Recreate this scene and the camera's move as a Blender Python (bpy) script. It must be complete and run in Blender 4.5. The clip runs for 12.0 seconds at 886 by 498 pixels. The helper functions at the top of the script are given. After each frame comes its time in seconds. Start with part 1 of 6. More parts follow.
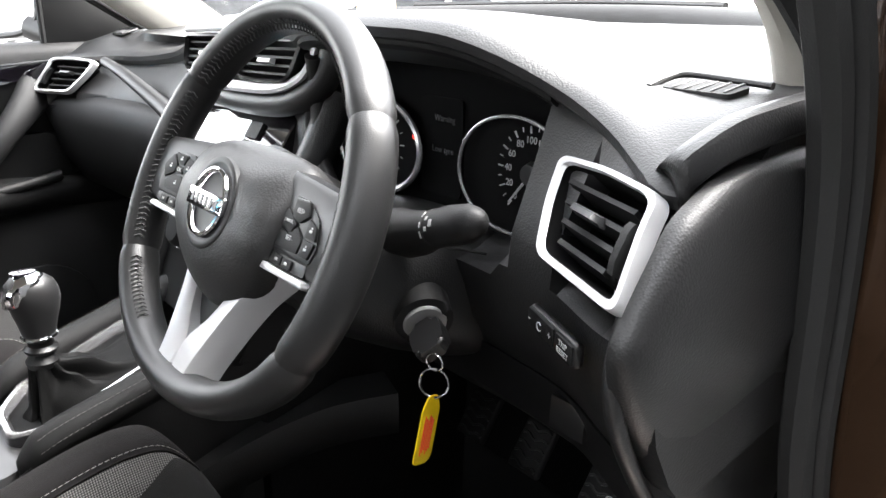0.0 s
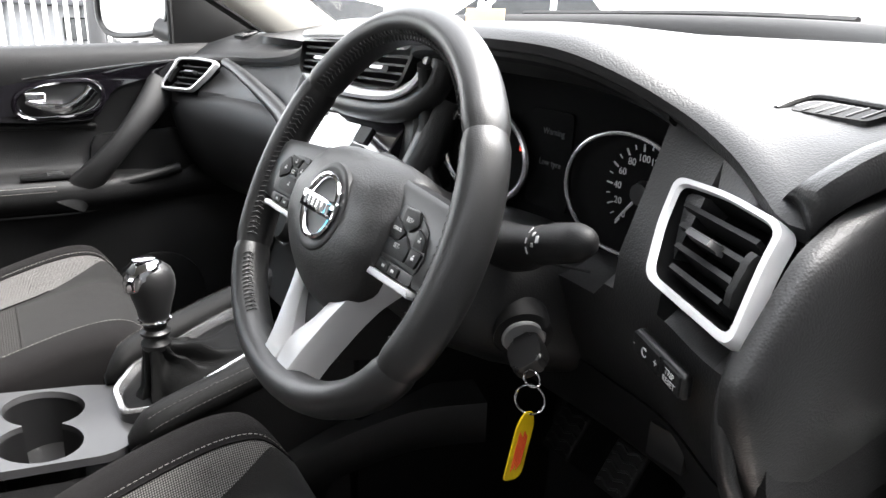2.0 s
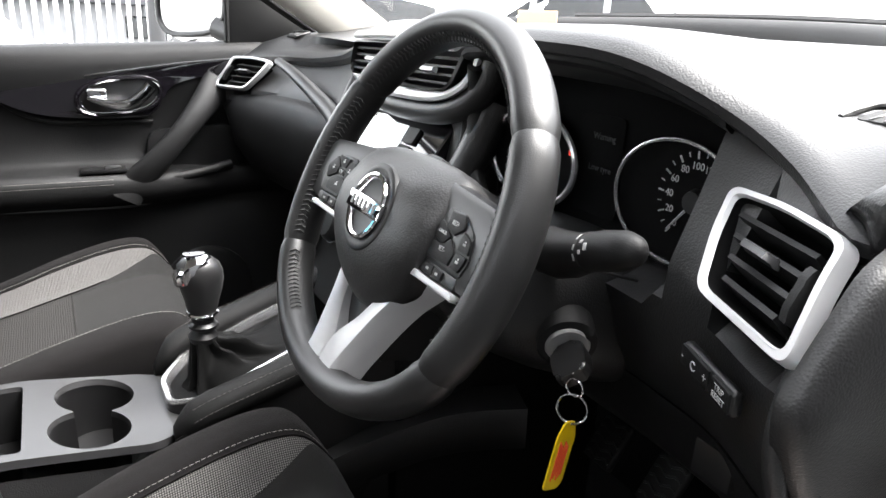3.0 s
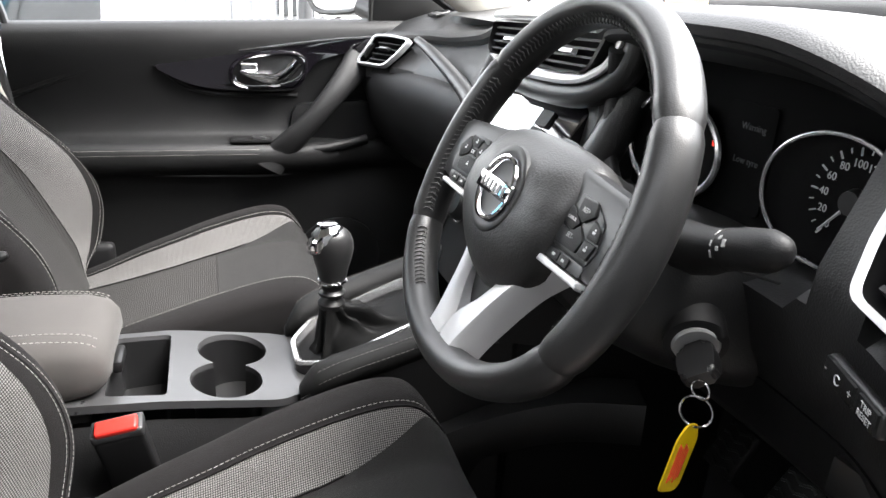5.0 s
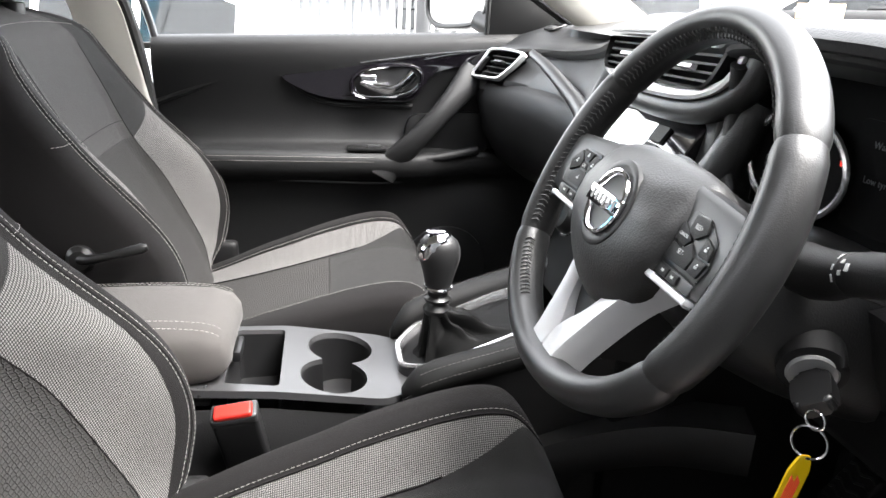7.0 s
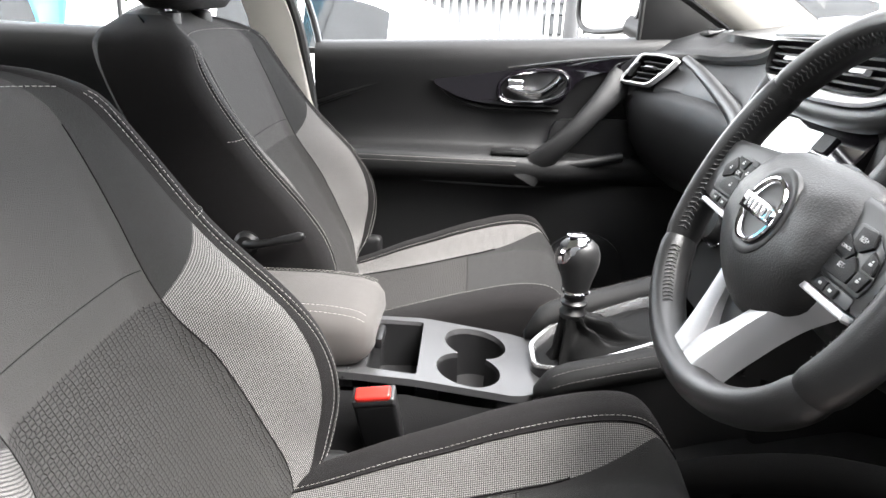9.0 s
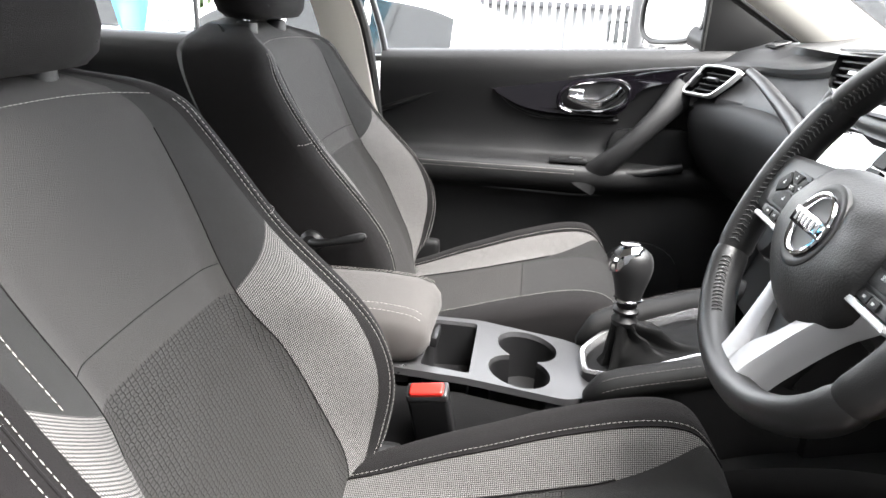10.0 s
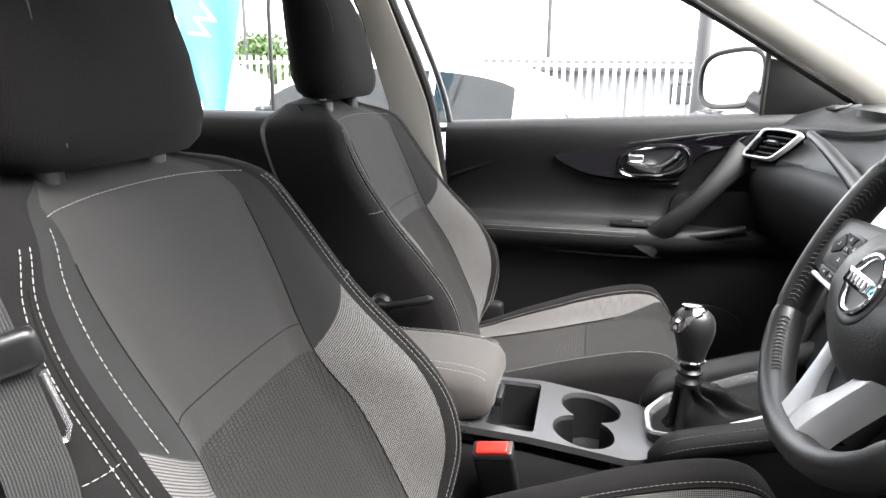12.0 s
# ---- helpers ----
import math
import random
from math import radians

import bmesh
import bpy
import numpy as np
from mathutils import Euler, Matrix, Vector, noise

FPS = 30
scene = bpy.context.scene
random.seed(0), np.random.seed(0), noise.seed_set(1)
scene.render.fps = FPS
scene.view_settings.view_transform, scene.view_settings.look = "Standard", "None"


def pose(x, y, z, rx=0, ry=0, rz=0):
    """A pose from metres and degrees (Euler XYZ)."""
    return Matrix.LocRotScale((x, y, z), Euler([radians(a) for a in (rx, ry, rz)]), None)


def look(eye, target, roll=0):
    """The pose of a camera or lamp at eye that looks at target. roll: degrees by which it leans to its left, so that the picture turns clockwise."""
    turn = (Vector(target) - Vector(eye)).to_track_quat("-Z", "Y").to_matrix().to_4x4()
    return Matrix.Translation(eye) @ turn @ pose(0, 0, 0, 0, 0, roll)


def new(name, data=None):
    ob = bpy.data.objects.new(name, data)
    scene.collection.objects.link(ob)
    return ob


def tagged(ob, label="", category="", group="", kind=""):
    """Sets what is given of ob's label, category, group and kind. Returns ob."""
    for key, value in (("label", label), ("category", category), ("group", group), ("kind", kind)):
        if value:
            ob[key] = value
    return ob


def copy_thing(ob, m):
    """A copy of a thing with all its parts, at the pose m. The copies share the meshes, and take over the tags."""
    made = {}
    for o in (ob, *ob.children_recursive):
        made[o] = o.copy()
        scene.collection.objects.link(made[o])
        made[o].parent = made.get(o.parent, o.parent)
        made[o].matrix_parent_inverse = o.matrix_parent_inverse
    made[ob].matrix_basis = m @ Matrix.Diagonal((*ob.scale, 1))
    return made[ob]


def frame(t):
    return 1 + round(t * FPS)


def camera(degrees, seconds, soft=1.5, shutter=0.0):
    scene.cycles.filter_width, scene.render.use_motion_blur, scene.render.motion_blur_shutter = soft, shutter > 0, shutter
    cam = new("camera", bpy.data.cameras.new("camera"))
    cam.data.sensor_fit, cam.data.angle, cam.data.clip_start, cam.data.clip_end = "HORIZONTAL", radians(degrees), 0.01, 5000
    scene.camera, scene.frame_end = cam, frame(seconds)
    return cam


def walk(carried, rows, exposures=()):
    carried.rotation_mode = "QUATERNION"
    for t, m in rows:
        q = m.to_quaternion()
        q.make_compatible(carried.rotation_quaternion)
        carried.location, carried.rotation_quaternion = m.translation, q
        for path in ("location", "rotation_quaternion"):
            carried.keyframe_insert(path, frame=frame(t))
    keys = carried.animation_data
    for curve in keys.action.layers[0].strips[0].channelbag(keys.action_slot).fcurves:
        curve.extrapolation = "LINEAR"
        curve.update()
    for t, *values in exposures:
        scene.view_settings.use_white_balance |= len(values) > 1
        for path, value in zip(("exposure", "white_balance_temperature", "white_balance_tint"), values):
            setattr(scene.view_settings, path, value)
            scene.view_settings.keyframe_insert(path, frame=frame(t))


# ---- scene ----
cam = camera(65.1, 12.0)

PATH = [
    (0, (0.88, -0.211, 1.14), (-0.542, 1.047, 0.512), 1.6),
    (0.5, (0.88, -0.211, 1.142), (-0.588, 0.995, 0.516), 1.5),
    (1, (0.879, -0.211, 1.144), (-0.629, 0.945, 0.518), 1.7),
    (1.5, (0.875, -0.213, 1.145), (-0.67, 0.892, 0.52), 2.3),
    (2, (0.871, -0.219, 1.146), (-0.708, 0.837, 0.52), 2.6),
    (2.5, (0.869, -0.22, 1.146), (-0.742, 0.786, 0.52), 2.6),
    (3, (0.867, -0.217, 1.146), (-0.779, 0.73, 0.518), 3.1),
    (5, (0.865, -0.219, 1.146), (-0.905, 0.401, 0.449), 3.5),
    (5.5, (0.869, -0.218, 1.145), (-0.919, 0.334, 0.438), 3.5),
    (6, (0.871, -0.221, 1.147), (-0.936, 0.257, 0.436), 3.3),
    (6.5, (0.874, -0.225, 1.15), (-0.958, 0.18, 0.455), 3.0),
    (7, (0.877, -0.225, 1.148), (-0.974, 0.106, 0.467), 3.1),
    (9, (0.897, -0.235, 1.147), (-0.982, -0.286, 0.464), 2.4),
    (9.5, (0.914, -0.235, 1.151), (-0.961, -0.363, 0.467), 2.7),
    (10, (0.931, -0.233, 1.157), (-0.939, -0.446, 0.481), 2.6),
    (10.5, (0.946, -0.234, 1.163), (-0.925, -0.527, 0.521), 2.0),
    (11, (0.962, -0.231, 1.166), (-0.911, -0.602, 0.569), 1.4),
    (11.5, (0.97, -0.228, 1.169), (-0.911, -0.629, 0.617), 0.8),
    (12, (0.977, -0.227, 1.171), (-0.914, -0.634, 0.664), 0.6),
]
SKY, SUN = 0.15, 2.5
EXPOSURE = 3.05
walk(cam, [(t, look(eye, target, roll)) for t, eye, target, roll in PATH], exposures=[(0.0, EXPOSURE + 0.2), (1.5, EXPOSURE - 0.03), (3.0, EXPOSURE - 0.18), (5.0, EXPOSURE + 0.05), (6.5, EXPOSURE + 0.2), (9.3, EXPOSURE + 0.33), (11.0, EXPOSURE + 0.08), (12.0, EXPOSURE - 0.10)])

# ---- world and light: bright overcast day ----
world = bpy.data.worlds.new("overcast_sky")
scene.world = world
world.use_nodes = True
wn = world.node_tree
sky = wn.nodes.new("ShaderNodeTexSky")
sky.sky_type = "NISHITA"
sky.sun_disc = False
sky.sun_elevation = radians(60)
sky.sun_rotation = radians(25)
sky.air_density, sky.dust_density, sky.ozone_density = 1.0, 1.6, 1.0
sky_soft = wn.nodes.new("ShaderNodeHueSaturation")
sky_soft.inputs["Saturation"].default_value = 0.12
sky_soft.inputs["Value"].default_value = 1.8
wn.links.new(sky.outputs["Color"], sky_soft.inputs["Color"])
wn.links.new(sky_soft.outputs["Color"], wn.nodes["Background"].inputs["Color"])
wn.nodes["Background"].inputs["Strength"].default_value = SKY

sun = new("sun", bpy.data.lights.new("sun", "SUN"))
sun.data.energy, sun.data.angle, sun.data.color = SUN, radians(40), (1.0, 0.97, 0.94)
sun.matrix_world = look((1.0, 2.1, 4.2), (0, 0, 0))


# ---- materials ----
def material(name, color, rough=0.6, metal=0.0, spec=0.5, vary=0.12, vary_scale=9.0, grain=0.0, grain_scale=600.0,
             grain_kind="noise", coat=0.0, sheen=0.0):
    m = bpy.data.materials.new(name)
    m.use_nodes = True
    nt = m.node_tree
    b = nt.nodes["Principled BSDF"]
    b.inputs["Roughness"].default_value = rough
    b.inputs["Metallic"].default_value = metal
    b.inputs["Specular IOR Level"].default_value = spec
    b.inputs["Coat Weight"].default_value = coat
    b.inputs["Coat Roughness"].default_value = 0.05
    b.inputs["Sheen Weight"].default_value = sheen
    tc = nt.nodes.new("ShaderNodeTexCoord")
    n1 = nt.nodes.new("ShaderNodeTexNoise")
    n1.inputs["Scale"].default_value = vary_scale
    n1.inputs["Detail"].default_value = 6
    n1.inputs["Roughness"].default_value = 0.65
    nt.links.new(tc.outputs["Object"], n1.inputs["Vector"])
    ramp = nt.nodes.new("ShaderNodeMixRGB")
    lo = [c * (1 - vary) for c in color]
    hi = [min(1, c * (1 + vary)) for c in color]
    ramp.inputs[1].default_value, ramp.inputs[2].default_value = (*lo, 1), (*hi, 1)
    nt.links.new(n1.outputs["Fac"], ramp.inputs[0])
    nt.links.new(ramp.outputs[0], b.inputs["Base Color"])
    rr = nt.nodes.new("ShaderNodeMapRange")
    rr.inputs["To Min"].default_value, rr.inputs["To Max"].default_value = max(0.02, rough - 0.07), min(1, rough + 0.07)
    nt.links.new(n1.outputs["Fac"], rr.inputs["Value"])
    nt.links.new(rr.outputs["Result"], b.inputs["Roughness"])
    if grain > 0:
        if grain_kind == "leather":
            g = nt.nodes.new("ShaderNodeTexVoronoi")
            g.feature = "SMOOTH_F1"
            g.inputs["Smoothness"].default_value = 0.6
            out = g.outputs["Distance"]
        elif grain_kind == "weave":
            g = nt.nodes.new("ShaderNodeTexVoronoi")
            g.inputs["Randomness"].default_value = 0.12
            out = g.outputs["Distance"]
        else:
            g = nt.nodes.new("ShaderNodeTexNoise")
            g.inputs["Detail"].default_value = 3
            out = g.outputs["Fac"]
        g.inputs["Scale"].default_value = grain_scale
        nt.links.new(tc.outputs["Object"], g.inputs["Vector"])
        bump = nt.nodes.new("ShaderNodeBump")
        bump.inputs["Strength"].default_value = grain
        bump.inputs["Distance"].default_value = 0.001
        if grain_kind in ("leather", "weave"):
            bump.invert = True
        nt.links.new(out, bump.inputs["Height"])
        nt.links.new(bump.outputs["Normal"], b.inputs["Normal"])
    return m


def two_tone(name, dark, light, scale, rough=0.9, kind="weave", stretch=(1, 1, 1), bump=0.5):
    """Woven cloth of light dots on dark threads, or raised wavy cells."""
    m = material(name, dark, rough, spec=0.3)
    nt = m.node_tree
    b = nt.nodes["Principled BSDF"]
    tc = nt.nodes["Texture Coordinate"]
    mp = nt.nodes.new("ShaderNodeMapping")
    mp.inputs["Scale"].default_value = stretch
    nt.links.new(tc.outputs["UV"], mp.inputs["Vector"])
    v = nt.nodes.new("ShaderNodeTexVoronoi")
    v.voronoi_dimensions = "2D"
    v.inputs["Scale"].default_value = scale
    v.inputs["Randomness"].default_value = 0.0 if kind == "weave" else 0.35
    if kind != "weave":
        v.feature = "DISTANCE_TO_EDGE"
    nt.links.new(mp.outputs[0], v.inputs["Vector"])
    cr = nt.nodes.new("ShaderNodeMapRange")
    lo, hi = (0.28, 0.46) if kind == "weave" else (0.02, 0.16)
    cr.inputs["From Min"].default_value, cr.inputs["From Max"].default_value = lo, hi
    nt.links.new(v.outputs["Distance"], cr.inputs["Value"])
    mix = nt.nodes.new("ShaderNodeMixRGB")
    a, c = (light, dark) if kind == "weave" else (dark, light)
    mix.inputs[1].default_value, mix.inputs[2].default_value = (*a, 1), (*c, 1)
    nt.links.new(cr.outputs[0], mix.inputs[0])
    nt.links.new(mix.outputs[0], b.inputs["Base Color"])
    bp = nt.nodes.new("ShaderNodeBump")
    bp.inputs["Strength"].default_value = bump
    bp.inputs["Distance"].default_value = 0.0015
    bp.invert = kind == "weave"
    nt.links.new(cr.outputs[0] if kind != "weave" else v.outputs["Distance"], bp.inputs["Height"])
    nt.links.new(bp.outputs["Normal"], b.inputs["Normal"])
    return m


def glass(name, tint=(1, 1, 1)):
    m = bpy.data.materials.new(name)
    m.use_nodes = True
    nt = m.node_tree
    nt.nodes.remove(nt.nodes["Principled BSDF"])
    t = nt.nodes.new("ShaderNodeBsdfTransparent")
    t.inputs[0].default_value = (*tint, 1)
    g = nt.nodes.new("ShaderNodeBsdfGlossy")
    g.inputs["Roughness"].default_value = 0.02
    mx = nt.nodes.new("ShaderNodeMixShader")
    mx.inputs[0].default_value = 0.05
    nt.links.new(t.outputs[0], mx.inputs[1])
    nt.links.new(g.outputs[0], mx.inputs[2])
    nt.links.new(mx.outputs[0], nt.nodes["Material Output"].inputs[0])
    return m


def emitter(name, color, strength):
    m = bpy.data.materials.new(name)
    m.use_nodes = True
    b = m.node_tree.nodes["Principled BSDF"]
    b.inputs["Base Color"].default_value = (*color, 1)
    b.inputs["Emission Color"].default_value = (*color, 1)
    b.inputs["Emission Strength"].default_value = strength
    b.inputs["Roughness"].default_value = 0.3
    return m


DASH = material("dash_soft_plastic", (0.0095, 0.0095, 0.0099), 0.45, spec=0.6, grain=0.24, grain_scale=640, grain_kind="leather", vary=0.1)
PLASTIC = material("hard_black_plastic", (0.007, 0.007, 0.0073), 0.55, spec=0.25, grain=0.25, grain_scale=900, vary=0.12)
SMOOTH = material("smooth_black_plastic", (0.0065, 0.0065, 0.0068), 0.38, vary=0.1)
LEATHER = material("wheel_leather", (0.012, 0.012, 0.0123), 0.4, grain=0.12, grain_scale=1100, grain_kind="leather", vary=0.1)
GAITER = material("gaiter_leather", (0.005, 0.005, 0.005), 0.58, spec=0.10, grain=0.25, grain_scale=620, grain_kind="leather")
CLOTH = material("charcoal_cloth", (0.0190, 0.0177, 0.0168), 0.92, grain=0.8, grain_scale=950, sheen=0.03, vary=0.14, vary_scale=42)
CLOTH_SIDE = material("black_cloth", (0.0062, 0.0055, 0.0056), 0.95, spec=0.16, grain=0.7, grain_scale=1100, sheen=0.01, vary=0.1)
ARM = material("armrest_cloth", (0.04, 0.0365, 0.034), 0.88, grain=0.4, grain_scale=1600, sheen=0.05, vary=0.06)
MESHCLOTH = two_tone("silver_mesh_cloth", (0.019, 0.0185, 0.018), (0.145, 0.14, 0.136), 420)
WAVECLOTH = two_tone("raised_wave_cloth", (0.0115, 0.011, 0.0106), (0.0265, 0.0253, 0.0243), 270, kind="wave", stretch=(0.55, 1, 1), bump=1.0)
THREAD = material("pale_thread", (0.26, 0.25, 0.235), 0.8, vary=0.1)
DARKTHREAD = material("dark_thread", (0.03, 0.03, 0.03), 0.8, vary=0.1)
SATIN = material("satin_silver_plastic", (0.52, 0.52, 0.527), 0.34, metal=0.35, vary=0.04)
CHROME_SATIN = material("bright_satin_chrome", (0.6, 0.6, 0.61), 0.25, metal=0.8, vary=0.04)
SATIN_DIM = material("console_grey_metal_paint", (0.065, 0.065, 0.067), 0.30, metal=0.5, vary=0.06)
CHROME = material("chrome", (0.8, 0.8, 0.82), 0.08, metal=1.0, vary=0.03)
GLOSS = material("piano_black", (0.006, 0.005, 0.007), 0.05, coat=1.0, vary=0.05)
RUBBER = material("black_rubber", (0.009, 0.009, 0.009), 0.7, grain=0.3, grain_scale=800)
TRIM = material("light_grey_pillar_trim", (0.36, 0.345, 0.31), 0.8, grain=0.3, grain_scale=900, vary=0.05)
BROWN = material("bronze_brown_paint", (0.045, 0.024, 0.013), 0.22, metal=0.35, coat=0.8, vary=0.06, grain=0.02, grain_scale=3000)
CARPET = material("black_carpet", (0.005, 0.005, 0.005), 0.98, spec=0.05, grain=0.8, grain_scale=900)
RED = material("red_plastic", (0.42, 0.02, 0.014), 0.35, vary=0.05)
YELLOW = material("yellow_plastic_tag", (0.5, 0.34, 0.0), 0.4, vary=0.04)
TAGRED = material("red_ink", (0.6, 0.05, 0.02), 0.6)
WHITEINK = material("white_print", (0.4, 0.4, 0.4), 0.6, vary=0.02)
GLASS = glass("clear_glass")
MIRROR = material("mirror_glass", (0.9, 0.9, 0.9), 0.02, metal=1.0, vary=0.01)
# screen glow added in place of the bright sky reflected on the display
LCD = emitter("display_sky_glare", (0.92, 0.97, 1.0), 0.16)
DIAL = material("dial_black", (0.002, 0.002, 0.0022), 0.9, spec=0.1)
TYRED = emitter("red_warning_lamp", (1.0, 0.05, 0.03), 0.12)


# ---- mesh helpers ----
def part(name, bm, mat, parent=None, label="", smooth=True, angle=40):
    me = bpy.data.meshes.new(name)
    bmesh.ops.recalc_face_normals(bm, faces=bm.faces)
    if smooth:
        for f in bm.faces:
            f.smooth = True
        lim = radians(angle)
        for e in bm.edges:
            if len(e.link_faces) == 2 and e.calc_face_angle(0) > lim:
                e.smooth = False
    bm.to_mesh(me)
    bm.free()
    me.materials.append(mat)
    ob = new(name, me)
    if parent:
        ob.parent = parent
    if label:
        tagged(ob, label)
    if "stitching" in name or "piping" in name:
        tagged(ob, kind="stuff")
    return ob


def thing(name, label, category, group="", kind=""):
    return tagged(new(name), label, category, group, kind)


def loft(rings, closed=True, cap=True):
    """A skin over rings of equal length."""
    bm = bmesh.new()
    rows = [[bm.verts.new(p) for p in r] for r in rings]
    n = len(rows[0])
    for a, b in zip(rows, rows[1:]):
        for i in range(n if closed else n - 1):
            j = (i + 1) % n
            bm.faces.new((a[i], a[j], b[j], b[i]))
    if cap and closed:
        bm.faces.new(rows[0])
        bm.faces.new(rows[-1])
    return bm


def add_loft(bm, rings, closed=True, cap=True):
    rows = [[bm.verts.new(p) for p in r] for r in rings]
    n = len(rows[0])
    for a, b in zip(rows, rows[1:]):
        for i in range(n if closed else n - 1):
            j = (i + 1) % n
            bm.faces.new((a[i], a[j], b[j], b[i]))
    if cap and closed:
        bm.faces.new(rows[0])
        bm.faces.new(rows[-1])
    return bm


def rbox(cx, cy, cz, sx, sy, sz, r=0.004, seg=2, m=None, bm=None):
    """A box with rounded edges; sizes are full lengths."""
    bm = bm or bmesh.new()
    t = Matrix.Translation((cx, cy, cz)) @ Matrix.Diagonal((sx, sy, sz, 1))
    made = bmesh.ops.create_cube(bm, size=1, matrix=(m or Matrix()) @ t)
    if r > 0:
        edges = {e for v in made["verts"] for e in v.link_edges}
        bmesh.ops.bevel(bm, geom=list(edges), offset=r, segments=seg, profile=0.6, affect="EDGES")
    return bm


def tube(points, radius, n=10, closed=False, bm=None, flat=1.0):
    """A round bar along points; radius may be a list."""
    bm = bm or bmesh.new()
    pts = [Vector(p) for p in points]
    k = len(pts)
    rings = []
    up = None
    for i, p in enumerate(pts):
        a = pts[i - 1] if (i or closed) else p
        b = pts[(i + 1) % k] if (i < k - 1 or closed) else p
        d = (b - a).normalized()
        if up is None:
            up = d.orthogonal().normalized()
        up = (up - d * up.dot(d)).normalized()
        side = d.cross(up)
        r = radius[i] if isinstance(radius, (list, tuple)) else radius
        rings.append([p + (up * math.cos(q) + side * math.sin(q) * flat) * r for q in (2 * math.pi * j / n for j in range(n))])
    if closed:
        rings.append(rings[0])
        rows = [[bm.verts.new(p) for p in r] for r in rings[:-1]]
        rows.append(rows[0])
        for a, b in zip(rows, rows[1:]):
            for i in range(n):
                j = (i + 1) % n
                bm.faces.new((a[i], a[j], b[j], b[i]))
        return bm
    return add_loft(bm, rings)


def prism(poly, axis, lo, hi, r=0.003, seg=2, bm=None):
    """A plate: a 2D outline drawn across two axes and given thickness along the third."""
    bm = bm or bmesh.new()

    def at(p, h):
        return {"x": (h, p[0], p[1]), "y": (p[0], h, p[1]), "z": (p[0], p[1], h)}[axis]

    a = [bm.verts.new(at(p, lo)) for p in poly]
    b = [bm.verts.new(at(p, hi)) for p in poly]
    n = len(poly)
    faces = [bm.faces.new(a), bm.faces.new(b)]
    for i in range(n):
        faces.append(bm.faces.new((a[i], a[(i + 1) % n], b[(i + 1) % n], b[i])))
    if r > 0:
        edges = {e for f in faces for e in f.edges}
        bmesh.ops.bevel(bm, geom=list(edges), offset=r, segments=seg, profile=0.6, affect="EDGES")
    return bm


def smooth_path(points, n=8, closed=False):
    """Catmull-Rom through points."""
    p = [Vector(q) for q in points]
    k = len(p)
    out = []
    for i in range(k if closed else k - 1):
        a = p[(i - 1) % k] if (closed or i) else p[0]
        b, c = p[i], p[(i + 1) % k]
        d = p[(i + 2) % k] if (closed or i + 2 < k) else p[-1]
        for j in range(n):
            t = j / n
            out.append(0.5 * (2 * b + (c - a) * t + (2 * a - 5 * b + 4 * c - d) * t * t + (3 * b - a - 3 * c + d) * t ** 3))
    if not closed:
        out.append(p[-1])
    return out


def rounded_poly(points, r=0.01, seg=4):
    """Rounds the corners of a closed 2D outline."""
    out = []
    p = [Vector((*q, 0)) for q in points]
    for i, b in enumerate(p):
        a, c = p[i - 1], p[(i + 1) % len(p)]
        d0, d1 = (a - b), (c - b)
        k = min(r, d0.length * 0.45, d1.length * 0.45)
        s, e = b + d0.normalized() * k, b + d1.normalized() * k
        for j in range(seg + 1):
            t = j / seg
            q = (1 - t) ** 2 * s + 2 * t * (1 - t) * b + t * t * e
            out.append((q.x, q.y))
    return out


def curve_at(xs, ys, x):
    """Smooth interpolation through a table."""
    if x <= xs[0]:
        return ys[0]
    if x >= xs[-1]:
        return ys[-1]
    i = max(j for j in range(len(xs) - 1) if xs[j] <= x)
    t = (x - xs[i]) / (xs[i + 1] - xs[i])
    def slope(j):
        if j <= 0 or j >= len(xs) - 1:
            return 0 if len(xs) > 2 else (ys[-1] - ys[0]) / (xs[-1] - xs[0])
        return (ys[j + 1] - ys[j - 1]) / (xs[j + 1] - xs[j - 1])
    h = xs[i + 1] - xs[i]
    m0, m1 = slope(i) * h, slope(i + 1) * h
    return (2 * t**3 - 3 * t**2 + 1) * ys[i] + (t**3 - 2 * t**2 + t) * m0 + (-2 * t**3 + 3 * t**2) * ys[i + 1] + (t**3 - t**2) * m1


def stitches(points, normals, bm=None, length=0.0046, gap=0.0018, r=0.00042):
    """Short raised thread dashes along a line on a surface."""
    bm = bm or bmesh.new()
    pts = [Vector(p) + Vector(n) * 0.0009 for p, n in zip(points, normals)]
    acc = [0.0]
    for a, b in zip(pts, pts[1:]):
        acc.append(acc[-1] + (b - a).length)

    def at(s):
        for i in range(len(acc) - 1):
            if acc[i + 1] >= s:
                t = (s - acc[i]) / max(1e-9, acc[i + 1] - acc[i])
                return pts[i].lerp(pts[i + 1], t)
        return pts[-1]

    s = 0.0
    while s + length < acc[-1]:
        a, b = at(s), at(s + length)
        mid = at(s + length / 2)
        tube([a, mid, b], [r * 0.7, r, r * 0.7], n=4, bm=bm)
        s += length + gap
    return bm


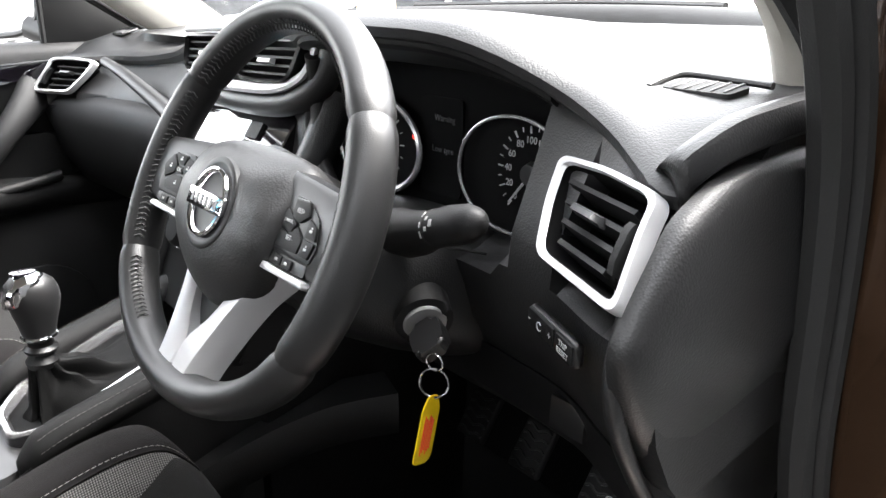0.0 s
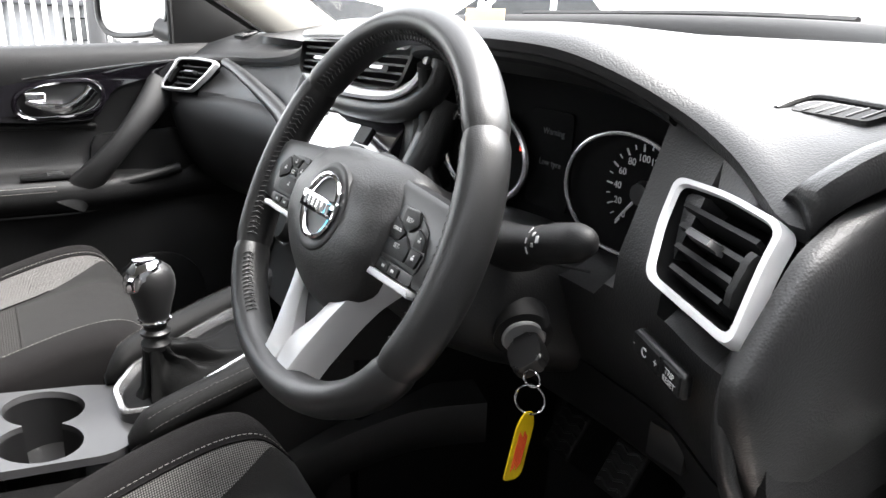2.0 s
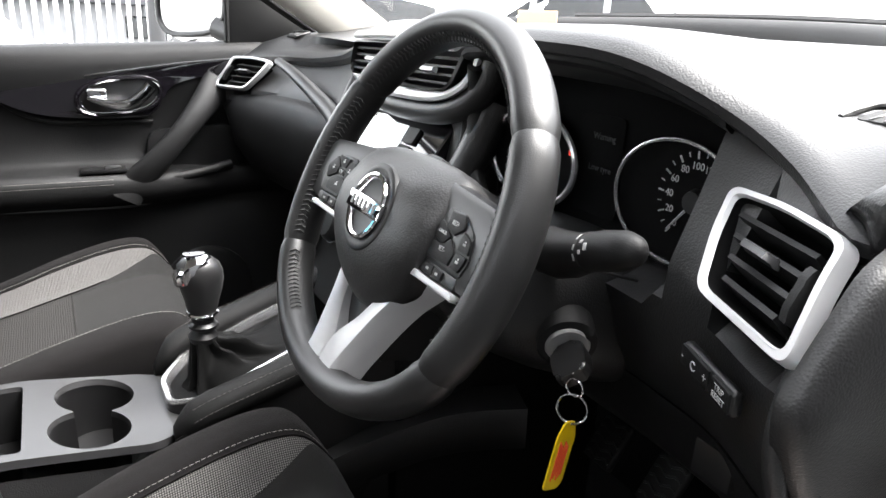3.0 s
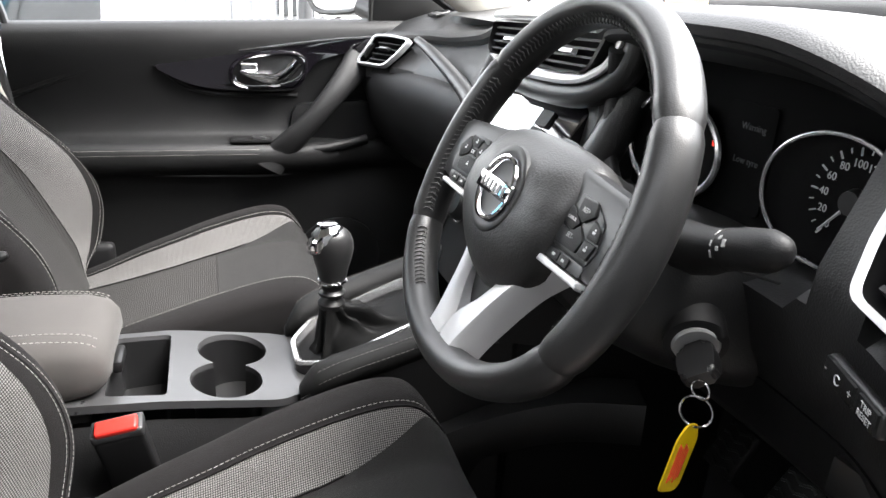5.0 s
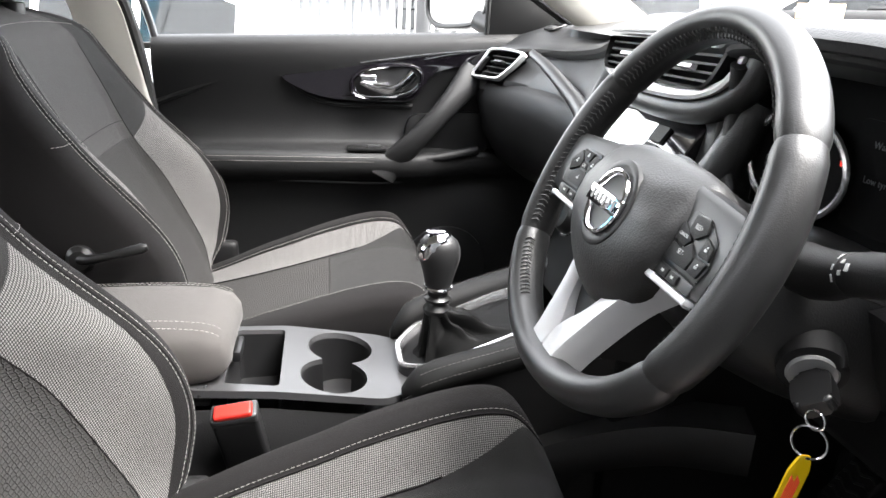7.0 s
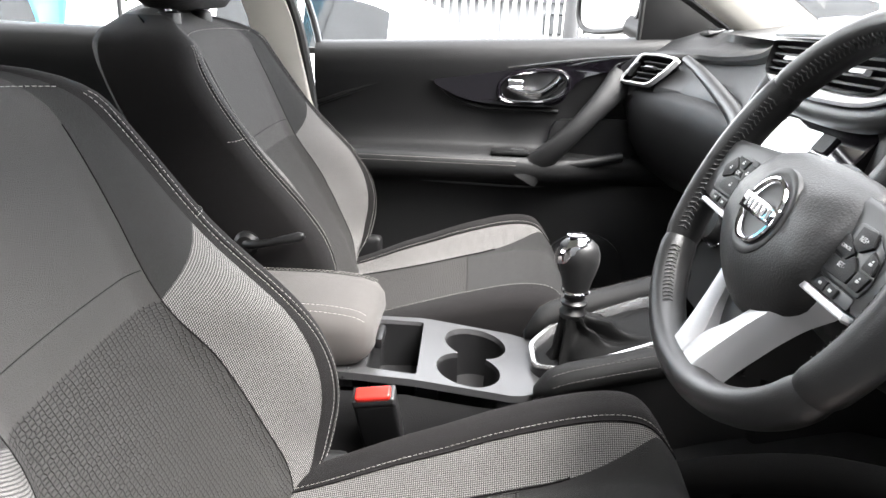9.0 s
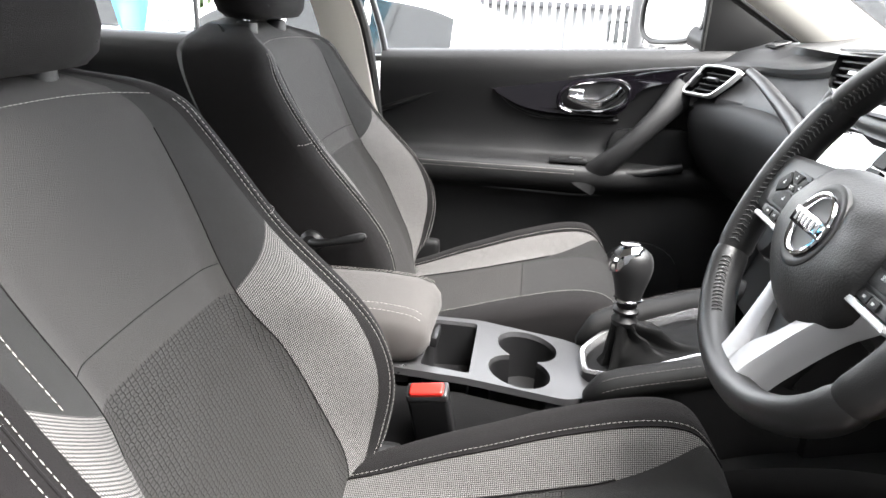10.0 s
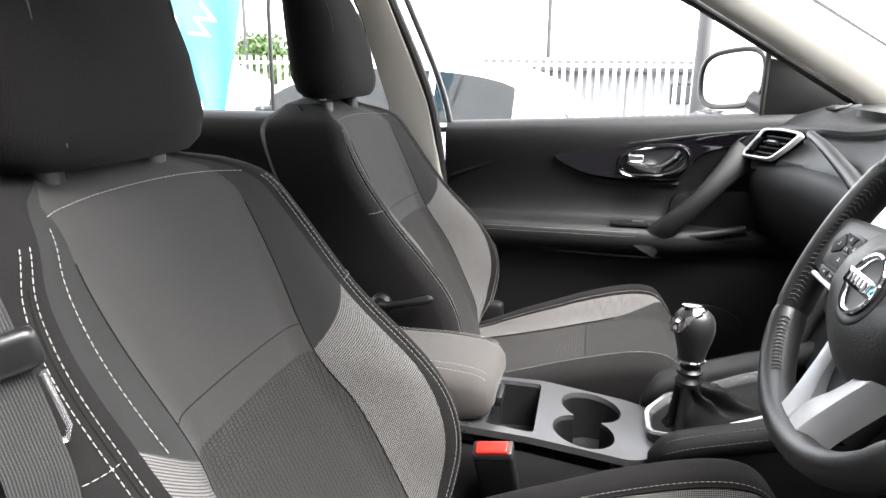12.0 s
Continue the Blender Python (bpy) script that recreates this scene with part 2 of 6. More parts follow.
def writing(text, m, size, mat, parent, name="lettering", depth=0.0002):
    """Letters as a thin mesh; m places them, x along the line and z outwards."""
    cu = bpy.data.curves.new(name, "FONT")
    cu.body, cu.size, cu.extrude = text, size, depth
    cu.align_x, cu.align_y = "CENTER", "CENTER"
    cu.resolution_u = 3
    tmp = bpy.data.objects.new(name, cu)
    me = bpy.data.meshes.new_from_object(tmp)
    bpy.data.objects.remove(tmp)
    me.transform(m)
    me.materials.clear()
    me.materials.append(mat)
    ob = new(name, me)
    ob.parent = parent
    return ob




# ---- outside: ground ----
LOW = -0.25  # ground level under the raised cabin


def ground():
    bm = bmesh.new()
    s = 400
    vs = [bm.verts.new(p) for p in ((-s, -s, LOW), (s, -s, LOW), (s, s, LOW), (-s, s, LOW))]
    bm.faces.new(vs)
    m = material("worn_asphalt", (0.10, 0.10, 0.098), 0.9, grain=0.4, grain_scale=60, vary=0.18, vary_scale=1.2)
    tagged(part("ground", bm, m, smooth=False), "worn grey asphalt forecourt around the parked cars", "ground", kind="structure")


ground()


# ---- car shell round the cabin ----
def shell():
    roof = thing("car_roof", "light grey cloth headlining under the car roof", "roof", kind="structure")
    rings = []
    for y, z, w in ((-0.12, 1.475, 0.56), (-0.4, 1.525, 0.58), (-0.9, 1.55, 0.58), (-1.6, 1.53, 0.56), (-2.2, 1.46, 0.5)):
        top = [(w * u, y, z - 0.05 * u ** 4) for u in (-1, -0.8, -0.4, 0, 0.4, 0.8, 1)]
        rings.append(top + [(x, yy, zz + 0.03) for x, yy, zz in reversed(top)])
    part("headlining", loft(rings), TRIM, roof)
    rail = bmesh.new()
    for s in (-1, 1):
        tube(smooth_path([(s * 0.60, -0.1, 1.44), (s * 0.62, -0.5, 1.49), (s * 0.62, -1.1, 1.5), (s * 0.58, -1.9, 1.44)]), 0.035, 10, bm=rail)
    part("roof_rail_trim", rail, TRIM, roof)

    floor = tagged(part("floor", rbox(0, -0.55, 0.345, 1.44, 3.0, 0.03, 0.004), CARPET), "black carpet on the car floor", "floor", kind="structure")
    bulk = tagged(part("wall_north", prism([(-0.72, 0.36), (0.72, 0.36), (0.72, 1.0), (-0.72, 1.0)], "y", 0.62, 0.65, 0.004), CARPET),
                  "dark padded bulkhead behind the pedals", "wall", kind="structure")
    back = tagged(part("wall_south", prism([(-0.7, 0.36), (0.7, 0.36), (0.7, 1.02), (-0.7, 1.02)], "y", -2.05, -2.0, 0.01), CARPET),
                  "dark wall closing the rear of the cabin", "wall", kind="structure")

    # unseen slab added behind the viewer to cut low light through the door opening
    tagged(part("light_block_east", rbox(1.9, 0, 1.4, 0.2, 14, 3.3, 0.02, 1), material("light_block_dark", (0.055, 0.055, 0.055), 0.9, grain=0.4, grain_scale=40)), "added unseen dark wall behind the viewer that blocks low side light", "wall", kind="structure")

    # driver's door opening: sill, front post and weather seal
    sill = tagged(part("door_sill", rbox(0.77, -0.4, 0.36, 0.16, 1.6, 0.1, 0.02, 3), BROWN), "bronze brown painted door sill", "sill", kind="structure")
    post = thing("door_post", "bronze brown painted front door post of the car", "door post", kind="structure")
    outline = [(0.215, 1.30), (0.262, 1.10), (0.292, 0.95), (0.335, 0.80), (0.38, 0.62), (0.42, 0.40), (0.75, 0.40), (0.75, 1.02), (0.62, 1.12), (0.42, 1.26)]
    part("painted_panel", prism(outline, "x", 0.725, 0.80, 0.012, 3), BROWN, post)
    part("step_fold", tube(smooth_path([(0.79, 0.335, 1.0), (0.792, 0.40, 0.87), (0.795, 0.47, 0.80), (0.795, 0.60, 0.78)]), 0.012, 8), BROWN, post)
    seal = smooth_path([(0.705, 0.12, 1.27), (0.72, 0.185, 1.16), (0.722, 0.232, 1.075), (0.722, 0.26, 0.98), (0.72, 0.29, 0.85), (0.72, 0.33, 0.74), (0.72, 0.38, 0.6), (0.72, 0.42, 0.42)], 8)
    part("inner_seal", tube(seal, 0.013, 8), RUBBER, post, "soft black rubber door seal")
    part("outer_seal", tube([p + Vector((0.010, 0.018, 0.0)) for p in seal], 0.009, 8), RUBBER, post, "black rubber door seal lip")
    for y, z in ((0.235, 1.025), (0.262, 0.925)):
        b = bmesh.new()
        tube([(0.79, y + 0.02, z), (0.805, y + 0.02, z), (0.812, y + 0.02, z), (0.814, y + 0.02, z)], [0.012, 0.012, 0.009, 0.004], 18, bm=b)
        part("rubber_stop", b, RUBBER, post, "round black rubber stop")
    h = rbox(0.815, 0.345, 0.80, 0.02, 0.05, 0.022, 0.006, 3)
    rbox(0.825, 0.33, 0.805, 0.02, 0.02, 0.03, 0.006, 3, bm=h)
    part("check_strap", h, CHROME, post, "bare metal door check bracket")

    # roof posts
    for s, nm in ((1, "front_pillar"), (-1, "front_pillar")):
        p = thing(nm, "pale grey plastic windscreen pillar trim", "pillar", kind="structure")
        base = [((0.655, 0.47, 1.07), 0.055), ((0.645, 0.36, 1.14), 0.052), ((0.625, 0.23, 1.215), 0.05), ((0.60, 0.08, 1.30), 0.048), ((0.575, -0.08, 1.39), 0.046), ((0.56, -0.2, 1.46), 0.046)]
        if s > 0:
            base = [((0.672, 0.345, 1.075), 0), ((0.668, 0.322, 1.125), 0), ((0.662, 0.280, 1.185), 0), ((0.640, 0.17, 1.262), 0), ((0.602, 0.0, 1.345), 0), ((0.575, -0.1, 1.40), 0), ((0.56, -0.2, 1.46), 0)]
        pts = smooth_path([(s * q[0][0], q[0][1], q[0][2]) for q in base], 6)
        rings = []
        for i, c in enumerate(pts):
            w = 0.052 - 0.008 * i / len(pts) if s < 0 else 0.036
            d = Vector((0, 0.478, 0.878))
            e = Vector((s * 1.0, 0.0, 0.1))
            rings.append([c + d * (w + 0.006) * math.cos(a) + e * 0.024 * math.sin(a) for a in (2 * math.pi * k / 14 for k in range(14))])
        part("pillar_trim", loft(rings), TRIM, p)
        part("glass_edge", tube([c + Vector((s * 0.012, 0.03, 0.046)) for c in pts], 0.01, 6), RUBBER, p, "black windscreen edge")
        part("door_seal", tube([c + Vector((s * 0.03, -0.028, -0.050)) for c in pts], 0.008, 8), RUBBER, p, "black rubber door seal")
    # passenger-side middle post
    p = thing("middle_pillar", "pale grey plastic pillar trim behind the passenger door", "pillar", kind="structure")
    poly = [(-0.60, 0.40), (-0.585, 0.9), (-0.63, 1.09), (-0.725, 1.32), (-0.80, 1.49), (-0.90, 1.49), (-0.80, 1.30), (-0.715, 1.09), (-0.69, 0.9), (-0.70, 0.40)]
    part("pillar_trim", prism(poly, "x", -0.72, -0.685, 0.012, 3), TRIM, p)
    ln = smooth_path([(-0.70, -0.585, 0.86), (-0.70, -0.622, 1.09), (-0.70, -0.717, 1.32), (-0.69, -0.79, 1.48)], 8)
    part("door_seal", tube(ln, 0.011, 8), RUBBER, p, "black rubber door seal")
    part("window_channel", tube([q + Vector((-0.03, 0.03, 0)) for q in ln], 0.008, 8), SATIN_DIM, p, "grey window channel")
    q = thing("rear_pillar", "pale grey plastic rear roof pillar trim", "pillar", kind="structure")
    part("pillar_trim", prism([(-1.62, 1.0), (-1.72, 1.25), (-1.8, 1.46), (-2.1, 1.46), (-2.05, 1.0)], "x", -0.66, -0.6, 0.01), TRIM, q)
    q2 = thing("rear_pillar", "pale grey plastic rear roof pillar trim", "pillar", kind="structure")
    part("pillar_trim", prism([(-1.62, 1.0), (-1.72, 1.25), (-1.8, 1.46), (-2.1, 1.46), (-2.05, 1.0)], "x", 0.6, 0.66, 0.01), TRIM, q2)


shell()


def windows():
    w = thing("windscreen", "large clear laminated windscreen above the dashboard", "windscreen", kind="structure")
    rings = []
    for k in range(9):
        u = -1 + 2 * k / 8
        bow = 0.10 * (1 - u * u)
        a = Vector((0.66 * u, 0.52 + bow * 2.2, 1.12))
        b = Vector((0.55 * u, -0.16 + bow, 1.475))
        rings.append([a.lerp(b, t) + Vector((0, 0.03, 0.03)) * math.sin(math.pi * t) for t in (0, 0.2, 0.4, 0.6, 0.8, 1)])
    ob = part("pane", loft(rings, closed=False, cap=False), GLASS, w)
    ob.visible_shadow = False
    lower = [r[0] for r in rings]
    strip = [[p + Vector(o) for o in ((0, -0.018, 0.002), (0, 0.05, 0.002), (0, 0.05, -0.012), (0, -0.018, -0.012))] for p in lower]
    part("black_band", loft(strip), RUBBER, w, "black ceramic band at the foot of the glass")


windows()


# ---- passenger door ----
def door_profile(y):
    lift = 0.048 * (y + 0.2)
    up = [(-0.775, 1.045), (-0.76, 1.058), (-0.74, 1.062), (-0.718, 1.056), (-0.703, 1.04), (-0.697, 1.015), (-0.698, 0.985), (-0.704, 0.955), (-0.710, 0.92)]
    pts = [(x, z + lift) for x, z in up]
    pts += [(-0.712, 0.875), (-0.708, 0.835), (-0.695, 0.822), (-0.665, 0.818), (-0.645, 0.812), (-0.637, 0.80), (-0.637, 0.78), (-0.645, 0.762), (-0.662, 0.752),
            (-0.675, 0.744), (-0.682, 0.735), (-0.684, 0.72), (-0.69, 0.69), (-0.695, 0.6), (-0.69, 0.48), (-0.70, 0.40), (-0.775, 0.40)]
    return pts


def passenger_door():
    d = thing("door_1", "closed passenger door with black trim, armrest and chrome handle", "car door", kind="structure")
    rings = []
    ys = [-0.585 + 0.885 * i / 40 for i in range(41)]
    for y in ys:
        f = min(1, max(0, (y + 0.06) / 0.20))
        f = f * f * (3 - 2 * f)
        r = []
        for x, z in door_profile(y):
            if 0.70 < z < 0.85 and x > -0.70:
                x = x - 0.05 * f * min(1, (x + 0.70) / 0.03) * 0.8
            r.append((x, y, z))
        rings.append(r)
    part("trim_panel", loft(rings), DOORTRIM, d)
    # soft upper band meets the middle panel in a scooped edge
    sc = smooth_path([(-0.707, -0.585, 0.905), (-0.707, -0.45, 0.955), (-0.706, -0.36, 0.975), (-0.705, -0.31, 0.966), (-0.706, -0.27, 0.935), (-0.708, -0.21, 0.915), (-0.709, -0.12, 0.912), (-0.709, -0.03, 0.912)], 8)
    part("panel_edge", tube(sc, 0.006, 8), DOORTRIM, d)
    # gloss black blade
    top = smooth_path([(-0.318, 0.972), (-0.23, 0.985), (-0.1, 1.008), (0.02, 1.027), (0.19, 1.045)], 6)
    low = smooth_path([(0.19, 1.022), (0.05, 1.0), (-0.0, 0.975), (-0.03, 0.93), (-0.10, 0.922), (-0.2, 0.926), (-0.26, 0.938), (-0.318, 0.966)], 6)
    poly = [(p[0], p[1]) for p in [*[Vector(q) for q in top], *[Vector(q) for q in low]]]
    part("gloss_blade", prism(poly, "x", -0.715, -0.692, 0.004, 2), GLOSS, d, "piano black trim blade")
    part("blade_line", tube(smooth_path([(-0.691, -0.15, 1.005), (-0.691, 0.02, 1.031), (-0.691, 0.19, 1.048)], 8), 0.0022, 6), CHROME, d, "fine chrome line")
    # handle in its oval bowl
    oval = [(-0.091 + 0.078 * math.copysign(abs(math.cos(a)) ** 0.75, math.cos(a)), 0.965 + 0.035 * math.copysign(abs(math.sin(a)) ** 0.8, math.sin(a)) + 0.14 * 0.078 * math.cos(a)) for a in (2 * math.pi * k / 36 for k in range(36))]
    part("handle_bowl", prism(oval, "x", -0.70, -0.689, 0.003, 2), SMOOTH, d, "recessed black oval bowl")
    part("handle_ring", tube([(-0.688, y, z) for y, z in oval], 0.0050, 8, closed=True), GLOSS, d)
    inner = [(-0.091 + (y + 0.091) * 0.9, 0.965 + (z - 0.965) * 0.86) for y, z in oval]
    part("chrome_ring", tube([(-0.687, y, z) for y, z in inner[18:36]], 0.0014, 6), CHROME, d, "thin chrome ring")
    lv = bmesh.new()
    pts = smooth_path([(-0.683, -0.15, 0.962), (-0.675, -0.115, 0.952), (-0.665, -0.08, 0.951), (-0.662, -0.052, 0.968), (-0.664, -0.034, 0.988)], 6)
    tube(pts, [0.005 + 0.010 * min(1, i / 8) for i in range(len(pts))], 12, bm=lv, flat=0.55)
    part("handle_lever", lv, CHROME, d, "curved chrome release lever")
    lock = rbox(-0.684, -0.132, 0.972, 0.010, 0.036, 0.018, 0.005, 3)
    part("lock_tab", lock, CHROME, d, "chrome lock tab")
    # slanting grab handle and pocket in front of the armrest
    g = bmesh.new()
    rings = []
    for t in [k / 18 for k in range(19)]:
        c = Vector((-0.705, 0.115, 1.0)).lerp(Vector((-0.655, -0.105, 0.765)), t)
        c.x += 0.035 * math.sin(math.pi * min(1, t * 1.15)) ** 0.7
        wy = 0.058 - 0.026 * math.sin(math.pi * min(1.0, 0.15 + t * 0.8)) - 0.010 * t
        rings.append([c + Vector((0.020 * math.copysign(abs(math.sin(a)) ** 0.7, math.sin(a)), wy * math.cos(a) * 0.72, -wy * math.cos(a) * 0.42)) for a in (2 * math.pi * k / 18 for k in range(18))])
    add_loft(g, rings)
    part("grab_handle", g, DOORTRIM, d, "slanting moulded grab handle")
    part("handle_pocket", prism(rounded_poly([(-0.04, 0.895), (0.13, 0.905), (0.15, 0.81), (-0.055, 0.81)], 0.02), "x", -0.706, -0.69, 0.006), SMOOTH, d, "dark pull pocket")
    part("pocket_ledge", tube(smooth_path([(-0.655, -0.06, 0.80), (-0.66, 0.02, 0.803), (-0.675, 0.12, 0.82)], 6), 0.011, 10), DOORTRIM, d)
    # window switch and armrest details
    sw = rbox(-0.663, -0.135, 0.822, 0.03, 0.085, 0.008, 0.003, 2)
    part("switch_plate", sw, SMOOTH, d, "black window switch plate")
    part("window_switch", rbox(-0.658, -0.118, 0.828, 0.016, 0.03, 0.006, 0.002, 2), SATIN_DIM, d, "grey window switch")
    ln = [(-0.640, y, 0.806) for y in [-0.56 + 0.44 * k / 30 for k in range(31)]]
    b = stitches(ln, [(0.8, 0, 0.6)] * 31)
    ln2 = [(-0.6372, y, 0.797) for y in [-0.56 + 0.44 * k / 30 for k in range(31)]]
    stitches(ln2, [(1, 0, 0)] * 31, bm=b)
    part("stitching", b, THREAD, d, "pale stitching along the armrest")
    ch = smooth_path([(-0.681, -0.56, 0.757), (-0.678, -0.40, 0.748), (-0.676, -0.2, 0.741), (-0.678, -0.06, 0.742), (-0.69, 0.03, 0.768), (-0.70, 0.10, 0.80)], 8)
    part("chrome_strip", tube(ch, 0.0028, 6), SATIN_DIM, d, "satin strip under the armrest")
    sp = bmesh.new()
    tube([(-0.70, 0.06, 0.53), (-0.685, 0.06, 0.53), (-0.682, 0.06, 0.53)], [0.10, 0.10, 0.09], 28, bm=sp)
    part("speaker_ring", sp, SMOOTH, d, "round black speaker cover")
    # window frame and glass
    fr = smooth_path([(-0.745, 0.36, 1.085), (-0.74, 0.27, 1.16), (-0.715, 0.12, 1.25), (-0.68, -0.06, 1.345), (-0.65, -0.25, 1.43), (-0.645, -0.45, 1.47), (-0.65, -0.72, 1.475)], 6)
    part("window_frame", tube([p + Vector((0, -0.012, -0.016)) for p in fr], 0.010, 8), RUBBER, d, "black window frame")
    sail = prism([(0.36, 1.085), (0.135, 1.062), (0.135, 1.20), (0.20, 1.185), (0.27, 1.15)], "x", -0.75, -0.725, 0.008, 3)
    part("mirror_sail", sail, SMOOTH, d, "black triangular mirror cover")
    part("sail_edge", tube([(-0.728, 0.135, 1.06), (-0.724, 0.135, 1.215)], 0.006, 8), RUBBER, d)
    part("belt_seal", rbox(-0.772, -0.2, 1.045, 0.018, 0.8, 0.014, 0.004, 2, m=Matrix.Rotation(0.048, 4, "X")), RUBBER, d, "rubber seal along the glass")
    part("outer_skin", prism([(-0.62, 0.42), (0.36, 0.42), (0.36, 1.05), (-0.62, 1.01)], "x", -0.89, -0.86, 0.01, 3), BROWN, d, "bronze brown outer skin")


DOORTRIM = material("black_door_trim", (0.0095, 0.0095, 0.0098), 0.5, spec=0.28, grain=0.3, grain_scale=620, grain_kind="leather")
passenger_door()


def rear_door():
    d = thing("door_2", "dark rear door trim behind the front seats", "car door", kind="structure")
    rings = []
    for i in range(12):
        y = -0.72 - 1.1 * i / 11
        rings.append([(x - 0.005, y, z) for x, z in door_profile(-0.35)])
    part("trim_panel", loft(rings), DOORTRIM, d)
    oval = [(-0.995 + 0.055 * math.cos(a), 0.925 + 0.03 * math.sin(a)) for a in (2 * math.pi * k / 24 for k in range(24))]
    part("handle_bowl", prism(oval, "x", -0.716, -0.70, 0.003), GLOSS, d, "black oval bowl")
    part("handle_lever", tube(smooth_path([(-0.692, -1.03, 0.92), (-0.685, -1.0, 0.916), (-0.68, -0.975, 0.932)], 6), 0.009, 10), CHROME, d, "chrome release lever")
    part("outer_skin", prism([(-1.8, 0.42), (-0.66, 0.42), (-0.66, 1.01), (-1.8, 1.0)], "x", -0.89, -0.86, 0.01, 3), BROWN, d, "bronze brown outer skin")


rear_door()


def door_mirror():
    m = thing("door_mirror", "black-backed door mirror with a bright glass", "mirror")
    c = Vector((-0.93, 0.10, 1.15))
    rings = []
    up = Vector((0, 0, 1))
    shape = [(math.copysign(abs(math.cos(a)) ** 0.6, math.cos(a)), math.copysign(abs(math.sin(a)) ** 0.7, math.sin(a))) for a in (2 * math.pi * k / 32 for k in range(32))]
    look_dir = Vector((0.60, -0.80, 0.03)).normalized()
    side = Vector((0.80, 0.60, 0)).normalized()
    for t, s in ((0.0, 1.0), (0.02, 1.04), (0.05, 1.0), (0.085, 0.85), (0.105, 0.55), (0.11, 0.2)):
        rings.append([c - look_dir * t + side * (0.108 * s * u) + up * (0.075 * s * v + 0.01 * u * s) for u, v in shape])
    part("housing", loft(rings), GLOSS, m, "glossy dark mirror housing")
    inner = [c + look_dir * 0.002 + side * (0.095 * u) + up * (0.062 * v + 0.01 * u) for u, v in shape]
    bm = bmesh.new()
    bm.faces.new([bm.verts.new(p) for p in inner])
    part("mirror_glass", bm, MIRROR, m, "bright mirror glass", smooth=False)
    part("rim", tube([c + look_dir * 0.002 + side * (0.102 * u) + up * (0.069 * v + 0.01 * u) for u, v in shape], 0.007, 8, closed=True), SMOOTH, m)
    part("arm", tube([c + Vector((0.05, 0.05, -0.05)), (-0.80, 0.20, 1.075), (-0.75, 0.22, 1.075)], 0.028, 10), SMOOTH, m, "black mirror foot")


door_mirror()


# ---- dashboard ----
DX = [-0.70, -0.66, -0.56, -0.46, -0.33, -0.22, -0.14, 0.0, 0.12, 0.19, 0.23, 0.30, 0.37, 0.45, 0.506, 0.562, 0.611, 0.647, 0.67, 0.70]
DY = [0.155, 0.150, 0.205, 0.235, 0.245, 0.225, 0.205, 0.20, 0.20, 0.175, 0.16, 0.15, 0.15, 0.158, 0.17, 0.182, 0.170, 0.152, 0.142, 0.16]
DZ = [1.052, 1.056, 1.066, 1.07, 1.085, 1.105, 1.118, 1.124, 1.126, 1.13, 1.137, 1.141, 1.141, 1.137, 1.123, 1.1, 1.081, 1.065, 1.056, 1.052]


def pad_edge(x):
    return curve_at(DX, DY, x), curve_at(DX, DZ, x)


def face_y(x):
    """How far back the dash face stands under the pad, at the height of the outer vents."""
    return curve_at([-0.70, -0.66, -0.585, -0.45, -0.3, -0.2, 0, 0.2, 0.3, 0.45, 0.52, 0.585, 0.66, 0.70],
                    [0.115, 0.118, 0.152, 0.20, 0.21, 0.20, 0.20, 0.19, 0.165, 0.165, 0.16, 0.15, 0.115, 0.11], x)


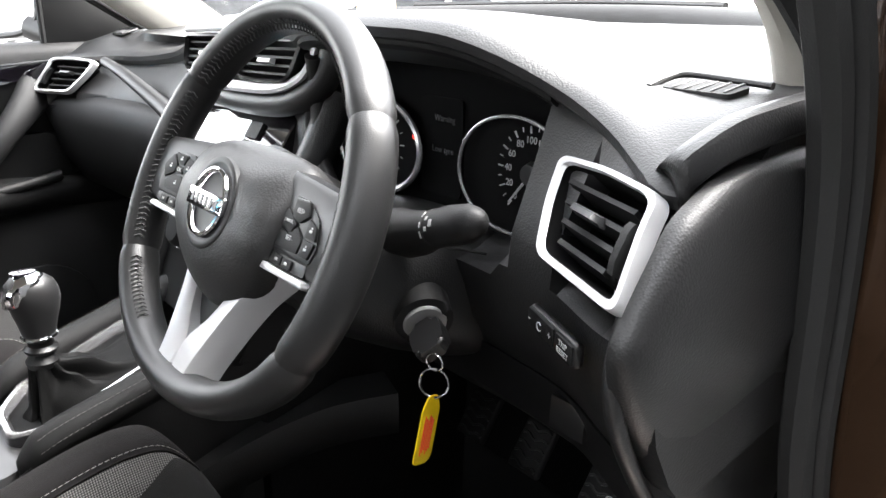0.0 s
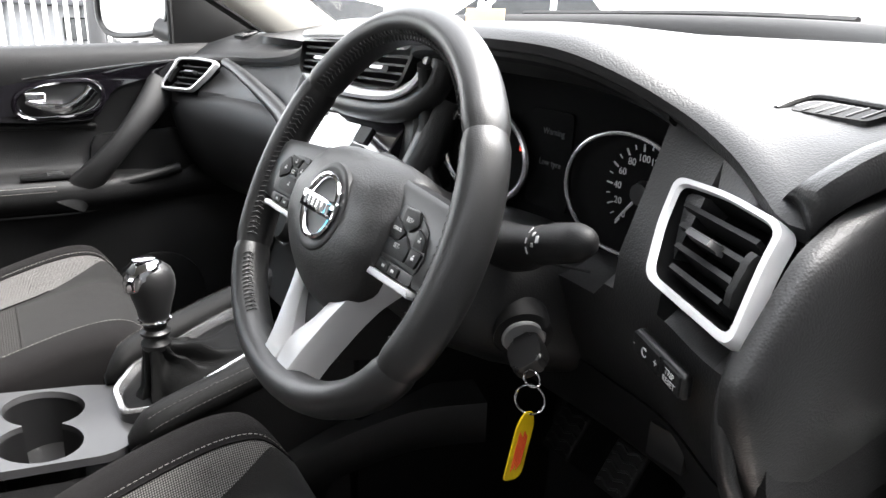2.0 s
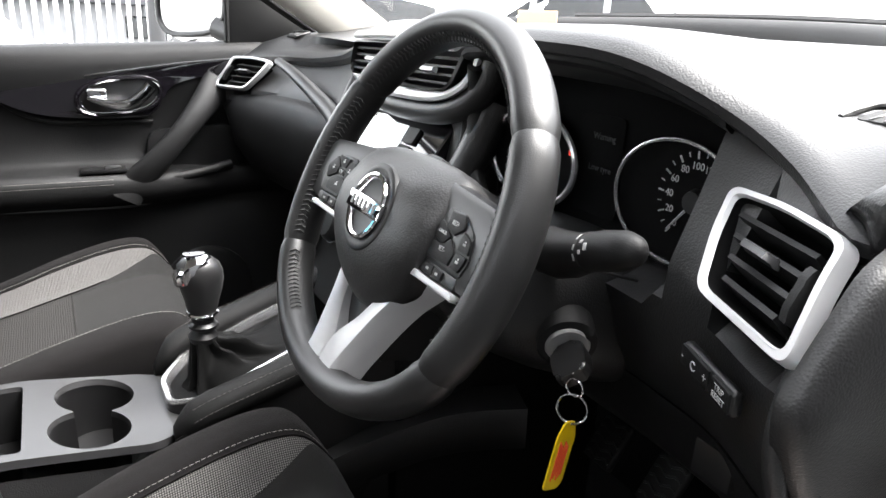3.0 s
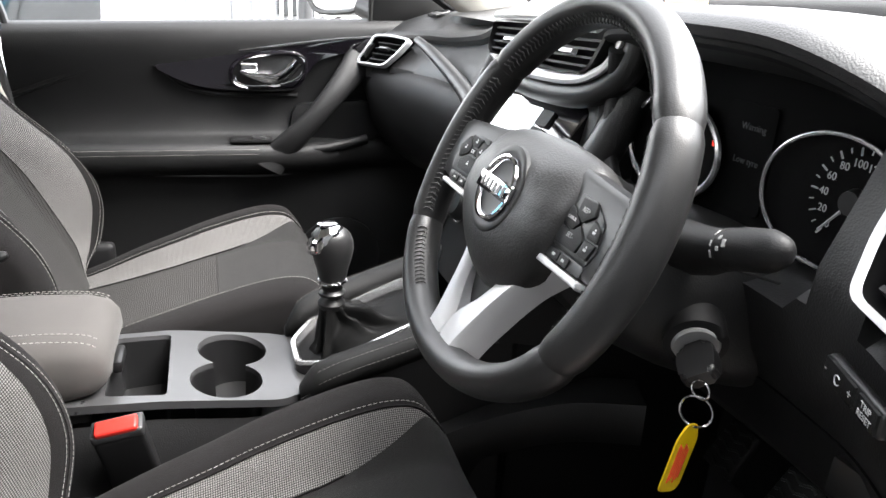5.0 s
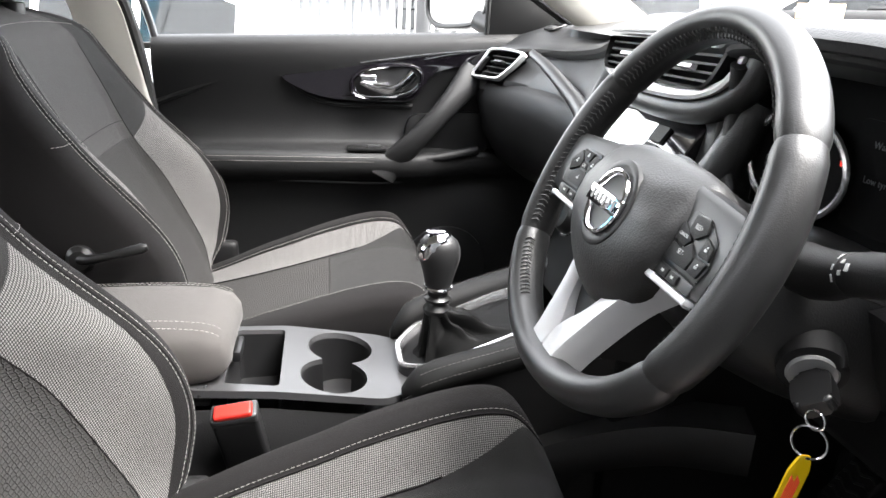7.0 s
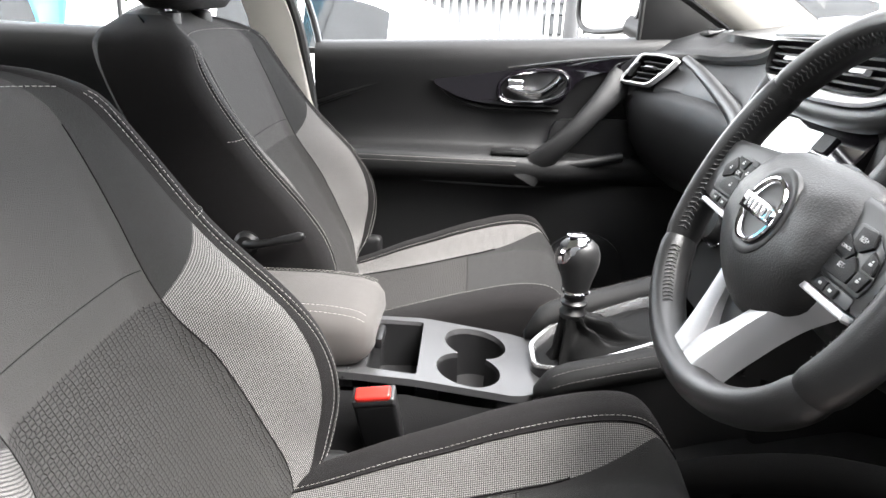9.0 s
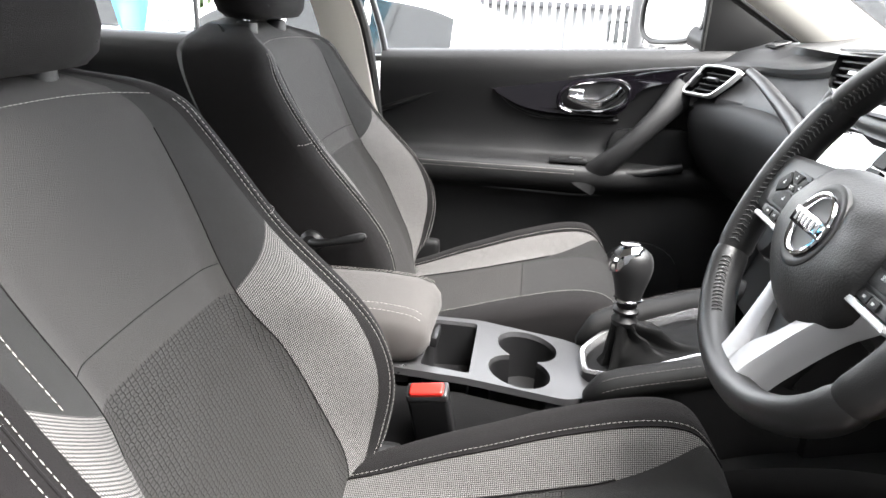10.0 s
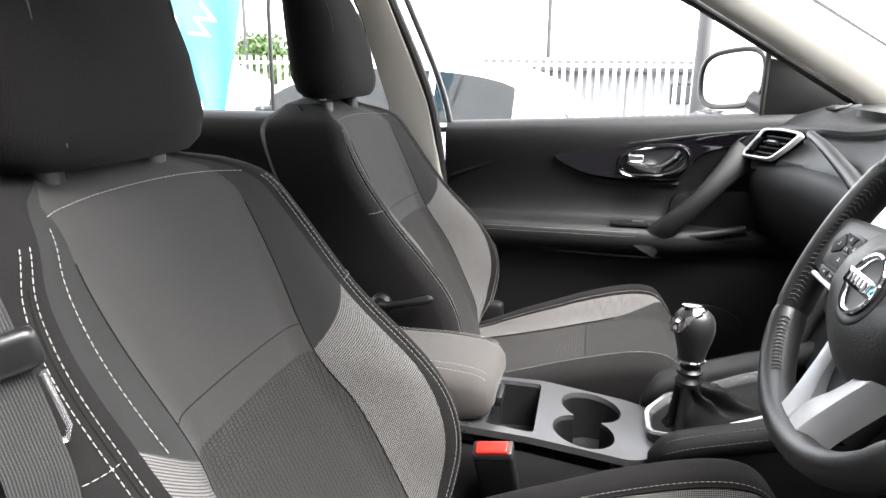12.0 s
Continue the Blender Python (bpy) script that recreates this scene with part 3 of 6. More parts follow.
def dashboard():
    d = thing("dashboard", "black grained soft-touch dashboard with silver-rimmed vents", "dashboard")
    xs = [-0.70 + 1.40 * i / 140 for i in range(141)]
    top = []
    for x in xs:
        y, z = pad_edge(x)
        zf = max(1.096, z + 0.004)
        bow = 0.16 * (1 - (x / 0.7) ** 2)
        top.append([(x, y + 0.012, z - 0.022), (x, y + 0.002, z - 0.016), (x, y, z - 0.008), (x, y + 0.006, z - 0.001), (x, y + 0.02, z + 0.004), (x, y + 0.05, (z + zf) / 2 + 0.004),
                    (x, 0.27, zf + 0.004), (x, 0.36, max(1.11, zf)), (x, 0.45, 1.128), (x, 0.56 + bow * 0.6, 1.142), (x, 0.60 + bow * 1.5, 1.136), (x, 0.60 + bow * 1.5, 1.05), (x, y + 0.05, z - 0.04)])
    part("top_pad", loft(top), DASH, d)
    # lower face either side of the instruments and under them
    face = []
    for x in xs:
        y, z = pad_edge(x)
        f = face_y(x)
        inst = min(1.0, max(0.0, min((x - 0.185) / 0.02, (0.535 - x) / 0.015)))
        y1 = (y + 0.018) * (1 - inst) + 0.245 * inst
        z1 = (z - 0.018) * (1 - inst) + (z - 0.035) * inst
        ym = (0.5 * (y + f) + 0.01) * (1 - inst) + 0.245 * inst
        wv = 0.05 if 0.597 < abs(x) < 0.665 else 0.0
        if wv:
            y1, z1 = 0.7 * ym + 0.3 * y1, 1.046
        ym += wv
        zl = 0.99 * (1 - inst) + 0.955 * inst
        yl = f * (1 - inst) + 0.235 * inst + wv
        face.append([(x, y + 0.014, z - 0.014), (x, y1, z1), (x, ym, 0.5 * (z1 + zl)), (x, yl, zl), (x, f - 0.002, 0.962 if inst < 0.5 else 0.95), (x, f + 0.0, 0.94), (x, f + 0.012, 0.90),
                     (x, f + 0.035, 0.862), (x, f + 0.05, 0.845), (x, f + 0.075, 0.84), (x, 0.42, 0.86), (x, 0.50, 1.0), (x, 0.46, 1.06)])
    part("lower_face", loft(face), DASH, d)
    # lower driver's panel
    low = []
    for i in range(30):
        x = 0.24 + 0.44 * i / 29
        f = face_y(x)
        low.append([(x, f + 0.03, 0.866), (x, f + 0.038, 0.85), (x, f + 0.06, 0.80), (x, f + 0.11, 0.755), (x, f + 0.16, 0.74), (x, f + 0.18, 0.76), (x, f + 0.08, 0.86)])
    part("knee_panel", loft(low), PLASTIC, d, "hard black lower panel")
    # end of the dash by the door opening
    rim = [(0.276, 1.074), (0.184, 1.066), (0.126, 1.047), (0.104, 1.027), (0.085, 0.993), (0.079, 0.966), (0.107, 0.913), (0.165, 0.849), (0.26, 0.76), (0.36, 0.70), (0.42, 0.72), (0.40, 0.90), (0.37, 1.08)]
    outl = [(p.x, p.y) for p in smooth_path([(*q, 0) for q in rim], 4, closed=True)]
    rings = []
    for h, s in ((0.692, 1.0), (0.698, 1.0), (0.704, 0.985), (0.708, 0.95), (0.711, 0.88), (0.713, 0.7), (0.714, 0.3)):
        rings.append([(h - 0.12 * max(0, 1.02 - b) ** 1.1, 0.26 + (a - 0.26) * s, 0.90 + (b - 0.90) * s) for a, b in outl])
    part("end_panel", loft(rings), DASH, d, "smooth grained end cover beside the door")
    upper = smooth_path([(0.664, 0.152, 1.060), (0.672, 0.142, 1.0655), (0.681, 0.146, 1.077), (0.690, 0.174, 1.092), (0.696, 0.212, 1.099), (0.699, 0.258, 1.104), (0.70, 0.34, 1.112), (0.70, 0.44, 1.12)], 5)
    under = smooth_path([(0.668, 0.158, 1.034), (0.677, 0.151, 1.039), (0.686, 0.153, 1.054), (0.695, 0.173, 1.067), (0.700, 0.217, 1.075), (0.703, 0.266, 1.080), (0.704, 0.34, 1.086), (0.704, 0.44, 1.092)], 5)
    band = []
    for p, q in zip(upper, under):
        out = Vector((0.008, -0.006, 0.002))
        band.append([p + Vector((-0.016, 0.012, -0.010)), p + Vector((-0.007, 0.003, -0.001)), p, p.lerp(q, 0.12) + out * 0.7, p.lerp(q, 0.5) + out, p.lerp(q, 0.88) + out * 0.7, q, q + Vector((-0.012, 0.012, 0.0))])
    part("end_roll", loft(band), DASH, d, "grained roll over the end of the dashboard")
    part("corner_return", tube(smooth_path([(0.680, 0.105, 0.985), (0.684, 0.092, 0.955), (0.686, 0.098, 0.92), (0.684, 0.125, 0.875), (0.676, 0.165, 0.825)], 6), [0.006] * 25, 10), DASH, d)

    vents(d)
    instruments(d)
    centre_stack(d)
    buttons(d)


def frame_of(corners):
    """An oblique frame on four corners: inner top, outer top, outer bottom, inner bottom."""
    c = [Vector(p) for p in corners]
    n = (c[1] - c[0]).cross(c[3] - c[0]).normalized()
    if n.y > 0:
        n = -n

    def at(u, v, h=0.0):
        return c[0] * (1 - u) * (1 - v) + c[1] * u * (1 - v) + c[2] * u * v + c[3] * (1 - u) * v + n * h

    return at, n


def vent(d, corners, mirrored=False):
    at, n = frame_of(corners)
    outline = [(0.0, 0.0), (0.5, -0.05), (1.0, 0.0), (0.98, 0.35), (1.0, 1.0), (0.0, 1.0), (-0.04, 0.5)]
    loop = rounded_poly(outline, 0.13, 5)
    bm = bmesh.new()
    rings = []
    mid = Vector((0.5, 0.48, 0))
    for s, h in ((1.0, -0.010), (1.0, -0.002), (0.985, 0.001), (0.89, 0.001), (0.86, -0.002), (0.83, -0.014), (0.81, -0.035)):
        rings.append([at(0.5 + (u - 0.5) * s, 0.46 + (v - 0.46) * s, h) for u, v in loop])
    f1 = loft(rings[:5], cap=False)
    part("vent_frame", f1, SATIN, d, "satin silver vent frame")
    back = bmesh.new()
    add_loft(back, [rings[4], rings[5], rings[6]], cap=False)
    back.faces.new([back.verts.new(p) for p in rings[6]])
    part("vent_duct", back, DIAL, d, "dark duct mouth")
    for k in range(4):
        v = 0.20 + 0.185 * k
        u0, u1 = 0.10 + 0.02 * k, 0.80 - 0.03 * k
        b = bmesh.new()
        r = []
        for u in (u0, (u0 + u1) / 2, u1):
            r.append([at(u, v - 0.02, -0.007), at(u, v + 0.03, -0.005), at(u, v + 0.05, -0.010), at(u, v + 0.10, -0.028), at(u, v + 0.06, -0.030), at(u, v, -0.014)])
        add_loft(b, r)
        part("slat", b, PLASTIC, d)
    t = bmesh.new()
    r = []
    for u, hh in ((0.30, 0.000), (0.33, 0.005), (0.55, 0.005), (0.58, 0.000)):
        r.append([at(u, 0.37, -0.004), at(u, 0.385, hh - 0.002), at(u, 0.45, hh), at(u, 0.47, -0.003), at(u, 0.46, -0.007), at(u, 0.40, -0.007)])
    add_loft(t, r)
    part("vent_tab", t, SATIN_DIM, d, "grey vent tab with a bright edge")
    w = bmesh.new()
    r = []
    for v in [0.30 + 0.45 * k / 12 for k in range(13)]:
        hh = 0.004 * math.sin(math.pi * (v - 0.30) / 0.45) + (0.0008 if int(v * 100) % 2 else 0)
        u = 0.86 - 0.12 * max(0, v - 0.5)
        r.append([at(u - 0.03, v, -0.006), at(u - 0.03, v, hh - 0.001), at(u + 0.025, v, hh - 0.001), at(u + 0.025, v, -0.006)])
    add_loft(w, r)
    part("thumb_wheel", w, PLASTIC, d, "ribbed thumb wheel")


def vents(d):
    right = [(0.560, 0.184, 1.050), (0.676, 0.133, 1.050), (0.682, 0.090, 0.988), (0.586, 0.132, 0.991)]
    vent(d, right)
    left = [(-x, y, z) for x, y, z in right]
    vent(d, left, True)
    # windscreen side vents on the pad
    for s in (1, -1):
        slope = lambda y: 1.1035 + (y - 0.27) * (0.27 if y < 0.27 else 0.22)
        ring = rounded_poly([(0.596, 0.246), (0.650, 0.243), (0.656, 0.262), (0.600, 0.268)], 0.004, 3)
        lip = smooth_path([(s * x, y, slope(y) + 0.001) for x, y in ((0.588, 0.243), (0.590, 0.262), (0.598, 0.276), (0.630, 0.273), (0.668, 0.266))], 5)
        part("side_vent_lip", tube(lip, 0.0026, 8), DASH, d)
        b = bmesh.new()
        add_loft(b, [[(s * x, y, slope(y) - 0.003) for x, y in ring], [(s * x, y, slope(y) + 0.0010) for x, y in ring]])
        part("side_vent_mouth", b, RUBBER, d, "dark side window vent")
        for k in range(5):
            x = 0.6075 + 0.0098 * k
            c = rbox(0, 0, 0, 0.0030, 0.0215, 0.0024, 0.0008, 1, m=Matrix.Translation((s * x, 0.256, slope(0.256) + 0.0006)) @ Matrix.Rotation(s * -0.20, 4, "Z") @ Matrix.Rotation(0.26, 4, "X"))
            part("side_vent_bar", c, DASH, d)
    # twin centre vents in a silver-edged housing
    for a, b_ in ((-0.125, 0.03), (0.045, 0.195)):
        c = [(a, 0.190, 1.110), (b_, 0.190, 1.114), (b_ - 0.012, 0.178, 1.068), (a + 0.006, 0.178, 1.064)]
        at, n = frame_of(c)
        bb = bmesh.new()
        loop = rounded_poly([(0, 0), (1, 0), (0.97, 0.75), (0.9, 1), (0.06, 1), (0, 0.7)], 0.09, 3)
        add_loft(bb, [[at(u, v, 0.004) for u, v in loop], [at(0.5 + (u - 0.5) * 0.95, 0.5 + (v - 0.5) * 0.9, 0.006) for u, v in loop],
                      [at(0.5 + (u - 0.5) * 0.93, 0.5 + (v - 0.5) * 0.86, -0.02) for u, v in loop]], cap=False)
        bb.faces.new([bb.verts.new(at(0.5 + (u - 0.5) * 0.93, 0.5 + (v - 0.5) * 0.86, -0.02)) for u, v in loop])
        part("centre_vent", bb, SMOOTH, d, "black centre vent mouth")
        for k in range(4):
            v = 0.2 + 0.2 * k
            b2 = bmesh.new()
            add_loft(b2, [[at(u, v - 0.03, 0.0), at(u, v + 0.03, 0.001), at(u, v + 0.12, -0.018), at(u, v + 0.05, -0.018)] for u in (0.06, 0.94)])
            part("slat", b2, PLASTIC, d)
        b3 = bmesh.new()
        add_loft(b3, [[at(u, 0.44, 0.0), at(u, 0.46, 0.007), at(u, 0.56, 0.008), at(u, 0.6, 0.0)] for u in (0.40, 0.62)])
        part("vent_tab", b3, SATIN, d, "bright vent tab")
    strip = bmesh.new()
    pts = smooth_path([(-0.14, 0.196, 1.066), (-0.05, 0.18, 1.054), (0.07, 0.176, 1.056), (0.15, 0.178, 1.062), (0.195, 0.184, 1.078), (0.212, 0.190, 1.104), (0.214, 0.194, 1.122)], 6)
    tube(pts, 0.0085, 8, bm=strip, flat=0.55)
    part("silver_lower_strip", strip, SATIN, d, "satin silver strip under the centre vents")
    strip = bmesh.new()
    tube(smooth_path([(-0.14, 0.196, 1.118), (0.0, 0.187, 1.124), (0.12, 0.187, 1.126), (0.21, 0.188, 1.128)], 6), 0.0065, 8, bm=strip, flat=0.6)
    part("silver_upper_strip", strip, SATIN, d, "satin silver strip over the centre vents")
    hood = bmesh.new()
    tube(smooth_path([(-0.14, 0.215, 1.046), (0.0, 0.19, 1.036), (0.15, 0.19, 1.044), (0.215, 0.20, 1.075), (0.232, 0.205, 1.12)], 6), 0.016, 10, bm=hood)
    part("centre_housing", hood, DASH, d)


def instruments(d):
    """Two round dials in a deep black binnacle."""
    part("binnacle_back", prism(rounded_poly([(0.185, 0.955), (0.54, 0.955), (0.54, 1.08), (0.50, 1.112), (0.25, 1.118), (0.19, 1.09)], 0.03), "y", 0.232, 0.243, 0.002), DIAL, d)
    for cx, red in ((0.279, True), (0.478, False)):
        ring_c = Vector((cx, 0.222, 1.013))
        ux, uz, nn = Vector((1, 0, 0)), Vector((0, 0, 1)), Vector((0, -1, 0))
        rx, rz = (0.073, 0.049) if red else (0.068, 0.051)
        ring = [ring_c + ux * rx * math.cos(a) + uz * rz * math.sin(a) for a in (2 * math.pi * k / 72 for k in range(72))]
        c = ring_c
        part("dial_ring", tube(ring, 0.0036 if red else 0.0019, 8, closed=True), CHROME_SATIN, d, "thin silver dial ring")
        bm = bmesh.new()
        bm.faces.new([bm.verts.new(c + (p - c) * 0.97 - nn * 0.004) for p in ring])
        part("dial_face", bm, DIAL, d, "black dial face", smooth=False)
        c = ring_c + (Vector((0.004, 0, 0.002)) if red else Vector((0.021, 0, 0.005)))
        sweep = 266 / (7 if red else 10)
        m = bmesh.new()
        for k in range(15 if red else 21):
            a = radians(230 - k * sweep / 2)
            dirv = ux * math.cos(a) + uz * math.sin(a)
            tube([c + dirv * (0.0345 if k % 2 == 0 else 0.0365) - nn * 0.002, c + dirv * 0.0405 - nn * 0.002], 0.0008 if k % 2 == 0 else 0.0005, 4, bm=m)
        part("dial_marks", m, WHITEINK, d, "white scale marks")
        words = [str(v) for v in range(8)] if red else [str(v) for v in range(0, 201, 20)]
        for k, wd in enumerate(words):
            a = radians(230 - k * sweep)
            p = c + (ux * math.cos(a) + uz * math.sin(a)) * 0.0285 - nn * 0.002
            mm = Matrix((( *ux,), (*uz,), (*nn,))).transposed().to_4x4()
            writing(wd, Matrix.Translation(p) @ mm, 0.0085, WHITEINK, d, "dial_number")
        mm = Matrix((( *ux,), (*uz,), (*nn,))).transposed().to_4x4()
        writing("x1000r/min" if red else "km/h", Matrix.Translation(c + ux * 0.014 + uz * 0.013 - nn * 0.002) @ mm, 0.0058, WHITEINK, d, "dial_unit")
        a = radians(230)
        dv = ux * math.cos(a) + uz * math.sin(a)
        n2 = bmesh.new()
        tube([c - dv * 0.006 + nn * 0.001, c + dv * 0.036 + nn * 0.001], [0.0017, 0.0007], 6, bm=n2)
        part("needle", n2, WHITEINK, d, "white pointer")
        hub = bmesh.new()
        tube([c - nn * 0.003, c + nn * 0.004], [0.011, 0.009], 20, bm=hub)
        part("needle_hub", hub, SMOOTH, d)
        if red:
            b = rbox(0, 0, 0, 0.006, 0.006, 0.002, 0.001, 1, m=Matrix.Translation(c + ux * 0.060 + uz * 0.014) @ mm)
            part("warning_lamp", b, TYRED, d, "lit red warning lamp")
    part("trip_display", prism(rounded_poly([(0.345, 0.975), (0.405, 0.975), (0.405, 1.07), (0.345, 1.07)], 0.006), "y", 0.2295, 0.234, 0.001), DIAL, d, "dark trip display")
    grey = material("dim_display_text", (0.02, 0.022, 0.024), 0.6)
    base = Matrix.Translation((0.380, 0.2290, 1.05)) @ Matrix.Rotation(radians(90), 4, "X")
    writing("Warning", base, 0.0085, grey, d, "display_text")
    writing("Low tyre", Matrix.Translation((0.378, 0.2290, 1.02)) @ Matrix.Rotation(radians(90), 4, "X"), 0.0085, grey, d, "display_text")
    part("binnacle_wall", prism(rounded_poly([(0.205, 1.118), (0.25, 1.118), (0.25, 0.95), (0.212, 0.95), (0.208, 1.02)], 0.01), "x", 0.186, 0.206, 0.004, 2), DASH, d)
    # grained brow that overhangs the dials
    lip = []
    for i in range(40):
        x = 0.20 + 0.345 * i / 39
        y, z = pad_edge(x)
        lip.append([(x, y + 0.004, z - 0.012), (x, y + 0.006, z - 0.022), (x, y + 0.012, z - 0.026), (x, y + 0.09, z - 0.034), (x, y + 0.09, z - 0.02)])
    part("brow_lining", loft(lip), PLASTIC, d)
    for pts in ([(0.218, 0.185, 1.10), (0.200, 0.20, 1.05), (0.203, 0.20, 0.99), (0.225, 0.20, 0.955)],):
        part("binnacle_cheek", tube(smooth_path(pts, 6), 0.010, 10), DASH, d)



def centre_stack(d):
    # tilted head unit
    tl, tr, br, bl = Vector((-0.125, 0.206, 1.022)), Vector((0.150, 0.206, 1.034)), Vector((0.125, 0.130, 0.902)), Vector((-0.115, 0.130, 0.90))
    at, n = frame_of([tl, tr, br, bl])
    def plate(loop, h0, h1, name, mat, label="", inset=0.0):
        b = bmesh.new()
        cu = sum(u for u, v in loop) / len(loop)
        cv = sum(v for u, v in loop) / len(loop)
        add_loft(b, [[at(u, v, h0) for u, v in loop], [at(u, v, h1 - 0.001) for u, v in loop], [at(cu + (u - cu) * (1 - 0.02 - inset), cv + (v - cv) * (1 - 0.03 - inset), h1) for u, v in loop]])
        return part(name, b, mat, d, label)
    rect = lambda u0, v0, u1, v1, r=0.02: rounded_poly([(u0, v0), (u1, v0), (u1, v1), (u0, v1)], r, 3)
    plate(rect(-0.02, -0.04, 1.02, 1.02), -0.03, 0.001, "head_unit", GLOSS, "gloss black head unit")
    # the white of the screen is emission standing in for reflected sky
    plate(rect(0.09, 0.15, 0.64, 0.92), 0.0, 0.003, "touch_screen", LCD, "white display with an added glow for the sky reflection")
    plate(rect(0.10, 0.045, 0.70, 0.075, 0.005), 0.0, 0.004, "disc_slot", SMOOTH, "disc slot")
    plate(rect(0.10, 0.0, 0.9, 0.022, 0.004), 0.0, 0.003, "silver_line", SATIN)
    for k in range(4):
        plate(rect(0.665, 0.16 + 0.17 * k, 0.785, 0.31 + 0.17 * k, 0.015), 0.0, 0.005, "unit_button", PLASTIC, "grey printed button")
    # side cheeks and climate panel below
    part("stack_cheek", tube(smooth_path([(0.205, 0.225, 1.06), (0.195, 0.205, 1.0), (0.175, 0.17, 0.92), (0.15, 0.13, 0.82), (0.135, 0.10, 0.74)], 6), 0.022, 12), DASH, d)
    part("stack_cheek", tube(smooth_path([(-0.20, 0.225, 1.05), (-0.19, 0.20, 1.0), (-0.175, 0.18, 0.92), (-0.155, 0.14, 0.82), (-0.135, 0.10, 0.74)], 6), 0.014, 12), DASH, d)
    stack = [[(x, 0.155, 0.905), (x, 0.15, 0.89), (x, 0.14, 0.81), (x, 0.105, 0.74), (x, 0.2, 0.72), (x, 0.3, 0.9)] for x in (-0.16, -0.08, 0, 0.08, 0.16)]
    part("stack_panel", loft(stack), SMOOTH, d, "black climate panel")
    for x in (-0.095, 0.095):
        b = bmesh.new()
        c = Vector((x, 0.148, 0.838))
        nn = Vector((0, -0.92, 0.39))
        tube([c, c + nn * 0.014, c + nn * 0.02], [0.026, 0.025, 0.02], 24, bm=b)
        part("climate_knob", b, SMOOTH, d, "round climate knob")
        part("knob_ring", tube([c + nn * 0.003 + Vector((0.028 * math.cos(a), 0.39 * 0.028 * math.sin(a), 0.92 * 0.028 * math.sin(a))) for a in (2 * math.pi * k / 28 for k in range(28))], 0.002, 6, closed=True), CHROME, d)
    for k in range(3):
        part("climate_button", rbox(-0.04 + 0.04 * k, 0.145, 0.84, 0.03, 0.012, 0.018, 0.003, 2), PLASTIC, d)
    part("socket", tube([(0.085, 0.12, 0.775), (0.085, 0.105, 0.781)], 0.014, 18), PLASTIC, d, "round power socket")
    # gloss wing that runs over to the passenger vent
    wing = smooth_path([(-0.525, 0.185, 1.052), (-0.45, 0.192, 1.036), (-0.35, 0.20, 1.008), (-0.26, 0.20, 0.985), (-0.18, 0.185, 0.965)], 6)
    part("gloss_wing", tube(wing, [0.008 + 0.010 * k / 24 for k in range(25)], 10, flat=0.6), SMOOTH, d, "piano black dash inlay")
    # glovebox bulge on the passenger side
    g = []
    for i in range(16):
        x = -0.66 + 0.42 * i / 15
        k = math.sin(math.pi * min(1, max(0, (x + 0.68) / 0.46)))
        f = face_y(x) - 0.03 * k
        g.append([(x, f + 0.06, 0.992), (x, f + 0.025, 0.985), (x, f + 0.006, 0.968), (x, f, 0.93), (x, f + 0.012, 0.87), (x, f + 0.05, 0.81), (x, f + 0.12, 0.76), (x, f + 0.2, 0.76), (x, f + 0.2, 0.98)])
    part("glovebox", loft(g), DOORTRIM, d, "curved glovebox lid")


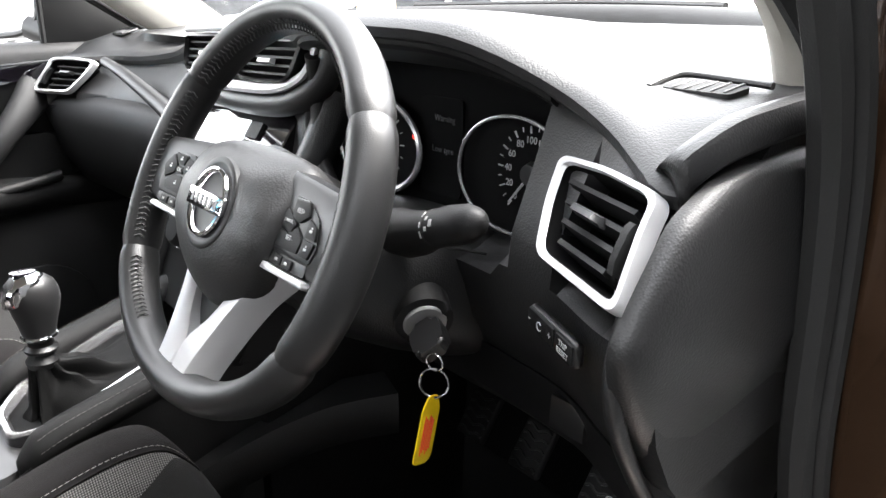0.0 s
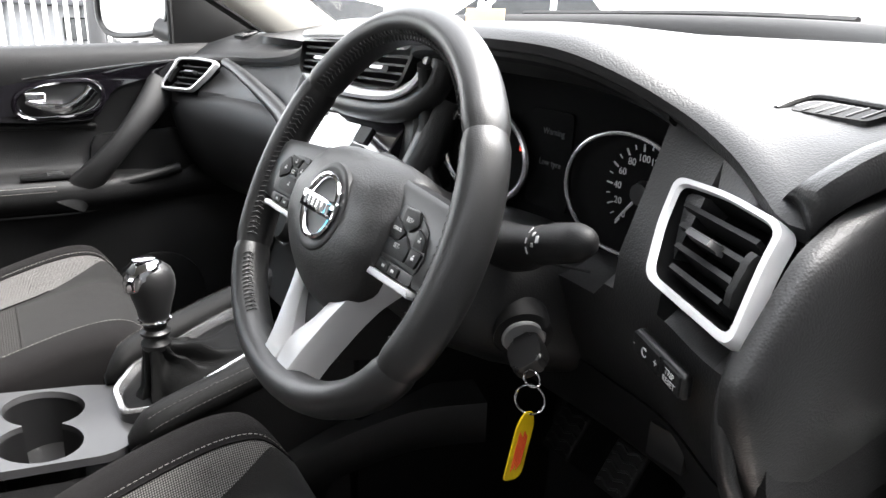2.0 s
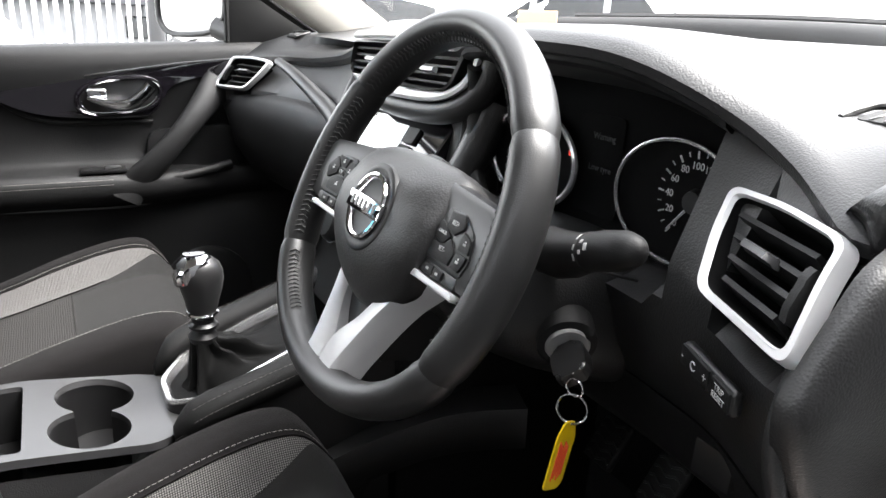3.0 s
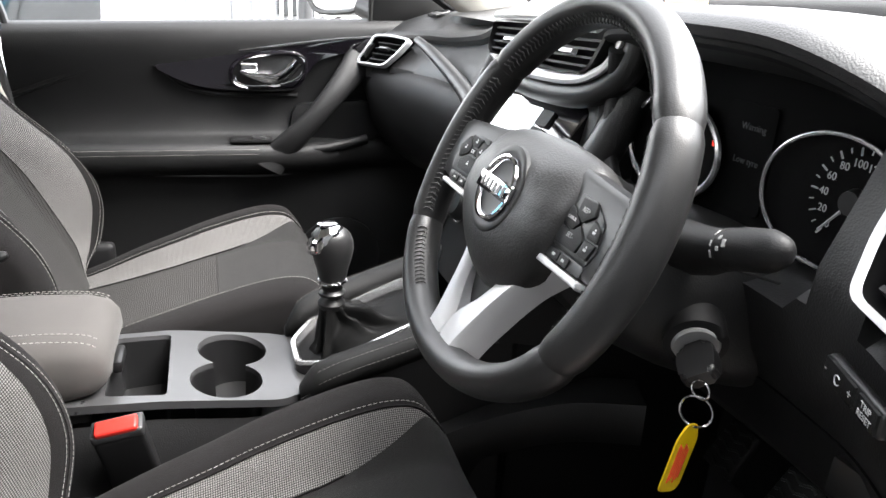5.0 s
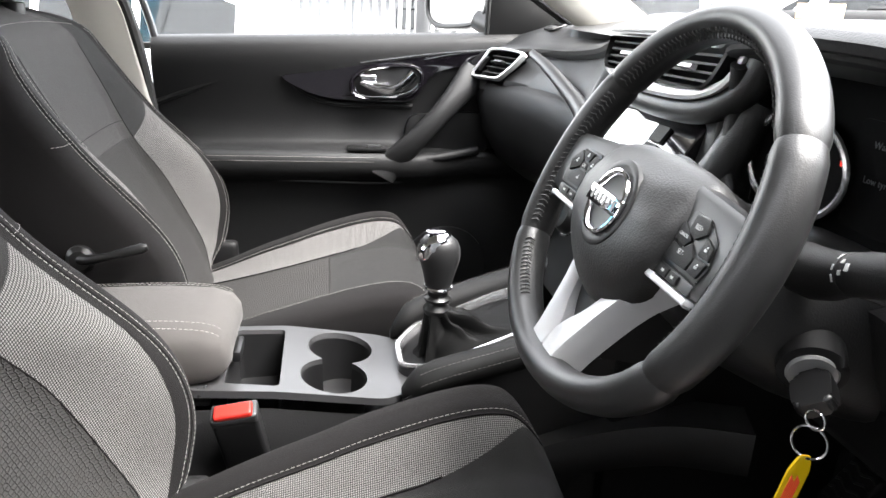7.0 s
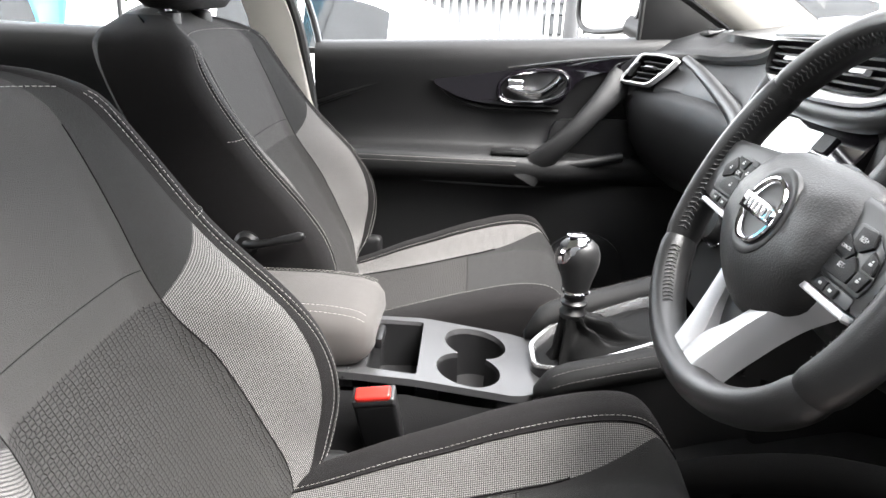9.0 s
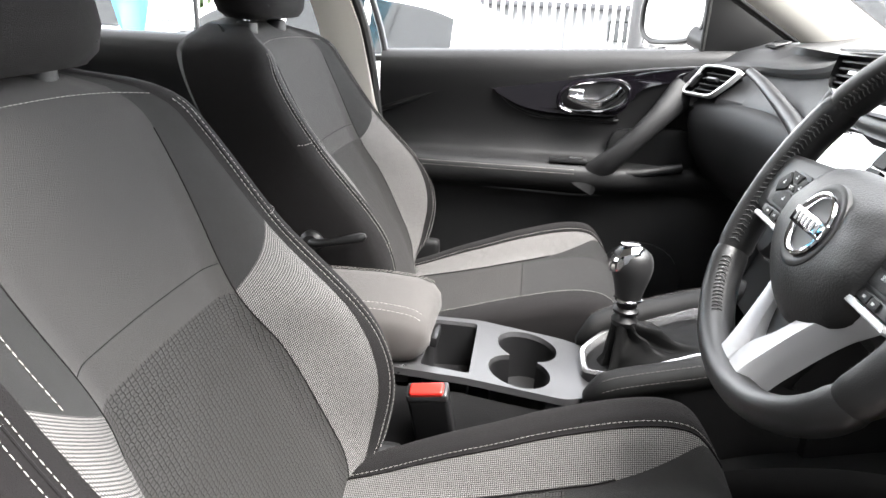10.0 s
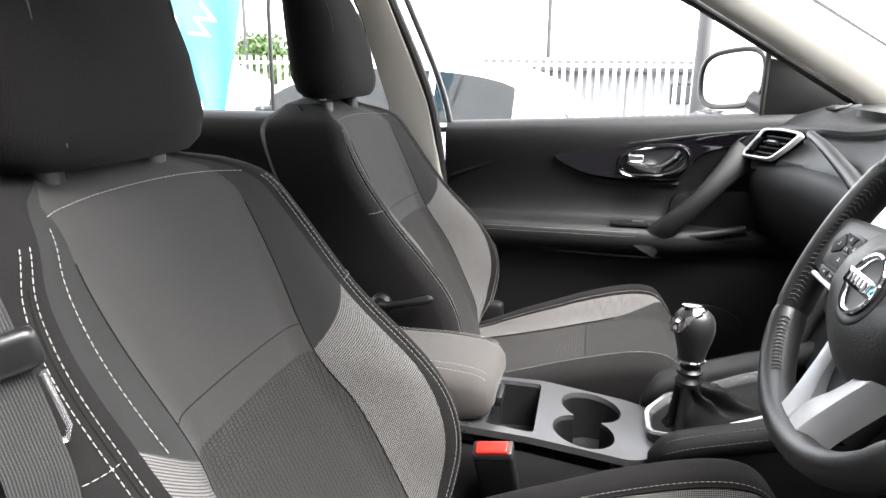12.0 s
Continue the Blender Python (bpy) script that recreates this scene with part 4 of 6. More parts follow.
def buttons(d):
    a, b = Vector((0.578, 0.136, 0.948)), Vector((0.655, 0.104, 0.945))
    ax = (b - a).normalized()
    up = Vector((0, -0.05, 1)).normalized()
    n = up.cross(ax).normalized() * (1 if up.cross(ax).y < 0 else -1)
    up = n.cross(ax) if n.cross(ax).z > 0 else ax.cross(n)
    m = Matrix((ax, up, n)).transposed().to_4x4() @ Matrix.Scale(0.8, 4)
    c = (a + b) / 2 - n * 0.004 + ax * 0.003
    part("button_surround", rbox(0, 0, 0, 0.082, 0.022, 0.010, 0.004, 3, m=Matrix.Translation(c + n * 0.003) @ m), SMOOTH, d)
    m1 = Matrix.Translation(c - ax * 0.0132 + n * 0.0065) @ m
    part("dimmer_button", rbox(0, 0, 0, 0.046, 0.018, 0.005, 0.002, 2, m=m1), PLASTIC, d)
    m2 = Matrix.Translation(c + ax * 0.0196 + n * 0.0065) @ m
    part("trip_button", rbox(0, 0, 0, 0.028, 0.018, 0.005, 0.002, 2, m=m2), PLASTIC, d)
    lift = Matrix.Translation((0, 0, 0.0027))
    writing("TRIP", m2 @ lift @ Matrix.Translation((0, 0.0036, 0)), 0.0072, WHITEINK, d)
    writing("RESET", m2 @ lift @ Matrix.Translation((0, -0.0036, 0)), 0.0072, WHITEINK, d)
    writing("-", m1 @ lift @ Matrix.Translation((-0.019, 0, 0)), 0.011, WHITEINK, d)
    writing("+", m1 @ lift @ Matrix.Translation((0.018, 0, 0)), 0.011, WHITEINK, d)
    ic = tube([Vector((0.0038 * math.cos(q), 0.0038 * math.sin(q), 0.003)) for q in (radians(k) for k in range(40, 330, 24))], 0.0006, 5)
    bmesh.ops.transform(ic, matrix=m1, verts=ic.verts)
    part("dimmer_symbol", ic, WHITEINK, d)
    part("lamp_adjuster", rbox(0.59, 0.185, 0.845, 0.035, 0.012, 0.03, 0.003, 2, m=Matrix.Identity(4)), SMOOTH, d, "headlamp level wheel")
    writing("OFF", Matrix.Translation((0.655, 0.158, 0.815)) @ Matrix.Rotation(radians(70), 4, "X"), 0.010, WHITEINK, d)


dashboard()


# ---- steering wheel ----
def steering_wheel():
    w = thing("steering_wheel", "black leather flat-bottomed steering wheel with silver lower spoke", "steering wheel")
    R = 0.1636

    def centre(a):
        """Rim centre line, angle clockwise from the top."""
        x, y = R * math.sin(a), R * math.cos(a)
        low = -0.091
        if y < low:
            y = low - (low - y) * 0.767
        return Vector((x, y + 0.0016, -0.004))

    n = 120
    pts = [centre(2 * math.pi * k / n) for k in range(n)]
    for _ in range(3):
        pts = [(pts[i - 1] + pts[i] * 2 + pts[(i + 1) % n]) / 4 for i in range(n)]
    seams = [-54, 56, 118, -117]

    def rim_ring(i, grow=1.0):
        p = pts[i % n]
        out = (p - Vector((0, 0, p.z))).normalized()
        ang = math.degrees(math.atan2(p.x, p.y))
        thumb = 1.0 + 0.10 * math.exp(-((abs(ang) - 70) / 18) ** 2)
        ring = []
        for q in (2 * math.pi * j / 18 for j in range(18)):
            ring.append(p + out * 0.0141 * math.cos(q) * grow * thumb + Vector((0, 0, 1)) * 0.0185 * math.sin(q) * grow)
        return ring

    cuts = sorted(int(round((s % 360) / 360 * n)) for s in seams)
    for a, b in zip(cuts, cuts[1:] + [cuts[0] + n]):
        rings = [rim_ring(i) for i in range(a, b + 1)]
        rings[0] = rim_ring(a, 0.9)
        rings[-1] = rim_ring(b, 0.9)
        part("rim_segment", loft(rings), LEATHER, w, "black leather rim section")
    st = bmesh.new()
    for lo, hi in ((-114, -57), (60, 114), (-51, 53), (-150, -120)):
        line, nor = [], []
        for k in range(int(hi - lo) + 1):
            a = radians(lo + k)
            f = (math.degrees(a) % 360) / 360 * n
            i = int(f) % n
            p = pts[i].lerp(pts[(i + 1) % n], f - int(f))
            out = (p - Vector((0, 0, p.z))).normalized()
            q = radians(152)
            line.append(p + out * 0.0143 * math.cos(q) + Vector((0, 0, 0.0187 * math.sin(q))))
            nor.append(out * math.cos(q) + Vector((0, 0, math.sin(q))))
        for i in range(0, len(line) - 1, 2):
            c = line[i] + nor[i] * 0.0006
            t = (line[i + 1] - line[i]).normalized()
            s = t.cross(nor[i])
            for g in (-1, 1):
                tube([c + s * 0.0048 * g - t * 0.0010, c + s * 0.0026 * g + nor[i] * 0.0010, c + t * 0.0012 - nor[i] * 0.0002], 0.0008, 5, bm=st)
    part("stitching", st, DARKTHREAD, w, "laced thread round the inner rim")

    # airbag cover: a domed pad, widest at its upper ears and drawn to a blunt point below
    half = [(0, 0.057), (0.040, 0.0562), (0.066, 0.0520), (0.0785, 0.0435), (0.0825, 0.026), (0.083, 0.003),
            (0.080, -0.017), (0.067, -0.044), (0.045, -0.064), (0.020, -0.076), (0, -0.079)]
    shield = smooth_path([(x, y, 0) for x, y in half] + [(-x, y, 0) for x, y in reversed(half[1:-1])], 4, closed=True)

    def lift(x, y):
        """How far the edge of the cover stands out: it drops away to the ears and to the foot."""
        return -0.35 * max(0, y - 0.010) - 0.28 * max(0, -0.02 - y)

    rings = []
    for s, h in ((0.90, -0.030), (0.975, -0.016), (1.0, -0.005), (0.995, 0.0), (0.975, 0.0045), (0.93, 0.0092), (0.86, 0.0130), (0.75, 0.0155), (0.62, 0.0168), (0.48, 0.0172), (0.36, 0.0172), (0.20, 0.0174), (0.05, 0.0174)):
        f = max(0.0, min(1.0, (s - 0.45) / 0.5))
        rings.append([Vector((p.x * s, -0.004 + (p.y + 0.004) * s, h + lift(p.x, p.y) * f)) for p in shield])
    part("airbag_cover", loft(rings), AIRBAG, w, "matt black grained airbag cover")
    # badge in a shallow round dish: chrome ring crossed by a bar
    n_c = 44
    dish = [[(r * math.cos(a), r * math.sin(a), z) for a in (2 * math.pi * k / n_c for k in range(n_c))] for r, z in ((0.0375, 0.0138), (0.0370, 0.0174), (0.0355, 0.0184), (0.0310, 0.0182), (0.0300, 0.0177), (0.004, 0.0176))]
    part("badge_dish", loft(dish), AIRBAG_SMOOTH, w, "smooth black dish round the badge")
    oval = [(0.0255 * math.cos(a), 0.0255 * math.sin(a), 0.0185) for a in (2 * math.pi * k / n_c for k in range(n_c))]
    part("badge_ring", tube(oval, 0.0033, 8, closed=True, flat=0.75), CHROME, w, "chrome badge ring")
    part("badge_plate", rbox(0, 0, 0.0200, 0.062, 0.0145, 0.005, 0.0018, 2), CHROME, w, "chrome bar across the badge")
    bars = bmesh.new()
    for k in range(6):
        rbox(-0.0205 + 0.0082 * k, 0, 0.0226, 0.0046, 0.0082, 0.0006, 0.0002, 1, bm=bars)
    part("badge_mark", bars, SMOOTH, w, "dark bars on the badge bar")
    part("airbag_mark", rbox(0.0, -0.0455, 0.0128, 0.015, 0.007, 0.0010, 0.0003, 1, m=Matrix.Rotation(radians(12), 4, "X")), AIRBAG_SMOOTH, w, "faint embossed mark")
    part("horn_mark", rbox(0.045, -0.006, 0.0110, 0.006, 0.005, 0.0010, 0.0003, 1, m=Matrix.Identity(4)), AIRBAG_SMOOTH, w, "faint embossed horn mark")

    # side spokes with their switch fields
    for s in (-1, 1):
        sp = bmesh.new()
        rings = []
        for t in [k / 10 for k in range(11)]:
            x = s * (0.060 + 0.094 * t)
            yt, yb = 0.046 - 0.008 * t, -0.026 + 0.006 * t
            top = -0.002 + 0.007 * t
            rings.append([(x, yt + 0.002, top - 0.014), (x, yt, top - 0.003), (x, yt - 0.005, top), (x, yb + 0.004, top), (x, yb, top - 0.003), (x, yb - 0.001, top - 0.020), (x, yt * 0.7, top - 0.026)])
        add_loft(sp, rings)
        part("side_spoke", sp, SATIN_GREY, w, "dark grey satin side spoke")
        tilt = Matrix.Translation((s * 0.060, 0, -0.002)) @ Matrix.Rotation(-s * math.atan(0.007 / 0.094), 4, "Y") @ Matrix.Translation((-s * 0.060, 0, 0))

        def plate(pts, lo, hi, name, mat, lab="", r=0.0012, edge=0.003):
            b = prism(rounded_poly([(s * x, y) for x, y in pts], edge, 3), "z", lo, hi, r, 2)
            bmesh.ops.transform(b, matrix=tilt, verts=b.verts)
            return part(name, b, mat, w, lab)

        plate([(0.086, 0.029), (0.110, 0.0285), (0.131, 0.018), (0.1375, 0.0), (0.1335, -0.012), (0.074, -0.012)], -0.004, 0.0012, "switch_field", SMOOTH, "black switch field")
        keys = [([(0.090, 0.027), (0.111, 0.0275), (0.116, 0.0185), (0.104, 0.0115), (0.092, 0.0145)], "RES+"),
                ([(0.080, 0.019), (0.0905, 0.0155), (0.102, 0.0100), (0.096, 0.0035), (0.079, 0.0050)], "CANCEL"),
                ([(0.080, 0.0032), (0.096, 0.0022), (0.104, 0.0090), (0.116, 0.0010), (0.114, -0.0085), (0.079, -0.0095)], "SET-"),
                ([(0.118, 0.0175), (0.131, 0.0130), (0.134, 0.0045), (0.118, 0.0045)], ""),
                ([(0.118, 0.0030), (0.1345, 0.0030), (0.131, -0.0085), (0.117, -0.0085)], "")]
        if s < 0:
            keys = [([(0.092, 0.026), (0.116, 0.026), (0.106, 0.0165), (0.096, 0.0165)], ""), ([(0.119, 0.0245), (0.132, 0.012), (0.126, 0.0010), (0.110, 0.0085), (0.108, 0.0150)], ""),
                    ([(0.079, 0.024), (0.090, 0.024), (0.094, 0.0150), (0.092, 0.0085), (0.078, 0.0010)], ""), ([(0.0945, 0.0150), (0.1075, 0.0150), (0.1075, 0.0085), (0.0945, 0.0085)], "OK"),
                    ([(0.080, -0.0015), (0.094, 0.0068), (0.108, 0.0068), (0.123, -0.0015), (0.118, -0.0085), (0.084, -0.0085)], "")]
        for pts, lab in keys:
            pts = [(0.0835 + (x - 0.079) * 0.94, y) for x, y in pts]
            plate(pts, 0.0, 0.0030, "switch_button", PLASTIC, r=0.0008, edge=0.0015)
            cx, cy = s * sum(p[0] for p in pts) / len(pts), sum(p[1] for p in pts) / len(pts)
            if lab:
                writing(lab, tilt @ Matrix.Translation((cx, cy, 0.0031)), 0.0050 if len(lab) < 5 else 0.0034, WHITEINK, w)
            else:
                sy = rbox(cx, cy, 0.0031, 0.0038, 0.0018, 0.0005, 0.0002, 1)
                rbox(cx + 0.0006, cy + 0.0022, 0.0031, 0.0018, 0.0014, 0.0005, 0.0002, 1, bm=sy)
                bmesh.ops.transform(sy, matrix=tilt, verts=sy.verts)
                part("switch_symbol", sy, WHITEINK, w)
        plate([(0.066, -0.0130), (0.133, -0.0130), (0.132, -0.0215), (0.066, -0.0225)], -0.004, 0.0006, "switch_field", SMOOTH, "black lower switch field")
        for x in ((0.093, 0.108) if s > 0 else (0.084, 0.100, 0.116)):
            plate([(x - 0.0068, -0.0140), (x + 0.0068, -0.0140), (x + 0.0068, -0.0210), (x - 0.0068, -0.0210)], 0.0, 0.0024, "switch_button", PLASTIC, r=0.0008, edge=0.0015)
            sy = rbox(s * x, -0.0175, 0.0026, 0.0040, 0.0020, 0.0005, 0.0002, 1)
            bmesh.ops.transform(sy, matrix=tilt, verts=sy.verts)
            part("switch_symbol", sy, WHITEINK, w)
        plate([(0.068, -0.0235), (0.136, -0.0225), (0.138, -0.0275), (0.066, -0.0290)], -0.010, 0.0030, "pad_trim", SATIN, "satin silver strip under the switches", 0.0015, 0.002)

    # lower spoke: two deep silver legs that meet in a foot
    def leg_ring(s, t):
        y = -0.024 - 0.112 * t
        xo = curve_at([0, 0.3, 0.6, 1], [0.074, 0.053, 0.039, 0.028], t)
        xi = curve_at([0, 0.3, 0.6, 0.80, 1], [0.045, 0.032, 0.016, 0.0003, 0.0003], t)
        h = -0.014 + 0.018 * t
        return [Vector((s * x, y + dy, h + dz)) for x, dy, dz in ((xi, 0.004, -0.024), (xi, 0.004, -0.002), (xi + 0.002, 0.003, 0), (xo - 0.003, 0, 0.0012), (xo, 0, -0.002), (xo + 0.004, -0.002, -0.026))]

    for s in (-1, 1):
        part("lower_spoke_leg", loft([leg_ring(s, k / 16) for k in range(17)]), SATIN, w, "satin silver spoke leg")
    # black filler plate stands in for the shade in the gap between the legs
    part("lower_spoke_shade", prism(rounded_poly([(-0.036, -0.060), (0.036, -0.060), (0.004, -0.112), (-0.004, -0.112)], 0.003), "z", -0.024, -0.013, 0.001, 1), SMOOTH, w, "black plate put in for the shade between the legs")
    part("hub_back", tube([(0, 0, -0.09), (0, 0, -0.05), (0, 0, -0.022)], [0.05, 0.056, 0.060], 28), SMOOTH, w)
    w.matrix_world = pose(0.369, 0.0, 1.0, 65.4) @ Matrix.Translation((0, 0, -0.0155))
    return w


AIRBAG = material("airbag_plastic", (0.0135, 0.0135, 0.0138), 0.50, spec=0.6, grain=0.22, grain_scale=620, grain_kind="leather", vary=0.06)
AIRBAG_SMOOTH = material("smooth_airbag_plastic", (0.011, 0.011, 0.0114), 0.5, spec=0.4, vary=0.06)
SATIN_GREY = material("dark_grey_spoke_paint", (0.042, 0.042, 0.043), 0.38, metal=0.3, vary=0.05)
steering_wheel()


LOCKMETAL = material("worn_lock_metal", (0.34, 0.34, 0.34), 0.4, metal=0.5, grain=0.4, grain_scale=900)


def steering_column():
    c = thing("steering_column", "black plastic steering column shroud with two stalks", "steering column")
    rings = []
    for y, z, wx, wz in ((0.06, 0.962, 0.055, 0.040), (0.075, 0.950, 0.083, 0.052), (0.10, 0.938, 0.101, 0.061), (0.14, 0.922, 0.110, 0.065), (0.20, 0.900, 0.115, 0.067), (0.28, 0.885, 0.115, 0.07)):
        rings.append([(0.37 + wx * math.copysign(abs(math.cos(a)) ** 0.6, math.cos(a)), y + 0.25 * wz * math.sin(a), z + wz * math.copysign(abs(math.sin(a)) ** 0.75, math.sin(a))) for a in (2 * math.pi * k / 28 for k in range(28))])
    part("shroud", loft(rings), DASH, c)
    part("shroud_seam", tube([(0.478, 0.10, 0.978), (0.49, 0.14, 0.968), (0.492, 0.18, 0.955)], 0.0012, 6), RUBBER, c)
    # wiper stalk towards the door
    st = bmesh.new()
    p = [Vector(q) for q in ((0.47, 0.105, 0.983), (0.490, 0.102, 0.986), (0.508, 0.098, 0.992), (0.524, 0.095, 0.999), (0.548, 0.0905, 1.0086), (0.567, 0.0870, 1.0150), (0.576, 0.0852, 1.0182), (0.5805, 0.0843, 1.0198), (0.582, 0.0840, 1.0204))]
    tube(p, [0.0185, 0.0182, 0.0165, 0.0137, 0.0139, 0.0130, 0.0100, 0.0062, 0.0015], 22, bm=st)
    part("wiper_stalk", st, PLASTIC, c, "rounded black wiper stalk")
    part("stalk_ring", tube([Vector((0.5275, 0.0944, 1.0005)), Vector((0.530, 0.094, 1.0016))], 0.0142, 22), RUBBER, c)
    mk = bmesh.new()
    u = (p[5] - p[3]).normalized()
    side = Vector((0.30, -0.80, 0.52))
    side = (side - u * side.dot(u)).normalized()
    v = u.cross(side)
    for k, (along, turn, ln, wd) in enumerate(((0.004, -0.5, 0.002, 0.005), (0.004, 0.1, 0.002, 0.004), (0.004, 0.6, 0.002, 0.005), (0.012, -0.2, 0.003, 0.003), (0.012, 0.35, 0.003, 0.003), (0.019, 0.1, 0.004, 0.005))):
        o = p[3] + u * along + (side * math.cos(turn) + v * math.sin(turn)) * 0.0138
        n = side * math.cos(turn) + v * math.sin(turn)
        rbox(0, 0, 0, ln, wd, 0.0012, 0.0003, 1, m=Matrix.Translation(o) @ Matrix((u, n.cross(u), n)).transposed().to_4x4(), bm=mk)
    part("stalk_symbols", mk, WHITEINK, c, "white wiper symbols")
    ls = bmesh.new()
    tube([(0.29, 0.10, 0.972), (0.255, 0.093, 0.986), (0.225, 0.087, 0.998), (0.207, 0.082, 1.004), (0.197, 0.080, 1.007), (0.193, 0.079, 1.008)], [0.016, 0.009, 0.0095, 0.011, 0.008, 0.002], 18, bm=ls)
    part("light_stalk", ls, SMOOTH, c, "black indicator stalk")
    # ignition lock
    n = Vector((0.80, -0.42, -0.28)).normalized()
    o = Vector((0.484, 0.121, 0.908))
    b = tube([o - n * 0.02, o + n * 0.002, o + n * 0.006, o + n * 0.002], [0.0245, 0.024, 0.021, 0.020], 36)
    part("lock_surround", b, PLASTIC, c, "round black lock surround")
    b = tube([o - n * 0.01, o + n * 0.0045, o + n * 0.006], [0.018, 0.018, 0.0165], 36)
    part("lock_face", b, LOCKMETAL, c, "grey metal ignition lock face")
    return c


steering_column()


def key_with_tag():
    k = thing("car_key", "black car key in the ignition with a yellow tag on rings", "key")
    n = Vector((0.80, -0.42, -0.28)).normalized()
    o = Vector((0.484, 0.121, 0.908))
    ax = Vector((0.25, 0.6, 0.55))
    ax = (ax - n * ax.dot(n)).normalized()
    sd = n.cross(ax).normalized()
    m = Matrix((ax, sd, n)).transposed().to_4x4()
    m = Matrix.Translation(o + n * 0.004) @ m
    # fob stands out of the lock edge-on and leans down
    fob = prism(rounded_poly([(-0.012, 0.002), (0.012, 0.002), (0.0145, 0.016), (0.013, 0.035), (-0.013, 0.035), (-0.0145, 0.016)], 0.006), "y", -0.0065, 0.0065, 0.004, 3)
    bmesh.ops.transform(fob, matrix=m @ Matrix.Rotation(radians(0), 4, "X"), verts=fob.verts)
    part("fob", fob, SMOOTH, k, "black plastic key fob")
    bd = tube([(0.006 * math.cos(a), -0.007, 0.017 + 0.006 * math.sin(a)) for a in (2 * math.pi * q / 20 for q in range(20))], 0.001, 6, closed=True)
    rbox(0, -0.007, 0.017, 0.016, 0.001, 0.003, 0.0004, 1, bm=bd)
    bmesh.ops.transform(bd, matrix=m, verts=bd.verts)
    part("fob_badge", bd, CHROME, k, "small chrome badge")
    e = m @ Vector((0.003, 0, 0.035))
    down = Vector((0, 0, -1))
    r1c = e + Vector((0.002, -0.004, -0.007))
    part("small_ring", tube([r1c + Vector((0.007 * math.cos(a), 0.002 * math.cos(a), 0.007 * math.sin(a))) for a in (2 * math.pi * q / 24 for q in range(24))], 0.0009, 6, closed=True), CHROME, k, "small steel ring")
    r2c = r1c + Vector((0.0, 0, -0.018))
    part("key_ring", tube([r2c + Vector((0.0115 * math.cos(a) * 0.8, 0.0115 * math.cos(a) * 0.6, 0.0125 * math.sin(a))) for a in (2 * math.pi * q / 36 for q in range(36))], 0.0009, 6, closed=True), CHROME, k, "steel split ring")
    t = r2c + Vector((0, 0, -0.0105))
    tag = prism(rounded_poly([(-0.006, 0.0), (0.006, 0.0), (0.0115, -0.012), (0.0115, -0.052), (0.006, -0.056), (-0.0115, -0.055), (-0.0115, -0.012)], 0.003), "y", -0.0008, 0.0008, 0.0004, 1)
    turn = Matrix.Translation(t) @ Matrix.Rotation(radians(104), 4, "Z") @ Matrix.Rotation(radians(16), 4, "Y")
    bmesh.ops.transform(tag, matrix=turn, verts=tag.verts)
    part("yellow_tag", tag, YELLOW, k, "bright yellow plastic tag")
    bars = bmesh.new()
    for q in range(6):
        rbox(-0.006 + 0.0022 * q, -0.0011, -0.032, 0.0009, 0.0006, 0.032 - 0.004 * (q % 3), 0.0, 1, bm=bars)
    bmesh.ops.transform(bars, matrix=turn, verts=bars.verts)
    part("tag_print", bars, TAGRED, k, "red printed bars")


key_with_tag()


def pedals():
    for x, y, z, wd, nm in ((0.33, 0.46, 0.56, 0.055, "brake_pedal"), (0.44, 0.48, 0.555, 0.05, "throttle_pedal"), (0.22, 0.46, 0.56, 0.055, "clutch_pedal")):
        p = thing(nm, "worn black rubber pedal with wavy ribs", "pedal", "pedals")
        m = Matrix.Translation((x, y, z)) @ Matrix.Rotation(radians(55), 4, "X")
        part("pad", rbox(0, 0, 0, wd, 0.075, 0.014, 0.006, 3, m=m), RUBBER, p)
        for k in range(5):
            yy = -0.028 + 0.014 * k
            ln = [m @ Vector((wd * (-0.42 + 0.84 * j / 8), yy + 0.003 * math.sin(j * 1.2), 0.0075)) for j in range(9)]
            part("rib", tube(ln, 0.0022, 5), SATIN_GREY, p, "scuffed rib")
        part("arm", tube([m @ Vector((0, 0.0, -0.008)), (x, y + 0.07, z + 0.12), (x, 0.62, z + 0.25)], 0.008, 8), SMOOTH, p)


pedals()


